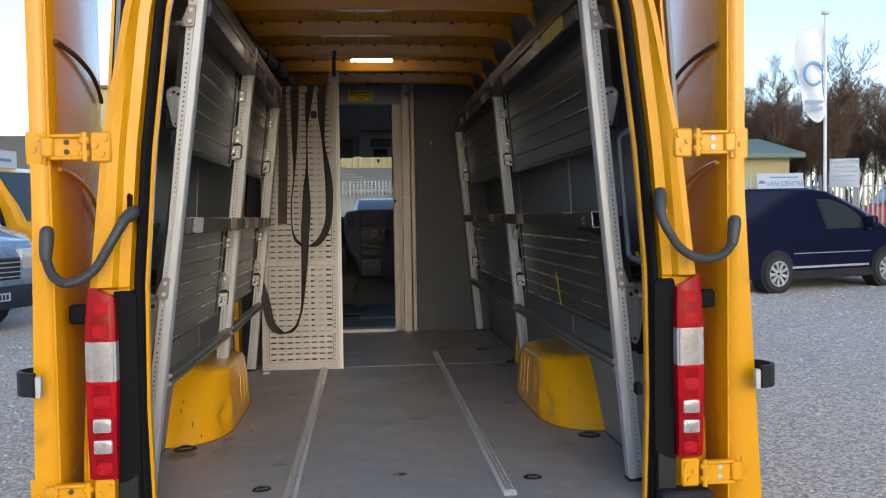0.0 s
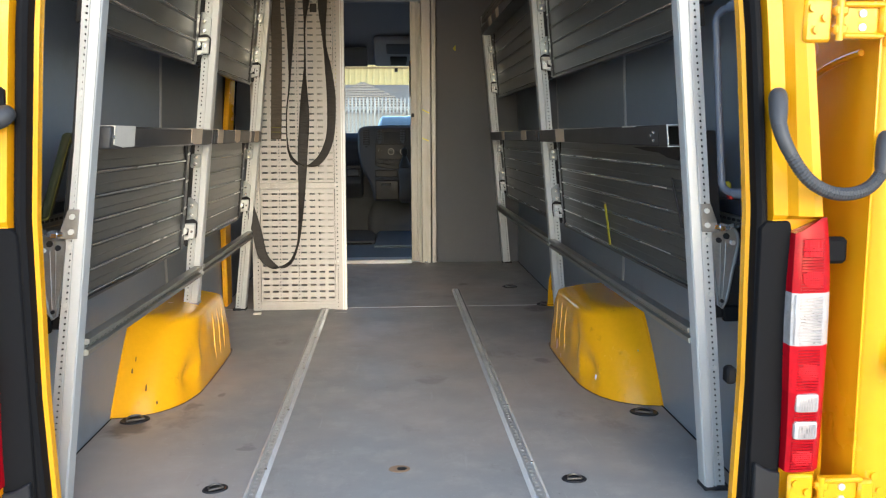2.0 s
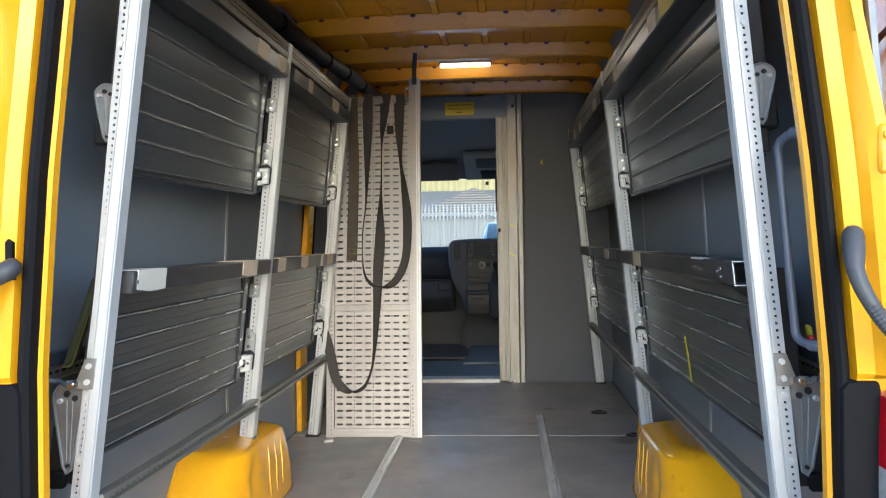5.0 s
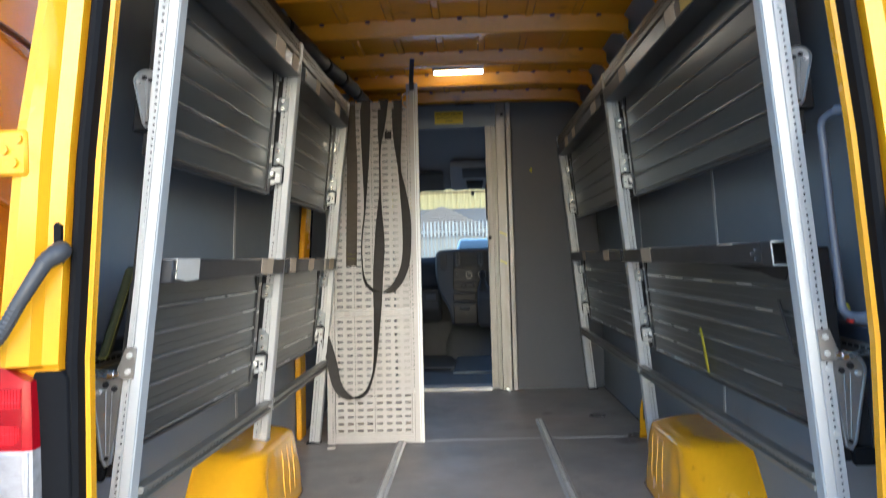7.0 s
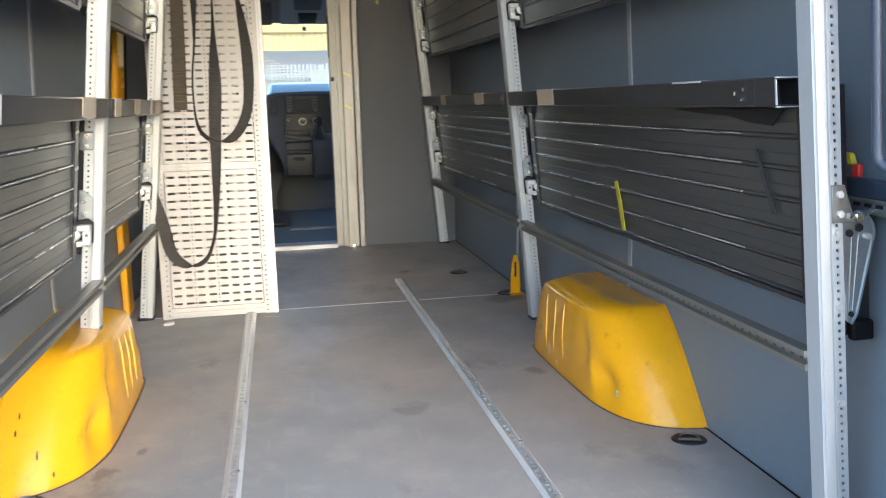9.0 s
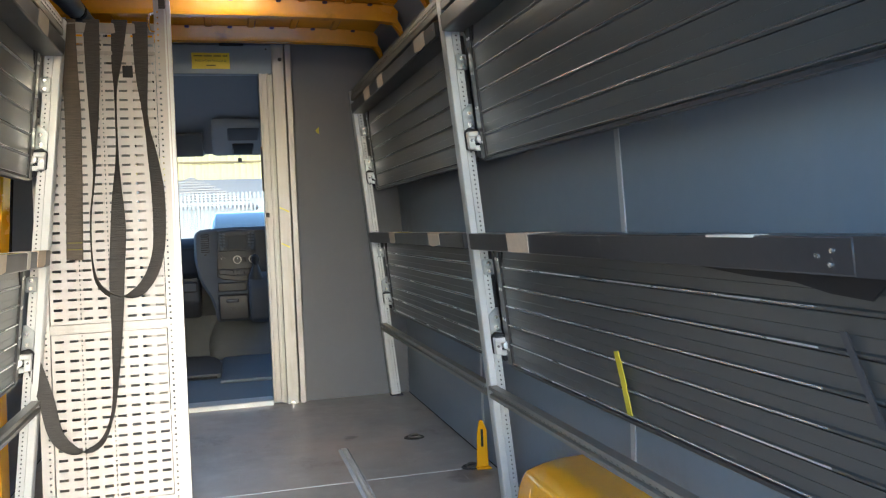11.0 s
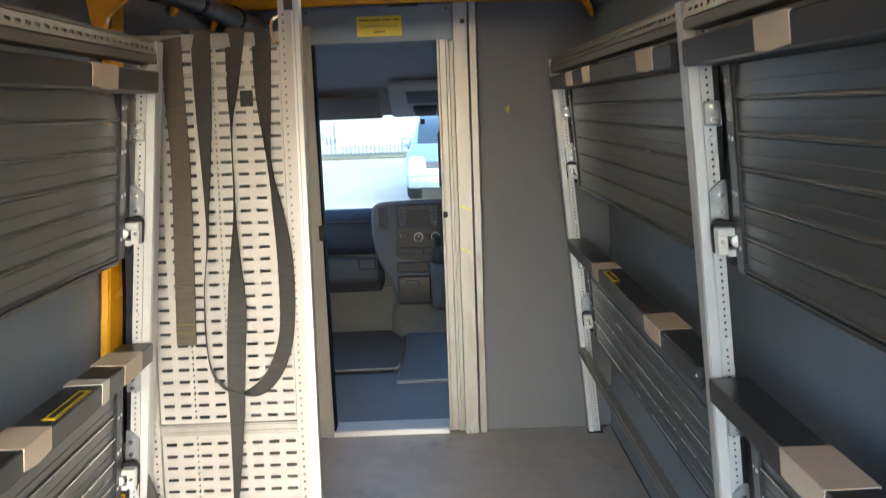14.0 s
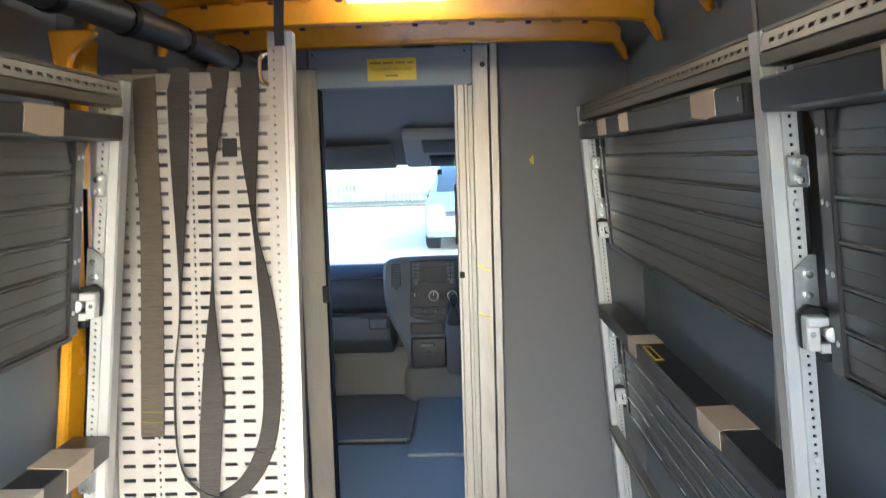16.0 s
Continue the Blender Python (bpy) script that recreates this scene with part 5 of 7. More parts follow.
def pillar(s):
    fr = thing("rear_pillar_right" if s > 0 else "rear_pillar_left", (s * 0.9, 0, -0.3), "glossy yellow rear body pillar with a black rubber door seal", "body pillar", kind="structure")
    rings = []
    for z in sorted([-0.28 + 2.20 * k / 24 for k in range(25)] + [0.732, 0.742]):
        a, b = at_z(OPEN, max(z, -0.02)) - (0.048 if s < 0 else -0.006), at_z(OUTER, z) - (0.045 if s < 0 else 0.0)
        w = b - a
        notch = 1.0 if z > 0.737 else 0.0
        # section from inside the bay round the rear face to the outer side
        sec = [(a + 0.050, 0.062), (a + 0.012, 0.062), (a, 0.058), (a, 0.035), (a + 0.012, 0.028), (a + 0.036, 0.028), (a + 0.042, 0.020), (a + 0.046, -0.004 * notch), (a + 0.075, -0.012 * notch),
               (a + 0.088, -0.034 * notch), (b - 0.03, -0.045 * notch), (b - 0.008, -0.038 * notch), (b, -0.012), (b + 0.002, 0.062)]
        rings.append([(s * x, y, z) for x, y in sec])
    part("pillar_skin", loft(rings), YELLOW, fr, smooth=24)
    seal = [(s * (at_z(OPEN, z) + 0.022 - (0.048 if s < 0 else -0.006)), 0.018, z) for z in [0.0 + 1.76 * i / 40 for i in range(41)]]
    rr = []
    for p in seal:
        rr.append([(p[0] - 0.014, p[1] + 0.012, p[2]), (p[0] - 0.012, p[1] - 0.016, p[2]), (p[0] - 0.004, p[1] - 0.024, p[2]), (p[0] + 0.004, p[1] - 0.024, p[2]), (p[0] + 0.012, p[1] - 0.016, p[2]), (p[0] + 0.014, p[1] + 0.012, p[2])])
    part("door_seal", loft(rr), RUBBER, fr, "black rubber door seal")
    part("seal_clip", merge(box(s * 0.776 - 0.012, s * 0.776 + 0.012, 0.0, 0.03, 0.355, 0.395, 0.006)), RUBBER, fr)
    # black filler beside the lamp
    g = 0.045 if s < 0 else 0.0
    part("lamp_filler", moved(prism([(0.820, 0.03), (0.890, 0.03), (0.890, 0.715), (0.886, 0.729), (0.832, 0.729), (0.82, 0.715)], "y", -0.014, 0.02, 0.003), lambda v: (s * (v.x - (0.045 if s < 0 else 0)), v.y, v.z)), RUBBER, fr, "black plastic filler panel")
    part("bumper_corner", moved(merge(box(0.60, 1.0, -0.11, 0.05, -0.36, -0.05, 0.03, 2), box(0.825, 0.99, -0.075, 0.0, -0.06, 0.06, 0.01), prism([(0.826 - g, -0.02), (0.886 - g, -0.02), (0.886 - g, 0.155), (0.860 - g, 0.158), (0.826 - g, 0.178)], "y", -0.030, -0.012, 0.003)), lambda v: (s * v.x, v.y, v.z)), PLASTIC, fr, "black plastic bumper corner")
    if s < 0:
        part("hose_slot", moved(prism([(0.782, 0.94), (0.795, 0.945), (0.794, 1.015), (0.788, 1.022), (0.780, 1.015)], "y", -0.016, 0.006), lambda v: (s * v.x, v.y, v.z)), RUBBER, fr)
    return fr


for sd in (1, -1):
    pillar(sd)
hd = thing("rear_header", (0, 0, 1.85), "yellow painted header above the rear doorway", "door header", kind="structure")
part("header_skin", prism([(-0.70, 1.86), (0.70, 1.86), (0.74, 1.98), (0.5, 2.09), (-0.5, 2.09), (-0.74, 1.98)], "y", -0.03, 0.06), YELLOW, hd)
bp = thing("rear_bumper", (0, -0.05, -0.3), "black plastic rear bumper under the sill", "bumper", kind="structure")
part("bumper_step", box(-0.62, 0.62, -0.10, 0.02, -0.34, -0.06, 0.02, 2), PLASTIC, bp)


def tail_lamp(s):
    t = thing("tail_lamp", (s * 0.94, -0.05, 0.12), "tall red and clear tail lamp cluster with ribbed lenses", "tail lamp", "tail lamps")
    secs = [("top_lens", 0.574, 0.738, REDLENS), ("reversing_lens", 0.456, 0.574, CLEARLENS), ("brake_lens", 0.348, 0.456, BRIGHTRED), ("lower_lens", 0.160, 0.348, REDLENS)]
    for nm, a, b, m_ in secs:
        rings = []
        for k in range(7):
            z = a + (b - a) * k / 6
            xi = 0.903 + 0.004 * math.sin(z * 9)
            xo = min(at_z(OUTER, z) + 0.026, 0.992) 
            yb = -0.042 - 0.012 * math.sin(math.pi * (z - 0.13) / 0.63)
            dz = 0.034 * max(0, (z - 0.633) / 0.105)
            rings.append([(s * xi, 0.0, z - dz), (s * xi, yb + 0.008, z - dz), (s * (xi + 0.012), yb, z - dz * 0.8), (s * (xo - 0.02), yb + 0.004, z), (s * xo, yb + 0.022, z), (s * xo, 0.0, z)])
        p = part(nm, loft(rings), m_, t, {"reversing_lens": "clear ribbed lens"}.get(nm, "red lens"))
        hi = b - (0.040 if b > 0.6 else 0.004)
        n = int((hi - a) / 0.0065)
        ribs = []
        for k in range(1, n):
            q = k / n
            z = a + (hi - a) * q
            yb = -0.043 - 0.012 * math.sin(math.pi * (z - 0.13) / 0.63)
            w = 0.966
            ribs.append(box(min(s * 0.916, s * w), max(s * 0.916, s * w), yb - 0.0012, yb + 0.003, z - 0.0012, z + 0.0012))
        part("lens_ribs", merge(*ribs), RIBRED if m_ is not CLEARLENS else DULLENS, p)
    for z in (0.325, 0.262):
        part("clear_insert", moved(box(0.915, 0.970, -0.058, -0.04, z - 0.022, z + 0.022, 0.008, 2), lambda v: (s * v.x, v.y, v.z)), CLEARLENS, t, "clear lens insert")
        flutes = [moved(box(0.925 + 0.006 * k, 0.9275 + 0.006 * k, -0.0595, -0.057, z - 0.016, z + 0.016), lambda v: (s * v.x, v.y, v.z)) for k in range(7)]
        part("lens_flutes", merge(*flutes), DULLENS, t)

    def studs(nm, z0, z1, x0, x1, pitch, m_, label):
        """A field of small moulded lens studs on the lamp's face."""
        cells = []
        for i in range(int((z1 - z0) / pitch)):
            for j in range(int((x1 - x0) / pitch)):
                z, x = z0 + (i + 0.5) * pitch, x0 + (j + 0.5) * pitch
                if m_ is GLOWRED and pitch < 0.0055 and (2 * (i + 0.5) * pitch / (z1 - z0) - 1) ** 2 + (2 * (j + 0.5) * pitch / (x1 - x0) - 1) ** 2 > 1.1:
                    continue
                yb = -0.0452 - 0.012 * math.sin(math.pi * (z - 0.13) / 0.63)
                h = pitch * 0.42
                cells.append(moved(box(x - h, x + h, yb - 0.0006, yb + 0.004, z - h, z + h), lambda v: (s * v.x, v.y, v.z)))
        part(nm, merge(*cells), m_, t, label)
    studs("reflex_field", 0.655, 0.693, 0.918, 0.966, 0.006, GLOWRED, "bright red reflex studs")
    for z in (0.606, 0.398, 0.196):
        studs("reflector_bowl", z - 0.018, z + 0.018, 0.918, 0.968, 0.005, GLOWRED, "bright red reflector behind the lens")
    part("lens_edge", moved(box(0.9045, 0.9125, -0.0545, -0.044, 0.459, 0.571, 0.002), lambda v: (s * v.x, v.y, v.z)), CLEARLENS, t, "clear bevelled lens edge")
    return t


tail_lamp(1).location.x -= 0.016
tail_lamp(-1).location += Vector((0.068, 0, 0.008))


def hinge(door, s, z):
    h = part("hinge", moved(merge(box(0.875, 0.935, -0.052, -0.038, z - 0.045, z + 0.045, 0.006), box(0.935, 0.965, -0.062, -0.042, z - 0.030, z - 0.008, 0.005), box(0.935, 0.965, -0.062, -0.042, z + 0.008, z + 0.030, 0.005),
                                  box(0.955, 1.045, -0.050, -0.036, z - 0.036, z + 0.036, 0.004), box(0.955, 1.045, -0.062, -0.036, z + 0.026, z + 0.038, 0.004), box(0.955, 1.045, -0.062, -0.036, z - 0.038, z - 0.026, 0.004),
                                  box(1.035, 1.072, -0.062, -0.040, z - 0.030, z + 0.030, 0.006), box(1.062, 1.125, -0.032, -0.018, z - 0.052, z + 0.048, 0.006)),
                           lambda v: (s * (v.x + (0.02 if z < 0.5 else 0.0)), v.y, v.z)), YELLOW, door, "yellow painted steel hinge")
    off = 0.02 if z < 0.5 else 0.0
    for x, y, dz in ((0.89, -0.055, 0.025), (0.90, -0.055, -0.02), (0.918, -0.055, 0.005), (1.085, -0.034, 0.03), (1.10, -0.034, -0.005), (1.085, -0.034, -0.035)):
        part("bolt", cyl((s * (x + off), y, z + dz), (0, 1, 0), 0.009, 0.008, 12), YELLOW, h)
    part("pin", cyl((s * (0.948 + off), -0.056, z), (0, 0, 1), 0.008, 0.085, 10), YELLOW, h)
    for dz in (-0.014, 0.014):
        part("plug", cyl((s * (1.0 + off), -0.0515, z + dz), (0, 1, 0), 0.008, 0.004, 10), ALU if s > 0 else SEALERSHADE, h)


def rear_door(s, name):
    d = thing(name, (s * 1.1, 0, -0.1), "glossy yellow rear door swung wide open against the van's side", "door", kind="structure")
    L, c, sn = 0.86, math.cos(radians(7)), math.sin(radians(7))

    def place(u, w, z):
        """u runs from the hinge edge along the leaf, w from the outer skin to the inner face."""
        return (s * (1.058 + u * sn + w * c), -0.025 + u * c - w * sn, z)
    rings = []
    top = 1.80
    for k in range(25):
        z = -0.14 + (top + 0.14) * k / 24
        bulge = 0.016 * math.sin(min(1, max(0, (z + 0.1) / 1.2)) * math.pi)
        th = 0.058 + (0.055 if s > 0 else 0.020) * max(0, min(1, (1.0 - z) / 1.0))
        sec = [(0.012, 0.0 - 0.0), (0.0, 0.010), (-0.003, th * 0.5), (0.0, th - 0.004), (0.03, th), (L, th), (L, 0.010), (L - 0.02, 0.0)]
        skin = [(L * (1 - i / 8) - 0.03, -0.022 * math.sin(math.pi * i / 8) - bulge * math.sin(math.pi * i / 8)) for i in range(1, 8)]
        rings.append([place(u, w, z) for u, w in sec + skin])
    part("door_leaf", loft(rings), YELLOW, d, smooth=50)
    # pressed swage lines on the outer skin; the upper one is brown for its shadow
    for z0, z1 in ((1.48, 1.35), (1.10, 0.72)):
        pts = [place(u, -0.036 * math.sin(math.pi * (1 - u / L)) - 0.006, z0 + (z1 - z0) * (u / L) ** 2) for u in [0.06 + 0.66 * i / 20 for i in range(21)]]
        part("swage_line", tube(pts, 0.008, 6), SEALERSHADE if z0 > 1.3 else YELLOW, d)
    # edge bead of the leaf and the model plate drawn as plain bars
    part("edge_bead", tube([place(0.004, 0.002, z) for z in (-0.12, 0.4, 1.0, 1.78)], 0.004, 6), YELLOW, d)
    for k in range(7):
        u = 0.22 + k * 0.028
        w = -0.024 * math.sin(math.pi * (1 - u / L)) - 0.014
        bm = box(-0.009, 0.009, -0.003, 0.003, -0.014, 0.014, 0.002)
        m_ = Matrix(((s * sn, s * c, 0), (c, -sn, 0), (0, 0, 1)))
        o = Vector(place(u, w - 0.008, 0.395))
        part("badge_bar", moved(bm, lambda v: o + m_ @ v), CHROME, d, "chrome badge bar")
    for z in (1.156, 0.112 if s > 0 else 0.126):
        hinge(d, s, z)
    # check arm on the outer edge
    off = 0.008 if s > 0 else 0.045
    zs = 0.422 if s > 0 else 0.471
    k = part("stay_bracket", loft([[(p[0], p[1], zs - 0.035), (p[0] + s * 0.006, p[1] - 0.008, zs - 0.035), (p[0] + s * 0.006, p[1] - 0.008, zs + 0.035), (p[0], p[1], zs + 0.035)] for p in
                                   [(s * (q - off), w) for q, w in ((1.150, 0.02), (1.185, 0.0), (1.198, -0.03), (1.195, -0.06), (1.175, -0.085), (1.135, -0.10))]]), PLASTIC, d, "black curved stay bracket")
    part("stay_tip", box(min(s * (1.118 - off), s * (1.135 - off)), max(s * (1.118 - off), s * (1.135 - off)), -0.112, -0.092, zs - 0.037, zs + 0.025, 0.003), ALU, k, "pale metal tip")
    part("buffer", moved(box(0.965, 1.03, 0.0, 0.03, 0.63, 0.69, 0.008), lambda v: (s * v.x, v.y, v.z)), RUBBER, d)
    # corrugated cable sleeve from pillar to door
    if s > 0:
        pts = [(0.836, -0.03, 1.0), (0.826, -0.06, 0.945), (0.842, -0.08, 0.885), (0.885, -0.09, 0.823), (0.945, -0.09, 0.795), (1.010, -0.085, 0.803), (1.052, -0.075, 0.845), (1.066, -0.06, 0.91)]
    else:
        pts = [(-0.772, -0.03, 0.965), (-0.790, -0.055, 0.945), (-0.826, -0.08, 0.875), (-0.874, -0.09, 0.796), (-0.940, -0.09, 0.762), (-0.985, -0.085, 0.780), (-1.010, -0.075, 0.84), (-1.010, -0.06, 0.91)]
    sl = thing("cable_sleeve", pts[0], "black corrugated rubber cable sleeve between pillar and door", "cable sleeve", "cable sleeves")
    run = spline(pts, 150)
    part("sleeve", tube(run[45:], 0.0132, 10, 0.12), HOSE, sl, smooth=25)
    part("long_boot", tube(run[4:48], [0.0178 - 0.004 * i / 43 for i in range(44)], 12), HOSE, sl, "smooth tapered boot")
    for p, q in ((pts[0], pts[1]), (pts[-1], pts[-2])):
        a, b = Vector(p), Vector(q)
        dd = (a - b).normalized()
        part("end_boot", tube([b - dd * 0.012, b - dd * 0.002, b + dd * 0.012, b + (a - b) * 0.5, a - dd * 0.006, a + dd * 0.006, a + dd * 0.014, a + dd * 0.017], [0.0145, 0.0165, 0.0185, 0.0202, 0.0205, 0.0185, 0.0135, 0.006], 12), HOSE, sl)
    return d


rear_door(1, "door_1")
rear_door(-1, "door_2").location.x += 0.05

gh = thing("grab_handle", (0.80, 0.07, 0.78), "slate grey plastic grab handle on the door pillar", "grab handle")
part("bar", tube(spline([(0.778, 0.080, 1.203), (0.763, 0.105, 1.199), (0.754, 0.122, 1.182), (0.757, 0.125, 1.14), (0.769, 0.125, 0.98), (0.781, 0.125, 0.84), (0.784, 0.122, 0.802), (0.792, 0.105, 0.788), (0.808, 0.080, 0.786)], 60), 0.0088, 10), HANDLE, gh)
for x, z in ((0.779, 1.204), (0.809, 0.785)):
    mt = part("mount", moved(box(-0.014, 0.014, 0.062, 0.088, -0.011, 0.011, 0.005), lambda v: (x + v.x - (v.y - 0.075) * 0.6, v.y, z + v.z)), HANDLE, gh, "flattened end tab")
    part("screw_hole", cyl((x + 0.004, 0.0605, z), (0, 1, 0), 0.0055, 0.004, 10), RUBBER, mt)
for s in (1, -1):
    rs = thing("lashing_rail", (s * 0.91, 0.1, 0.70), "grey slotted steel lashing rail under a dark recess in the wall", "lashing rail")
    part("rail_body", box(min(s * 0.895, s * 0.925), max(s * 0.895, s * 0.925), 0.10, 0.75, 0.682, 0.711, 0.003), GALV, rs)
    # shade of the wall recess, drawn as a dark strip over the rail
    part("recess", box(min(s * 0.902, s * 0.930), max(s * 0.902, s * 0.930), 0.10, 0.75, 0.711, 0.747, 0.004), HANDLE, rs, "dark strip drawn as recess shade")
    for k in range(20):
        part("slot", box(min(s * 0.8935, s * 0.896), max(s * 0.8935, s * 0.896), 0.115 + k * 0.031, 0.134 + k * 0.031, 0.697, 0.704), PLASTIC, rs)
bag = thing("folded_strap_bundle", (-0.86, 0.55, 0.8), "dark green folded strap bundle hung on the wall", "strap")
part("webbing_fold", moved(box(-0.010, 0.010, 0.30, 0.335, 0.72, 0.93, 0.006), lambda v: (-0.850 + v.x + (v.z - 0.72) * 0.20, v.y + (v.z - 0.72) * 0.35, v.z)), GREENWEB, bag)
part("band", moved(box(-0.0115, 0.0115, 0.307, 0.313, 0.715, 0.92, 0.002), lambda v: (-0.850 + v.x + (v.z - 0.72) * 0.20, v.y + (v.z - 0.72) * 0.35, v.z)), OLIVE, bag, "olive yellow band")
rt = thing("ratchet_strap", (0.87, 0.42, 0.80), "small yellow and red ratchet strap on the wall rail", "strap")
part("webbing", moved(box(-0.006, 0.006, 0.305, 0.325, 0.775, 0.80, 0.004), lambda v: (0.875 + v.x, v.y + (v.z - 0.8) * 0.5, v.z)), YTAPE, rt)
part("tag", moved(box(-0.006, 0.006, 0.275, 0.295, 0.755, 0.78, 0.003), lambda v: (0.872 + v.x, v.y, v.z)), REDPAINT, rt, "red tag")

# ---------------- cab seen through the doorway ----------------
def cab():
    c = thing("cab_shell", (0, 5.2, 0), "grey lined van cab around the front seats", "cab", kind="structure")
    part("cab_floor", box(-0.95, 0.95, BULK + 0.03, 6.3, -0.10, 0.02), CABFLOOR, c, "blue-grey cab floor mat")
    for s in (-1, 1):
        part("cab_side", merge(box(min(s * 0.95, s * 1.0), max(s * 0.95, s * 1.0), BULK + 0.04, 6.6, -0.3, 0.85), box(min(s * 0.86, s * 1.0), max(s * 0.86, s * 1.0), BULK + 0.04, 4.75, 0.85, 1.85), box(min(s * 0.85, s * 0.95), max(s * 0.845, s * 0.95), BULK + 0.045, 6.0, 1.5, 1.9)), DASHLT, c)
        part("outer_side", box(min(s * 1.0, s * 1.01), max(s * 1.0, s * 1.01), BULK + 0.1, 6.6, -0.3, 0.85), YELLOW, c)
    part("headliner", prism([(BULK + 0.03, 1.93), (4.65, 1.86), (5.10, 1.68), (5.30, 1.59), (5.45, 1.52), (5.45, 1.56), (4.9, 2.00), (BULK + 0.03, 2.08)], "x", -0.9, 0.9), HEADLINER, c, "grey overhead shelf and headliner")
    part("firewall", box(-0.95, 0.95, 6.085, 6.12, -0.1, 0.80), SEATM, c, "carpeted firewall")
    part("nose", prism([(6.13, 0.80), (6.55, 0.62), (6.9, 0.40), (6.9, -0.2), (6.13, -0.2)], "x", -0.95, 0.95), YELLOW, c)
    w = part("windscreen", prism([(5.50, 1.56), (5.505, 1.56), (6.105, 0.83), (6.10, 0.83)], "x", -0.86, 0.86), GLASS, c, "clear windscreen")
    w.visible_shadow = False
    for s in (-1, 1):
        part("windscreen_pillar", moved(prism([(5.43, 1.60), (5.52, 1.60), (6.13, 0.82), (6.03, 0.82)], "x", 0.80, 0.92), lambda v: (s * v.x, v.y, v.z)), DASHLT, c)
    v = thing("sun_visor", (-0.2, 5.2, 1.55), "dark grey folded sun visor under the headliner", "sun visor")
    part("visor", moved(box(-0.62, -0.185, 5.10, 5.42, 1.50, 1.525, 0.01), lambda q: (q.x, q.y, q.z + (5.42 - q.y) * 0.35)), VISORM, v)
    r = thing("overhead_console", (0.05, 5.3, 1.6), "grey overhead console with interior lamp and buttons", "overhead console")
    part("housing", moved(box(-0.13, 0.26, 4.98, 5.42, 1.50, 1.56, 0.02, 2), lambda q: (q.x, q.y, q.z + (5.42 - q.y) * 0.35)), HEADLINER, r)
    part("lamp_cover", moved(box(-0.03, 0.17, 5.0, 5.16, 1.488, 1.51, 0.008), lambda q: (q.x, q.y, q.z + (5.42 - q.y) * 0.35)), DASHLT, r)
    part("button_panel", moved(box(0.0, 0.14, 5.22, 5.36, 1.486, 1.51, 0.008), lambda q: (q.x, q.y, q.z + (5.42 - q.y) * 0.35)), DASHDK, r)
    part("sensor", cyl((0.05, 5.43, 1.475), (0, 0, 1), 0.014, 0.03, 10), DASHDK, r)


cab()


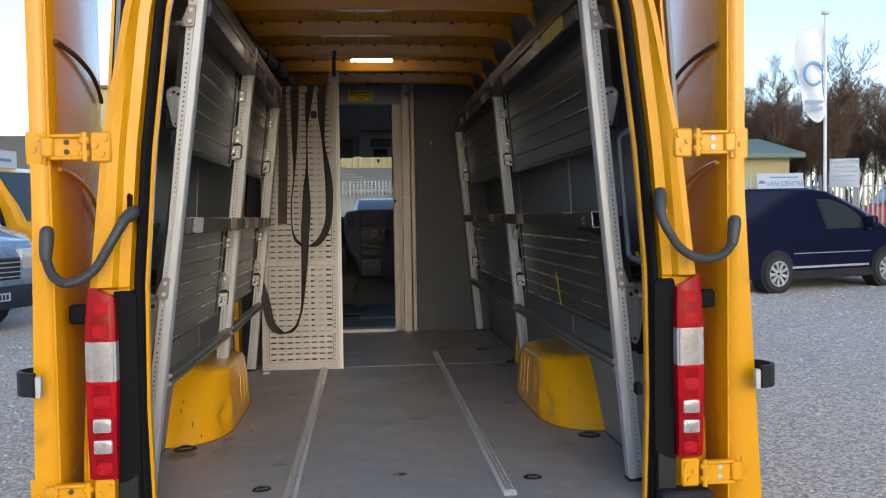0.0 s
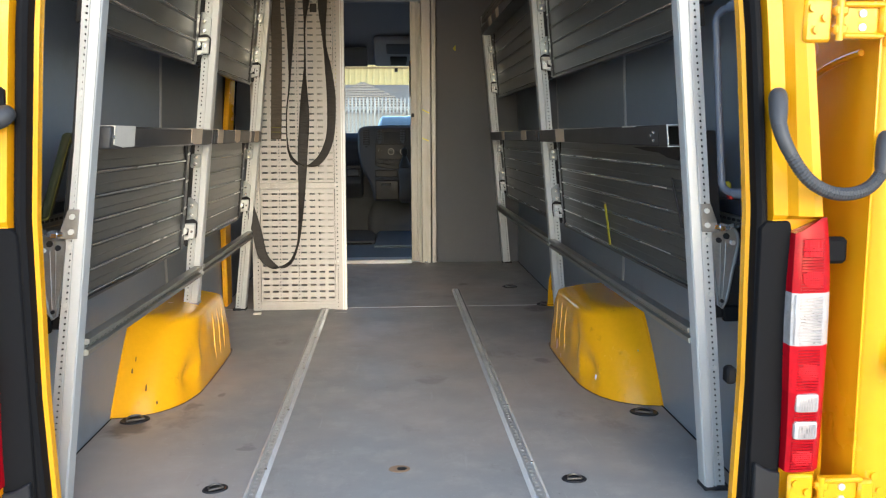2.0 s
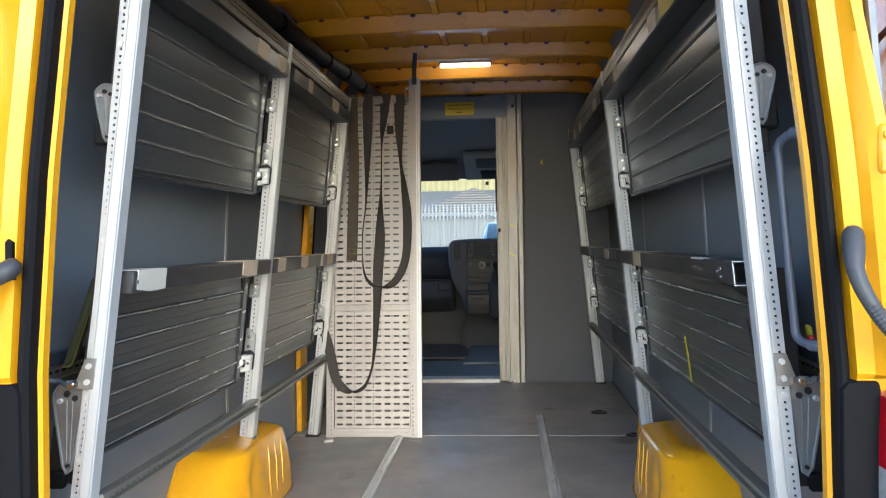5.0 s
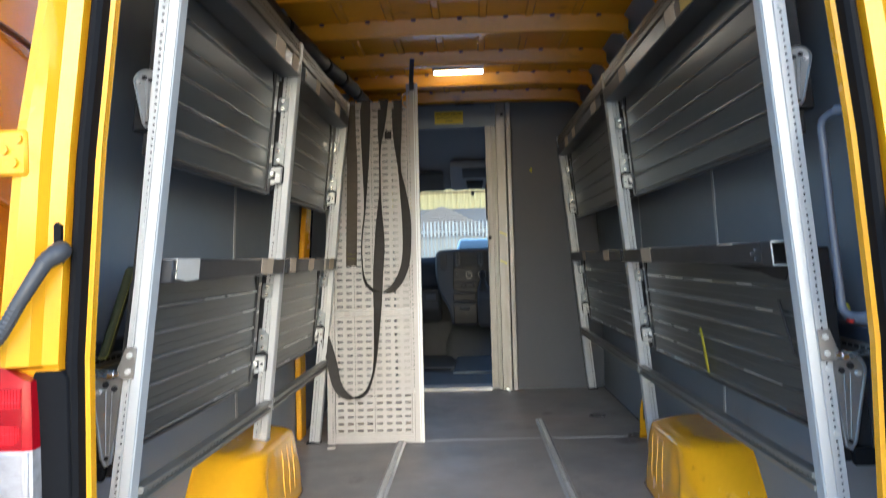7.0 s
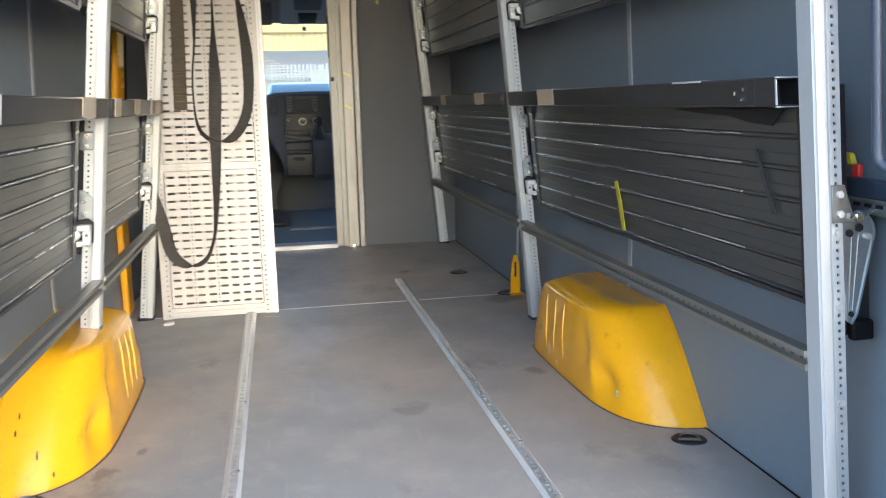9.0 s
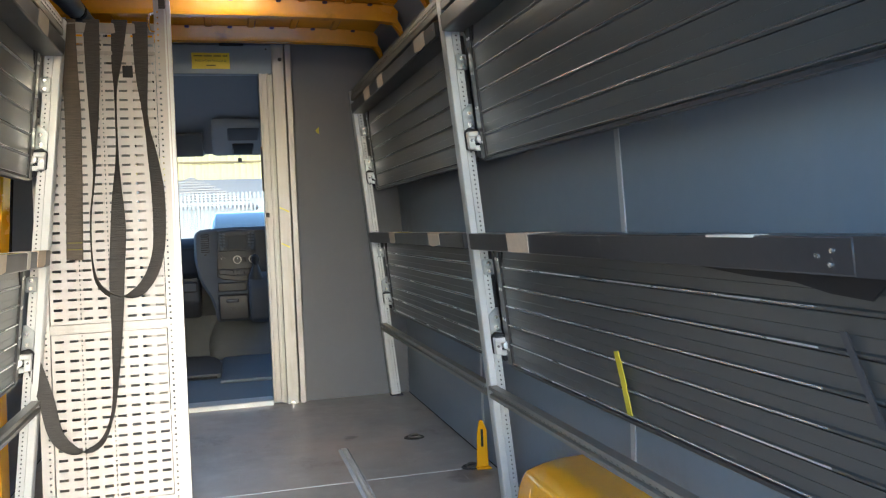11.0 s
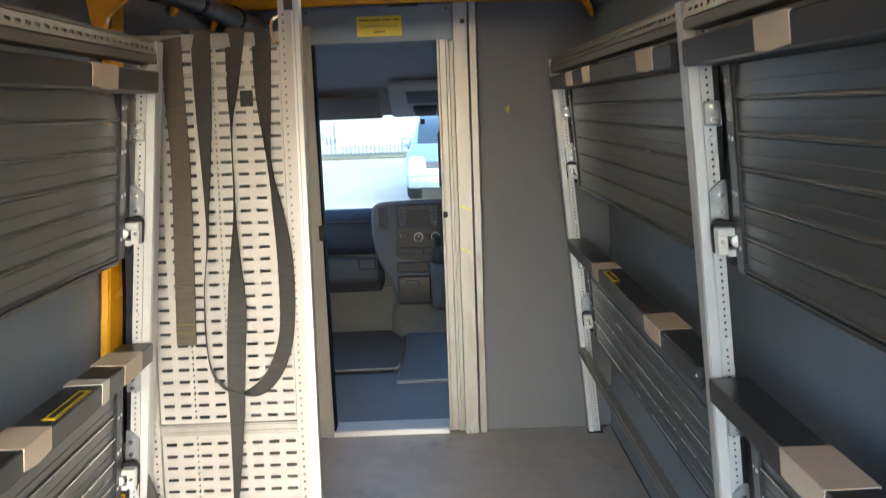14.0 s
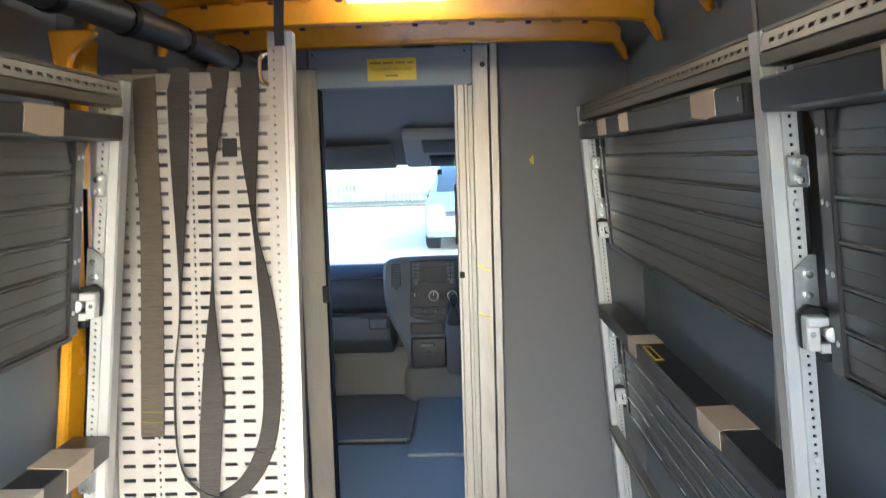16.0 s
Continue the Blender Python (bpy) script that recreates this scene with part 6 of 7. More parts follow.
def dashboard():
    d = thing("dashboard", (0, 5.8, 0.3), "dark blue-grey dashboard with radio, vents and centre console", "dashboard")
    part("passenger_pad", prism([(5.56, 0.655), (5.50, 0.70), (5.485, 0.80), (5.51, 0.90), (5.58, 0.945), (5.75, 0.93), (6.08, 0.80), (6.08, 0.60), (5.75, 0.60)], "x", -0.92, -0.272, 0.012), DASH, d)
    part("pad_seam", prism([(5.4845, 0.862), (5.493, 0.875), (5.503, 0.875), (5.495, 0.862)], "x", -0.91, -0.285), DASHDK, d)
    part("glovebox_gap", box(-0.90, -0.28, 5.53, 5.58, 0.635, 0.662), DASHDK, d)
    part("glovebox", prism([(5.60, 0.46), (5.53, 0.50), (5.515, 0.642), (6.10, 0.642), (6.10, 0.36), (5.80, 0.36)], "x", -0.92, -0.268, 0.014), DASHLT, d, "grey glovebox lid")
    gc = part("glove_catch", prism([(5.508, 0.572), (5.504, 0.632), (5.54, 0.632), (5.54, 0.572)], "x", -0.385, -0.285, 0.006), DASHLT, d)
    part("catch_gap", prism([(5.511, 0.566), (5.507, 0.638), (5.54, 0.638), (5.54, 0.566)], "x", -0.391, -0.279, 0.004), DASHDK, gc)
    # centre tower: pale bezel with the side vent, dark face with radio and climate controls
    left = [(-0.155, 0.36), (-0.162, 0.44), (-0.190, 0.53), (-0.232, 0.60), (-0.266, 0.68), (-0.286, 0.80), (-0.284, 0.955), (-0.262, 0.992), (-0.20, 1.004)]
    t = part("tower", moved(prism(left + [(0.0, 1.010), (0.30, 1.008), (0.30, 0.36)], "y", 5.372, 6.08, 0.016), lambda v: (v.x, v.y, v.z - 0.42 * max(0, v.y - 5.42) * max(0, v.z - 0.5) / 0.5)), DASHLT, d, "grey centre tower")
    part("tower_face", prism([(-0.142, 0.672), (-0.128, 0.985), (-0.05, 0.990), (0.285, 0.990), (0.285, 0.632), (-0.02, 0.640), (-0.10, 0.652)], "y", 5.360, 5.376, 0.005), DASHDK, t, "dark switch panel")
    v = part("side_vent", prism([(-0.240, 0.842), (-0.238, 0.968), (-0.186, 0.970), (-0.184, 0.842)], "y", 5.366, 5.376, 0.003), DASHDK, t)
    for k in range(8):
        z = 0.849 + k * 0.0152
        part("vent_slat", prism([(5.358, z), (5.368, z + 0.004), (5.368, z + 0.008), (5.358, z + 0.004)], "x", -0.236, -0.188), DASHLT, v)
    part("vent_wheel", box(-0.222, -0.202, 5.362, 5.374, 0.824, 0.832, 0.002), DASHDK, v)
    rd = part("radio", box(-0.122, 0.125, 5.352, 5.362, 0.846, 0.982, 0.004), RADIO, d, "charcoal radio unit")
    part("display", box(-0.064, 0.066, 5.349, 5.353, 0.860, 0.950, 0.002), SCREEN, rd)
    for k in range(5):
        for x in (-0.116, -0.094, 0.076, 0.098):
            part("button", box(x, x + 0.018, 5.3475, 5.354, 0.874 + k * 0.021, 0.888 + k * 0.021, 0.002), DASHLT, rd)
    for x in (-0.100, 0.100):
        part("tuning_knob", cyl((x, 5.345, 0.866), (0, 1, 0), 0.012, 0.018, 14), DASHLT, rd)
    for x, ring in ((-0.107, DASHDK), (-0.002, ALUFACE), (0.102, ALUFACE)):
        kn = part("climate_knob", cyl((x, 5.345, 0.786), (0, 1, 0), 0.0225, 0.034, 18), DASHDK, d)
        part("knob_ring", cyl((x, 5.352, 0.786), (0, 1, 0), 0.028, 0.016, 22), ring, kn, "bright knob ring" if ring is ALUFACE else "black knob ring")
        part("knob_mark", box(x - 0.0015, x + 0.0015, 5.3265, 5.329, 0.790, 0.803), SIGNW, kn)
    for x in (0.034, 0.060):
        part("climate_button", box(x - 0.010, x + 0.010, 5.350, 5.362, 0.772, 0.800, 0.003), RADIO, d)
    part("switch_row", prism([(-0.128, 0.690), (-0.124, 0.724), (0.26, 0.724), (0.26, 0.668), (0.0, 0.670)], "y", 5.352, 5.362, 0.004), RADIO, d)
    for k in range(5):
        part("switch", box(-0.07 + k * 0.055, -0.03 + k * 0.055, 5.347, 5.355, 0.682, 0.714, 0.003), DASHDK, d)
    part("storage_slot", box(-0.140, 0.052, 5.364, 5.376, 0.570, 0.630, 0.006), DASHDK, d, "dark open storage slot")
    part("slot_lip", box(-0.146, 0.058, 5.358, 5.374, 0.556, 0.570, 0.004), DASHLT, d)
    part("lower_console", prism([(5.362, 0.37), (5.356, 0.46), (5.362, 0.545), (5.40, 0.545), (5.40, 0.37)], "x", -0.140, 0.062, 0.010), DASHDK, d)
    part("ashtray", box(-0.088, -0.004, 5.350, 5.372, 0.492, 0.516, 0.006), DASHLT, d)
    part("socket", cyl((-0.040, 5.350, 0.441), (0, 1, 0), 0.020, 0.016, 16), DASHDK, d)
    part("socket_ring", cyl((-0.040, 5.352, 0.441), (0, 1, 0), 0.026, 0.010, 16), RADIO, d)
    gs = part("gear_console", prism([(5.16, 0.38), (5.14, 0.60), (5.20, 0.675), (5.38, 0.70), (5.38, 0.34)], "x", 0.066, 0.30, 0.02), DASHLT, d)
    part("gear_boot", tube([(0.112, 5.20, 0.665), (0.112, 5.185, 0.715), (0.112, 5.175, 0.755)], [0.046, 0.032, 0.016], 14), DASHDK, gs)
    part("gear_knob", tube([(0.112, 5.175, 0.75), (0.112, 5.17, 0.775), (0.112, 5.165, 0.81), (0.112, 5.165, 0.825)], [0.014, 0.026, 0.024, 0.008], 14), DASHDK, gs)


dashboard()


def cab_floor_things():
    m1 = thing("rubber_floor_mat", (-0.5, 5.3, 0.02), "grey rubber floor mat in the footwell", "floor mat")
    part("mat_sheet", prism([(-0.90, 5.09), (-0.17, 5.10), (-0.142, 5.13), (-0.140, 5.55), (-0.17, 5.82), (-0.24, 5.96), (-0.90, 5.96)], "z", 0.02, 0.05, 0.006), SEATM, m1)
    part("mat_edge", tube([(-0.90, 5.088, 0.03), (-0.5, 5.091, 0.032), (-0.17, 5.098, 0.03)], 0.008, 6), DASHDK, m1)
    t = thing("tunnel_cover", (0, 5.5, 0.02), "moulded grey carpet over the transmission tunnel", "carpet")
    rings = []
    for k in range(10):
        q = k / 9
        y = 5.90 + 0.20 * q
        h = 0.34 * math.sin(q * math.pi / 2) ** 0.9
        rings.append([(-0.20 - 0.08 * q, y, 0.02), (-0.18 - 0.07 * q, y, 0.025 + h * 0.5), (-0.13 - 0.05 * q, y, 0.025 + h * 0.88), (-0.04, y, 0.03 + h), (0.40, y, 0.03 + h), (0.44, y, 0.02)])
    part("tunnel_carpet", loft(rings), SEATM, t)
    part("toe_board", prism([(5.96, 0.02), (6.02, 0.10), (6.06, 0.34), (6.08, 0.34), (6.08, 0.02)], "x", -0.92, 0.9), SEATM, t, "grey carpeted toe board")
    cs = thing("step_mat", (0.1, 5.0, 0.02), "blue-grey rubber step mat beside the driver's seat", "floor mat")
    part("step", prism([(-0.150, 4.89), (0.36, 4.88), (0.36, 5.90), (-0.10, 5.90), (-0.135, 5.86), (-0.128, 5.30)], "z", 0.02, 0.042, 0.006), CABFLOOR, cs)
    st = thing("passenger_seat", (-0.72, 4.9, 0.02), "grey cloth passenger seat in the cab", "seat")
    part("seat_box", box(-0.92, -0.56, 4.60, 5.02, 0.02, 0.26, 0.02), DASHLT, st)
    part("cushion", moved(box(-0.93, -0.54, 4.56, 5.06, 0.26, 0.42, 0.05, 3), lambda v: (v.x, v.y, v.z + 0.05 * (v.y - 5.0))), SEATM, st)
    part("back", moved(box(-0.93, -0.54, 4.40, 4.55, 0.36, 1.05, 0.05, 3), lambda v: (v.x, v.y - 0.1 * (v.z - 0.3), v.z)), SEATM, st)
    bt = thing("seat_belt_buckle", (-0.49, 4.72, 0.02), "blue and red seat belt buckle beside the seat", "buckle")
    part("buckle_stalk", box(-0.515, -0.495, 4.70, 4.73, 0.02, 0.43, 0.005), DASHDK, bt)
    part("buckle_body", box(-0.525, -0.480, 4.69, 4.74, 0.43, 0.53, 0.006), BLUEPLAST, bt)
    part("buckle_button", box(-0.50, -0.478, 4.685, 4.72, 0.41, 0.43, 0.003), REDPAINT, bt)
    part("seat_lever", box(-0.53, -0.47, 4.62, 4.72, 0.20, 0.28, 0.012), DASHDK, bt)


cab_floor_things()


# ---------------- yard, vehicles, fence, trees, buildings ----------------
def wheel(car, cx, cy, cz, r, w, ax):
    """One wheel: tyre with its rim and spokes; ax is the axle's direction."""
    a = Vector(ax).normalized()
    c = Vector((cx, cy, cz))
    prof = [(-w / 2, r * 0.70), (-w / 2, r * 0.93), (-w * 0.38, r), (w * 0.38, r), (w / 2, r * 0.93), (w / 2, r * 0.70)]
    u = a.orthogonal().normalized()
    v = a.cross(u)
    rings = [[c + a * o + rr * (math.cos(t) * u + math.sin(t) * v) for t in (2 * math.pi * i / 28 for i in range(28))] for o, rr in prof]
    t = part("wheel", loft(rings, cap=False), TYRE, car, "black tyre")
    disc = tube([c - a * w * 0.3, c + a * w * 0.30], r * 0.69, 24)
    part("hub_disc", disc, DASHDK, t)
    for k in range(9):
        ang = 2 * math.pi * k / 9
        d = math.cos(ang) * u + math.sin(ang) * v
        e = a.cross(d)
        p0, p1 = c + a * w * 0.42 + d * r * 0.10, c + a * w * 0.44 + d * r * 0.66
        part("spoke", loft([[p0 - e * 0.018, p0 + e * 0.018, p0 + e * 0.018 - a * 0.03, p0 - e * 0.018 - a * 0.03], [p1 - e * 0.034, p1 + e * 0.034, p1 + e * 0.034 - a * 0.03, p1 - e * 0.034 - a * 0.03]]), RIM, t)
    ringo = [[c + a * o + rr * (math.cos(q) * u + math.sin(q) * v) for q in (2 * math.pi * i / 28 for i in range(28))] for o, rr in ((w * 0.3, r * 0.70), (w * 0.46, r * 0.70), (w * 0.46, r * 0.62), (w * 0.3, r * 0.62))]
    part("rim", loft(ringo, cap=False), RIM, t)


def vehicle(name, label, at, heading, L, W, H, paint, side, hood, plate=None, sign=False, wr=0.32, wb=None, glasses=True, category="van"):
    """A parked vehicle. side: outline of its flank as (along, height) from the tail to the nose; hood: height where the body's shoulder lies."""
    g = ground_z(at[0], at[1])
    m = pose(at[0], at[1], g, 0, 0, heading)
    car = thing(name, (0, 0, 0), label, category)
    rings = []
    for f, inset in ((-1, 0.06), (-0.94, 0.0), (0.94, 0.0), (1, 0.06)):
        rings.append([(f * W / 2 * (1 - 0.16 * max(0, (h - hood) / (H - hood))), l + (inset if l < 0 else -inset), h - (inset * 0.6 if h > hood else 0)) for l, h in side])
    # heading 0: nose towards +y
    part("body", moved(loft(rings), lambda v: m @ Vector(v)), paint, car, smooth=35)
    return car, m


def caddy(at, heading, paint, label, sign=True):
    side = [(-2.2, 0.35), (-2.24, 0.55), (-2.22, 1.0), (-2.14, 1.55), (-2.05, 1.76), (-1.85, 1.82), (-0.45, 1.84), (-0.10, 1.80), (0.35, 1.66), (0.75, 1.48), (1.15, 1.27), (1.42, 1.13), (1.95, 1.0), (2.16, 0.85), (2.22, 0.6), (2.2, 0.32), (1.75, 0.22), (-1.8, 0.22)]
    car, m = vehicle("parked_car", label, at, heading, 4.4, 1.79, 1.82, paint, side, 1.0)
    W = 1.79 / 2
    f = lambda v: m @ Vector(v)
    for s in (-1, 1):
        # side glass, mirror, wheel arch liner, handle, sill strip
        part("side_window", moved(prism([(-0.10, 1.12), (-0.26, 1.60), (0.02, 1.59), (0.36, 1.48), (0.62, 1.33), (0.82, 1.14)], "x", 0, 0.012), lambda v: f((s * (W * (1 - 0.16 * max(0, (v.z - 1.0) / 0.82)) - 0.004 + v.x), v.y, v.z))), CARGLASS, car, "dark front door window")
        part("window_rubber", moved(prism([(-0.15, 1.09), (-0.32, 1.635), (0.04, 1.625), (0.40, 1.51), (0.67, 1.36), (0.90, 1.10)], "x", -0.01, 0.006), lambda v: f((s * (W * (1 - 0.16 * max(0, (v.z - 1.0) / 0.82)) - 0.004 + v.x), v.y, v.z))), PLASTIC, car)
        mi = part("mirror", moved(box(W - 0.03, W + 0.20, 0.78, 0.94, 1.10, 1.32, 0.05, 2), lambda v: f((s * v.x, v.y, v.z))), paint, car)
        part("mirror_foot", moved(box(W - 0.05, W + 0.06, 0.81, 0.91, 1.06, 1.12, 0.01), lambda v: f((s * v.x, v.y, v.z))), PLASTIC, mi)
        part("trim_strip", moved(box(W - 0.01, W + 0.012, -1.0, 0.9, 0.40, 0.44, 0.004), lambda v: f((s * v.x, v.y, v.z))), RIM, car, "bright sill strip")
        part("rubbing_strip", moved(box(W - 0.01, W + 0.010, -0.95, 0.95, 0.66, 0.675, 0.003), lambda v: f((s * v.x, v.y, v.z))), RIM, car, "thin bright rubbing strip")
        part("sill", moved(box(W - 0.06, W + 0.006, -1.0, 0.98, 0.20, 0.36, 0.01), lambda v: f((s * v.x, v.y, v.z))), PLASTIC, car)
        part("crease", moved(box(W - 0.006, W + 0.004, -2.0, 1.8, 0.90, 0.915, 0.002), lambda v: f((s * v.x, v.y, v.z))), paint, car)
        for yy in (-1.34, 1.36):
            wx = m @ Vector((s * (W - 0.055), yy, 0.325))
            ax = (m.to_3x3() @ Vector((s, 0, 0)))
            part("arch_liner", tube([m @ Vector((s * (W - 0.25), yy, 0.35)), m @ Vector((s * (W + 0.004), yy, 0.35))], 0.39, 24), PLASTIC, car)
            wheel(car, wx.x, wx.y, wx.z, 0.325, 0.20, ax)
        part("door_gap", moved(box(W - 0.003, W + 0.003, -0.19, -0.182, 0.38, 1.10), lambda v: f((s * (v.x - W * 0.16 * max(0, (v.z - 1.0) / 0.82)), v.y, v.z))), RUBBER, car)
        part("tail_light", moved(box(W - 0.10, W - 0.02, -2.22, -2.05, 0.85, 1.25, 0.02), lambda v: f((s * v.x, v.y, v.z))), REDLENS, car)
    part("windscreen", moved(prism([(0.0, 1.782), (0.35, 1.670), (0.75, 1.490), (1.15, 1.280), (1.30, 1.20), (1.30, 1.17), (1.15, 1.25), (0.75, 1.46), (0.35, 1.64), (0.0, 1.76)], "x", -0.70, 0.70), lambda v: f(v)), CARGLASS, car)
    for q in (-1, 1):
        part("headlamp", moved(box(0.50, 0.84, 1.98, 2.19, 0.72, 0.96, 0.05, 2), lambda v: f((q * v.x, v.y, v.z))), CLEARLENS, car)
    gr = part("grille", moved(box(-0.46, 0.46, 2.10, 2.225, 0.70, 0.84, 0.02), f), PLASTIC, car)
    for k in range(3):
        part("grille_bar", moved(box(-0.45, 0.45, 2.215, 2.235, 0.725 + k * 0.04, 0.735 + k * 0.04, 0.003), f), CHROME, gr)
    part("bumper", moved(box(-0.86, 0.86, 2.0, 2.26, 0.28, 0.56, 0.06, 2), f), paint, car)
    pl = part("plate", moved(box(-0.26, 0.26, 2.258, 2.268, 0.40, 0.51, 0.003), f), SIGNW, car, "white number plate")
    part("plate_bars", moved(merge(*[box(-0.22 + k * 0.064, -0.18 + k * 0.064, 2.268, 2.271, 0.42, 0.49) for k in range(7)]), f), INK, pl)
    if not sign:
        return
    sg = thing("sales_sign", (0, 0, 0), "white sales board with blue lettering on the car's roof", "sign")
    ms = m @ pose(0.0, -0.35, 1.845, 0, 0, 72)
    part("board", moved(prism([(0.0, 0.0), (0.012, 0.0), (0.06, 0.30), (0.048, 0.30)], "x", -0.46, 0.46), lambda v: ms @ Vector(v)), SIGNW, sg)
    cu = bpy.data.curves.new("words", "FONT")
    cu.body, cu.size, cu.extrude, cu.align_x = "VAN CENTRE", 0.125, 0.001, "CENTER"
    tx = new("words", cu)
    tx.data.materials.append(SIGNB)
    tx.parent = sg
    tx.matrix_local = ms @ pose(0.08, 0.002, 0.06, 81, 0, 0)
    part("print_bar", moved(box(-0.20, 0.36, 0.030, 0.036, 0.215, 0.235), lambda v: ms @ Vector(v)), SIGNB, sg)
    part("logo_patch", moved(moved(cyl((0, 0, 0), (0, 1, 0), 0.06, 0.006, 16), lambda v: (v.x - 0.37, v.y + 0.020, v.z * 0.8 + 0.12)), lambda v: ms @ Vector(v)), SIGNB, sg)


caddy((8.12, 12.63), -72, NAVY, "navy blue small van with silver wheels parked on gravel")
caddy((0.46, 20.2), 177, BLUECAR, "pale blue small van parked nose-on before the fence", False)


def big_van(name, label, at, heading, paint, sign=False):
    side = [(-2.9, 0.45), (-2.95, 0.9), (-2.92, 2.1), (-2.8, 2.42), (1.2, 2.46), (1.55, 2.36), (2.05, 1.72), (2.25, 1.38), (2.75, 1.22), (2.93, 1.0), (2.98, 0.6), (2.92, 0.30), (-2.5, 0.30)]
    car, m = vehicle(name, label, at, heading, 5.9, 2.0, 2.45, paint, side, 1.3)
    f = lambda v: m @ Vector(v)
    W = 1.0
    part("windscreen", moved(prism([(1.60, 2.34), (1.625, 2.345), (2.25, 1.43), (2.22, 1.42)], "x", -0.80, 0.80), f), CARGLASS, car, "dark windscreen")
    part("grille", moved(box(-0.52, 0.52, 2.93, 3.0, 0.70, 1.0, 0.02), f), PLASTIC, car)
    for k in range(4):
        part("grille_bar", moved(box(-0.50, 0.50, 2.985, 3.012, 0.73 + k * 0.065, 0.75 + k * 0.065, 0.004), f), CHROME, car)
    part("bumper", moved(box(-0.97, 0.97, 2.70, 3.03, 0.30, 0.62, 0.06, 2), f), DASH, car)
    part("plate", moved(box(-0.26, 0.26, 3.03, 3.045, 0.42, 0.53, 0.003), f), SIGNW, car, "white number plate")
    for k in range(7):
        part("plate_bar", moved(box(-0.22 + k * 0.064, -0.18 + k * 0.064, 3.045, 3.049, 0.44, 0.51), f), INK, car)
    for s in (-1, 1):
        part("headlamp", moved(box(0.58, 0.96, 2.72, 2.97, 0.82, 1.12, 0.05, 2), lambda v: f((s * v.x, v.y, v.z))), CLEARLENS, car)
        part("fog_lamp", moved(box(0.66, 0.80, 2.98, 3.04, 0.44, 0.54, 0.02), lambda v: f((s * v.x, v.y, v.z))), CLEARLENS, car)
        part("side_window", moved(prism([(0.75, 1.35), (0.78, 1.98), (1.35, 2.0), (1.75, 1.75), (1.95, 1.35)], "x", 0, 0.012), lambda v: f((s * (W * (1 - 0.16 * max(0, (v.z - 1.3) / 1.15)) - 0.002 + v.x), v.y, v.z))), CARGLASS, car)
        mi = part("mirror", moved(box(1.0, 1.22, 1.72, 1.86, 1.35, 1.72, 0.05, 2), lambda v: f((s * v.x, v.y, v.z))), PLASTIC, car)
        for yy in (-1.7, 1.95):
            wx = m @ Vector((s * (W - 0.08), yy, 0.35))
            part("arch_liner", tube([m @ Vector((s * (W - 0.3), yy, 0.38)), m @ Vector((s * (W + 0.004), yy, 0.38))], 0.43, 22), PLASTIC, car)
            wheel(car, wx.x, wx.y, wx.z, 0.35, 0.24, m.to_3x3() @ Vector((s, 0, 0)))
    if sign:
        sg = thing("sales_sign", (0, 0, 0), "white sales board on a parked van's roof", "sign")
        part("board", moved(box(-0.45, 0.45, 0.9, 0.93, 2.46, 2.82, 0.004), f), SIGNW, sg)
        part("print_bar", moved(box(-0.30, 0.30, 0.931, 0.935, 2.60, 2.66), f), SIGNB, sg)


big_van("parked_van", "red van standing behind the palisade fence", (22.0, 27.5), 75, REDPAINT)
big_van("parked_van", "blue-grey van parked beside others with a chrome grille", (-7.85, 9.95), 250, GREYCAR)
big_van("parked_van", "yellow van parked with a white sales board on its roof", (-8.0, 14.6), 250, YELLOW, True)
big_van("parked_van", "white van with black bumper parked beside the others", (-8.95, 12.72), 250, WHITECAR)


def palisade(x0, y0, x1, y1, h, name_label):
    """A palisade fence; each pale is a part, up to three hundred."""
    a, b = Vector((x0, y0, 0)), Vector((x1, y1, 0))
    d = (b - a).normalized()
    nrm = Vector((-d.y, d.x, 0))
    L = (b - a).length
    fence = thing("palisade_fence", (x0, y0, ground_z(x0, y0)), name_label, "fence")
    n = min(290, int(L / 0.155))
    bm = prism([(-0.035, 0.05), (0.035, 0.05), (0.035, h - 0.12), (0.018, h), (0.006, h - 0.06), (-0.006, h - 0.06), (-0.018, h), (-0.035, h - 0.12)], "y", -0.006, 0.006)
    me = mesh_of("pale", bm, PALISADE, 0)
    rot = math.degrees(math.atan2(d.y, d.x))
    for i in range(n):
        p = a + d * (i + 0.5) * L / n
        ob = new("pale", me)
        ob.parent = fence
        ob.matrix_local = Matrix.Translation(fence.location).inverted() @ pose(p.x, p.y, ground_z(p.x, p.y), 0, 0, rot)
    for z in (0.45, h - 0.45):
        part("fence_rail", loft([[q + nrm * o + Vector((0, 0, ground_z(q.x, q.y) + z + zz)) for o, zz in ((0.01, -0.03), (0.05, -0.03), (0.05, 0.03), (0.01, 0.03))] for q in (a, b)]), PALISADE, fence)
    for i in range(int(L / 2.75) + 1):
        p = a + d * min(L, i * 2.75)
        part("fence_post", moved(box(-0.05, 0.05, 0.03, 0.12, 0, h - 0.1), lambda v: Vector((p.x, p.y, ground_z(p.x, p.y))) + d * v.x + nrm * v.y + Vector((0, 0, v.z))), PALISADE, fence)


palisade(-12, 33.5, 12, 33.0, 2.7, "tall galvanised palisade fence along the yard")
palisade(13.0, 25.5, 32, 21.0, 2.5, "grey galvanised palisade fence behind the parked car")


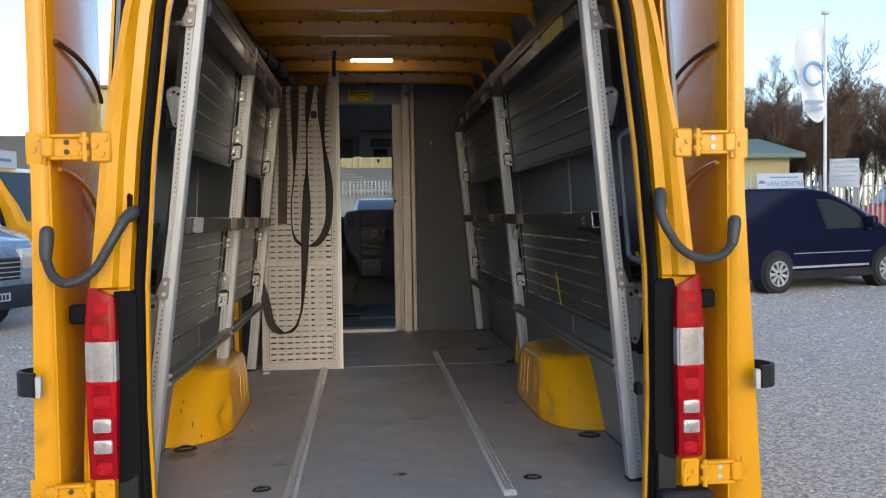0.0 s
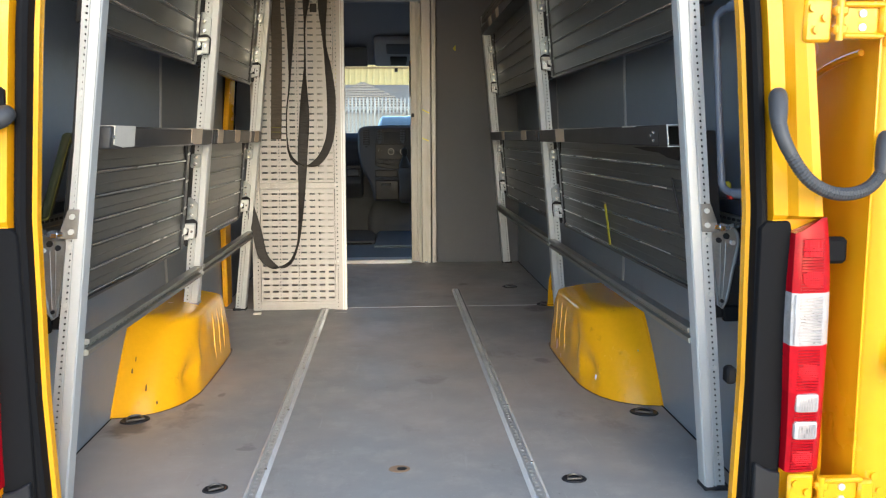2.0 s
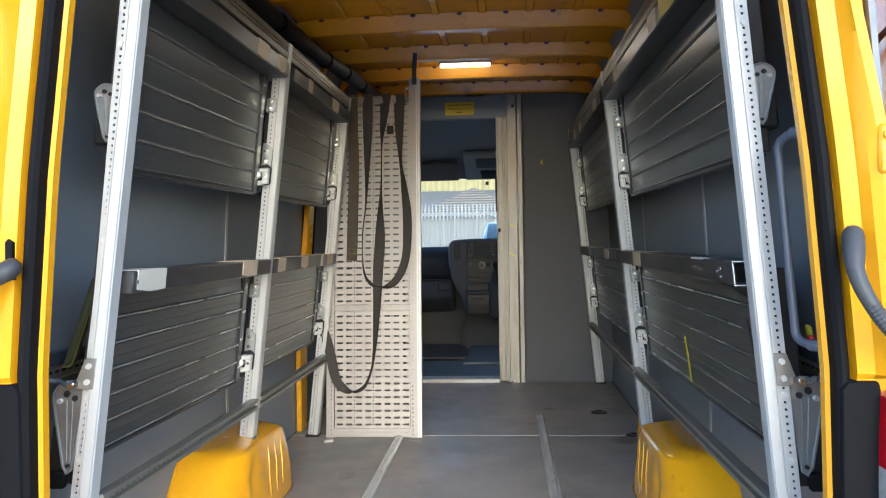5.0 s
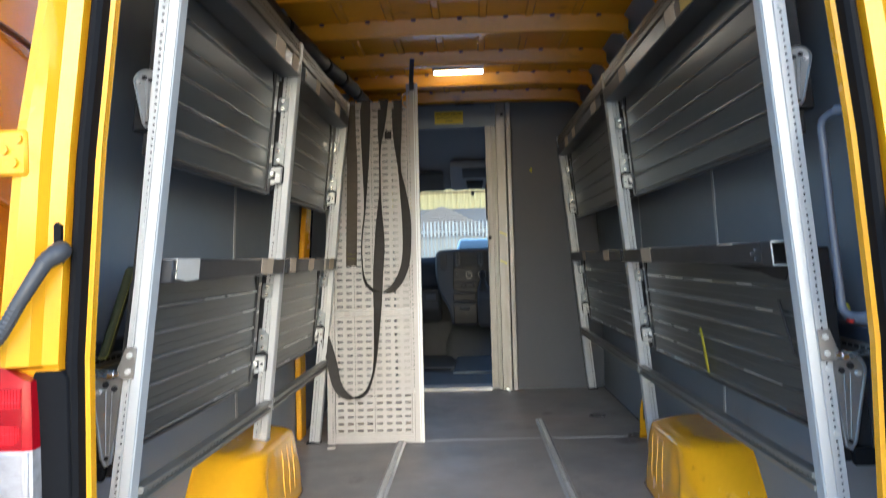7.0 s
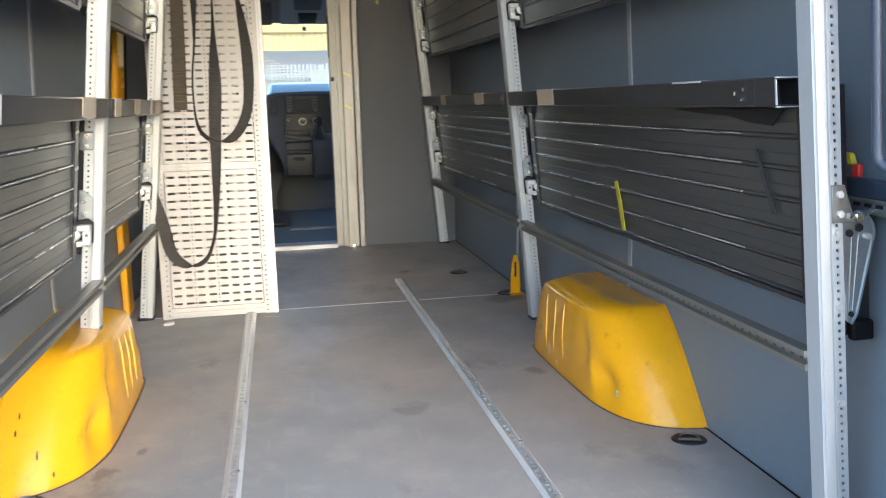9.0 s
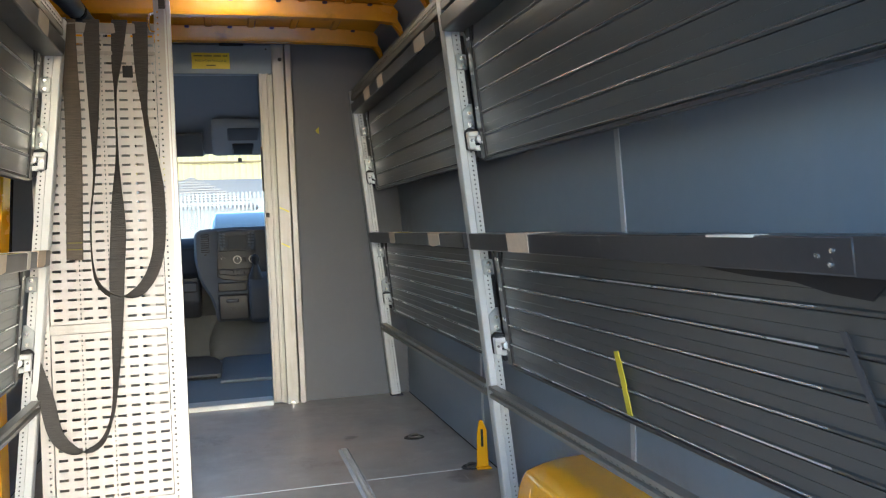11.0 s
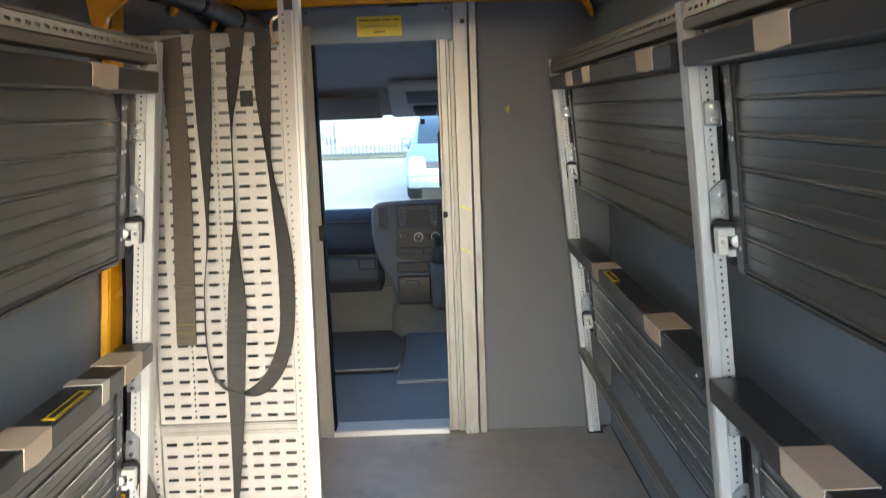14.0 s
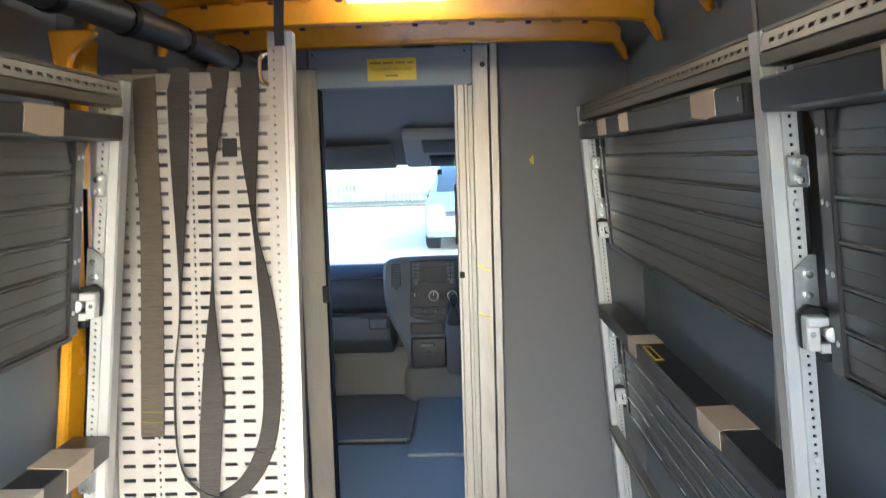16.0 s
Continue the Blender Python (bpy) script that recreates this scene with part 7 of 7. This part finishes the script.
def flag():
    x, y = 14.45, 22.5
    g = ground_z(x, y)
    f = thing("flagpole", (x, y, g), "white flagpole with a torn white advertising flag", "flagpole")
    part("pole", tube([(x, y, g), (x, y, g + 4), (x, y, g + 7.4)], [0.055, 0.05, 0.04], 12), POLEM, f)
    part("finial", tube([(x, y, g + 7.4), (x, y, g + 7.44), (x, y, g + 7.52), (x, y, g + 7.56)], [0.06, 0.13, 0.13, 0.03], 14), POLEM, f)
    part("arm", tube([(x, y, g + 7.15), (x - 0.95, y - 0.1, g + 6.85)], 0.015, 6), POLEM, f)
    rings = []
    for i in range(15):
        q = i / 14
        ring = []
        for j in range(9):
            r = j / 8
            z = g + 7.12 - 0.30 * r - q * (2.75 + 0.25 * math.sin(r * 5)) * (1 - 0.015 * r)
            xx = x - 0.05 - 0.90 * r * (1 - 0.25 * q ** 2) + 0.05 * math.sin(q * 7 + r * 3)
            ring.append((xx, y + 0.10 * math.sin(r * 6 + q * 4), z))
        rings.append(ring)
    bm = loft(rings, closed=False)
    bmesh.ops.solidify(bm, geom=bm.faces[:], thickness=0.006)
    fl = part("flag", bm, FLAGM, f, "torn white flag with a pale blue emblem")
    pts = [(x - 0.46 + 0.30 * math.cos(a), y - 0.14, g + 5.55 + 0.34 * math.sin(a)) for a in (0.3 + 5.2 * i / 20 for i in range(21))]
    part("emblem", tube(pts, 0.05, 6), mat("pale_blue_print", (0.22, 0.42, 0.60), 0.7), fl)
    for z, w in ((4.62, 0.30), (4.42, 0.28)):
        part("print_bar", box(x - 0.45 - w, x - 0.45 + w, y - 0.16, y - 0.14, g + z, g + z + 0.10), mat("grey_blue_print", (0.35, 0.42, 0.50), 0.7), fl)


flag()


def notice():
    x, y = 15.75, 23.6
    g = ground_z(x, y)
    n = thing("site_sign", (x, y, g), "white company notice board with blue print above the fence", "sign")
    part("board", moved(box(-0.46, 0.46, -0.03, 0.0, 2.0, 2.95, 0.01), lambda v: (x + v.x * 0.97, y + v.y - v.x * 0.24, g + v.z)), SIGNW, n)
    for z, a, b, hh in ((2.80, -0.43, 0.43, 0.09), (2.66, -0.32, 0.32, 0.03), (2.50, -0.40, 0.40, 0.035), (2.36, -0.36, 0.33, 0.035), (2.20, -0.40, 0.36, 0.035)):
        part("print_bar", moved(box(a, b, -0.036, -0.031, z, z + hh), lambda v: (x + v.x * 0.97, y + v.y - v.x * 0.24, g + v.z)), SIGNB if hh > 0.1 else GREYCAR, n)
    for s in (-0.38, 0.38):
        part("post", tube([(x + s, y + 0.04 - s * 0.24, g), (x + s, y + 0.04 - s * 0.24, g + 2.9)], 0.04, 8), PALISADE, n)


notice()


def building(name, label, x0, x1, y0, y1, h, roof_h, wallm, roofm, hip=False, bands=()):
    g = ground_z(0, min(60, y0)) - 0.3
    b = thing(name, ((x0 + x1) / 2, y0, g), label, "building")
    part("wall", box(x0, x1, y0, y1, g, g + h), wallm, b)
    ym = (y0 + y1) / 2
    if hip:
        xm = (x0 + x1) / 2
        e = 0.4
        rr = [[(x0 - e, y0 - e, g + h), (x1 + e, y0 - e, g + h), (x1 + e, y1 + e, g + h), (x0 - e, y1 + e, g + h)],
              [(xm - 0.1, ym, g + h + roof_h), (xm + 0.1, ym, g + h + roof_h), (xm + 0.1, ym + 0.1, g + h + roof_h), (xm - 0.1, ym + 0.1, g + h + roof_h)]]
        part("roof", loft(rr), roofm, b)
    else:
        part("roof", prism([(y0 - 0.5, g + h - 0.1), (ym, g + h + roof_h), (y1 + 0.5, g + h - 0.1), (y1 + 0.5, g + h + 0.1), (ym, g + h + roof_h + 0.25), (y0 - 0.5, g + h + 0.1)], "x", x0 - 0.5, x1 + 0.5), roofm, b)
    for za, zb, m_ in bands:
        part("cladding_band", box(x0 - 0.05, x1 + 0.05, y0 - 0.08, y0 - 0.01, g + za, g + zb), m_, b)
    return b


wh = building("warehouse", "large pale yellow ribbed warehouse beyond the fence", -21, 20, 62, 90, 11, 1.5, CLADY, BROWNROOF, bands=((6.5, 11.0, CLADB),))
gw = ground_z(0, 60) - 0.3
part("cladding_rib", merge(*[prism([(-20.8 + k * 0.45, 61.92), (-20.72 + k * 0.45, 61.86), (-20.64 + k * 0.45, 61.86), (-20.56 + k * 0.45, 61.92)], "z", 1.5, gw + 10.8) for k in range(90)]), CLADB, wh)["kind"] = "stuff"
part("joint_trim", box(-21.05, 20.05, 61.80, 61.95, 5.93, 6.07), BROWNROOF, wh, "brown horizontal joint trim")
lw = thing("workshop", (-4, 50, ground_z(0, 50)), "long low workshop with a pale grey sheet roof", "building")
part("wall", box(-24, 16, 50.2, 56, ground_z(0, 50) - 0.3, 2.85), BRICKM, lw)
part("roof", prism([(49.9, 2.75), (49.9, 2.90), (54.0, 4.27), (56.4, 3.5), (56.4, 3.35), (54.0, 4.1)], "x", -24.4, 16.4), SLATE, lw, "pale grey sheet roof")
ho = thing("house", (-1.6, 42, ground_z(0, 42)), "low building with a grey hipped tile roof behind the fence", "building")
part("wall", box(-4.6, 1.4, 42, 49, ground_z(0, 42) - 0.3, 2.3), BRICKM, ho)
part("roof", loft([[(-5.0, 41.6, 2.12), (1.8, 41.6, 2.12), (1.8, 49.4, 2.12), (-5.0, 49.4, 2.12)], [(-1.7, 45.4, 3.9), (-1.5, 45.4, 3.9), (-1.5, 45.6, 3.9), (-1.7, 45.6, 3.9)]]), SLATE, ho, "grey hipped tile roof")
for k in range(1, 12):
    q = k / 12
    y, z, hw = 41.6 + 3.8 * q, 2.12 + 1.78 * q, 3.4 - 3.3 * q
    part("tile_course", prism([(y - 0.05, z - 0.02), (y - 0.05, z + 0.035), (y + 0.02, z + 0.05), (y + 0.02, z)], "x", -1.6 - hw, -1.6 + hw), SLATE, ho)
building("shed", "green clad shed with an ochre front", 13.0, 19.4, 34, 42, 3.9, 0.9, SHEDY, SHEDG)
# out of view; added so the navy car's flank mirrors dark walls, not sky
building("dark_hall", "unseen hall-shaped dark block added to darken the parked car's reflection", 27, 44, -4, 12, 7.5, 1.5, mat("dark_block_wall", (0.06, 0.05, 0.045), 0.8, scale=1, var=0.2), BROWNROOF)
building("long_barn", "long building with a low brown sheet roof", -52, -12.5, 34, 50, 3.2, 2.4, BRICKM, BROWNROOF)


def tree_mesh(seed, h):
    rng = random.Random(seed)
    verts, faces = [], []

    def limb(p, d, r, length, depth):
        k = 3 if depth > 1 else 5
        n = 3
        prev = None
        q = Vector(p)
        dd = Vector(d)
        for i in range(n + 1):
            u = dd.orthogonal().normalized()
            w = dd.cross(u)
            rr = r * (1 - 0.62 * i / n)
            ids = []
            for j in range(k):
                a = 2 * math.pi * j / k
                verts.append(tuple(q + rr * (math.cos(a) * u + math.sin(a) * w)))
                ids.append(len(verts) - 1)
            if prev:
                for j in range(k):
                    faces.append((prev[j], prev[(j + 1) % k], ids[(j + 1) % k], ids[j]))
            prev = ids
            if i < n:
                if depth < 5:
                    for _ in range(1 if depth == 0 and i == 0 else rng.choice((1, 2, 2, 3)) if depth < 4 else 2):
                        if depth == 0 and i < 1:
                            continue
                        side = Vector((rng.uniform(-1, 1), rng.uniform(-1, 1), rng.uniform(-0.1, 0.7))).normalized()
                        nd = (dd * 0.75 + side * 0.85).normalized()
                        nd.z = max(nd.z, -0.1)
                        limb(q + dd * length / n * rng.uniform(0.3, 1), nd.normalized(), max(rr * rng.uniform(0.4, 0.6), 0.012), length * rng.uniform(0.42, 0.66), depth + 1)
                q = q + dd * length / n
                dd = (dd + Vector((rng.uniform(-0.18, 0.18), rng.uniform(-0.18, 0.18), rng.uniform(0, 0.15)))).normalized()
    limb((0, 0, 0), (0, 0, 1), h * 0.022, h * 0.72, 0)
    me = bpy.data.meshes.new("crown")
    me.from_pydata(verts, [], faces)
    me.materials.append(TWIG)
    return me


def woods():
    metas = [tree_mesh(k, 8.5 + k) for k in range(3)]
    rng = random.Random(5)
    spots = [(21.0 + i * 0.62 + rng.uniform(-0.8, 0.8), 48 + rng.uniform(-4, 12)) for i in range(56)]
    spots += [(19.5 + i * 0.42 + rng.uniform(-0.6, 0.6), 50 + rng.uniform(-4, 14)) for i in range(40)]
    # unseen row behind the viewpoint, added as dark reflections for the parked car
    spots += [(-45 + i * 5.5 + rng.uniform(-1, 1), -38 + rng.uniform(-5, 5)) for i in range(18)]
    for i, (x, y) in enumerate(spots):
        k = i % 3
        g = ground_z(x, min(60, y))
        t = thing("tree", (x, y, g), "bare winter tree with fine reddish-brown branches", "tree", "trees behind the fence")
        t.rotation_euler = (0, 0, rng.uniform(0, 6.28))
        sc = rng.uniform(0.55, 0.76)
        t.scale = (sc, sc, sc)
        c = new("crown", metas[k])
        c.parent = t
        tr = new("trunk", trunk_me)
        tr.parent = t
    rng = random.Random(8)
    bmh = []
    for i in range(120):
        x, y = rng.uniform(14, 60), rng.uniform(44, 58)
        s_ = rng.uniform(0.6, 1.3)
        for _ in range(5):
            a = Vector((x + rng.uniform(-0.8, 0.8), y + rng.uniform(-0.8, 0.8), ground_z(x, y)))
            b = a + Vector((rng.uniform(-0.7, 0.7), rng.uniform(-0.7, 0.7), rng.uniform(1.0, 2.4) * s_))
            bmh.append(tube([a, (a + b) / 2 + Vector((0.1, 0, 0.1)), b], [0.06, 0.04, 0.015], 4))
    solid("hedge_scrub", merge(*bmh), TWIG, "brown leafless scrub under the trees", "scrub", kind="stuff", smooth=0)


trunk_me = mesh_of("trunk", tube([(0, 0, -0.2), (0, 0, 1.5), (0.03, 0.02, 3.2)], [0.28, 0.22, 0.15], 8), BARK)
woods()
gv = thing("grass_verge", (0, 31, 0), "strip of rough grass at the fence foot", "grass", kind="stuff")
part("verge", moved(box(-14, 14, 31.6, 33.4, 0.0, 0.12, 0.04), lambda v: (v.x, v.y, ground_z(v.x, v.y) + v.z + 0.02 * math.sin(v.x * 3))), GRASS, gv)


def loose_stones():
    rng = random.Random(21)
    verts, faces = [], []
    for _ in range(9000):
        side = rng.random() < 0.75
        r = rng.random() ** 1.5
        x = 1.4 + 9 * r if side else -1.5 - 3.5 * r
        y = rng.uniform(-1.2, 12) if side else rng.uniform(-0.8, 9)
        q = rng.uniform(0.006, 0.018) * (1 + 0.06 * max(0, y))
        g = ground_z(x, y)
        i = len(verts)
        a = rng.uniform(0, 6.28)
        for k in range(4):
            rr = q * rng.uniform(0.7, 1.2)
            verts.append((x + rr * math.cos(a + k * 1.57), y + rr * math.sin(a + k * 1.57), g + q * rng.uniform(0.1, 0.35)))
        verts.append((x + q * rng.uniform(-0.3, 0.3), y + q * rng.uniform(-0.3, 0.3), g + q * 0.8))
        verts.append((x, y, g - q * 0.5))
        for k in range(4):
            faces += [(i + k, i + (k + 1) % 4, i + 4), (i + (k + 1) % 4, i + k, i + 5)]
    me = bpy.data.meshes.new("loose_stones")
    me.from_pydata(verts, [], faces)
    me.materials.append(STONE)
    tagged(new("loose_stones", me), "pale loose gravel stones scattered over the yard", "gravel", "", "stuff")


loose_stones()

for wx_, wy_ in ((0.86, 1.42), (-0.86, 1.42), (0.86, 5.6), (-0.86, 5.6)):
    gz_ = ground_z(wx_, wy_)
    rw = thing("road_wheel", (wx_, wy_, gz_), "black tyred road wheel under the yellow van", "wheel", "van wheels")
    wheel(rw, wx_, wy_, gz_ + 0.33, 0.33, 0.20, (1 if wx_ > 0 else -1, 0, 0))
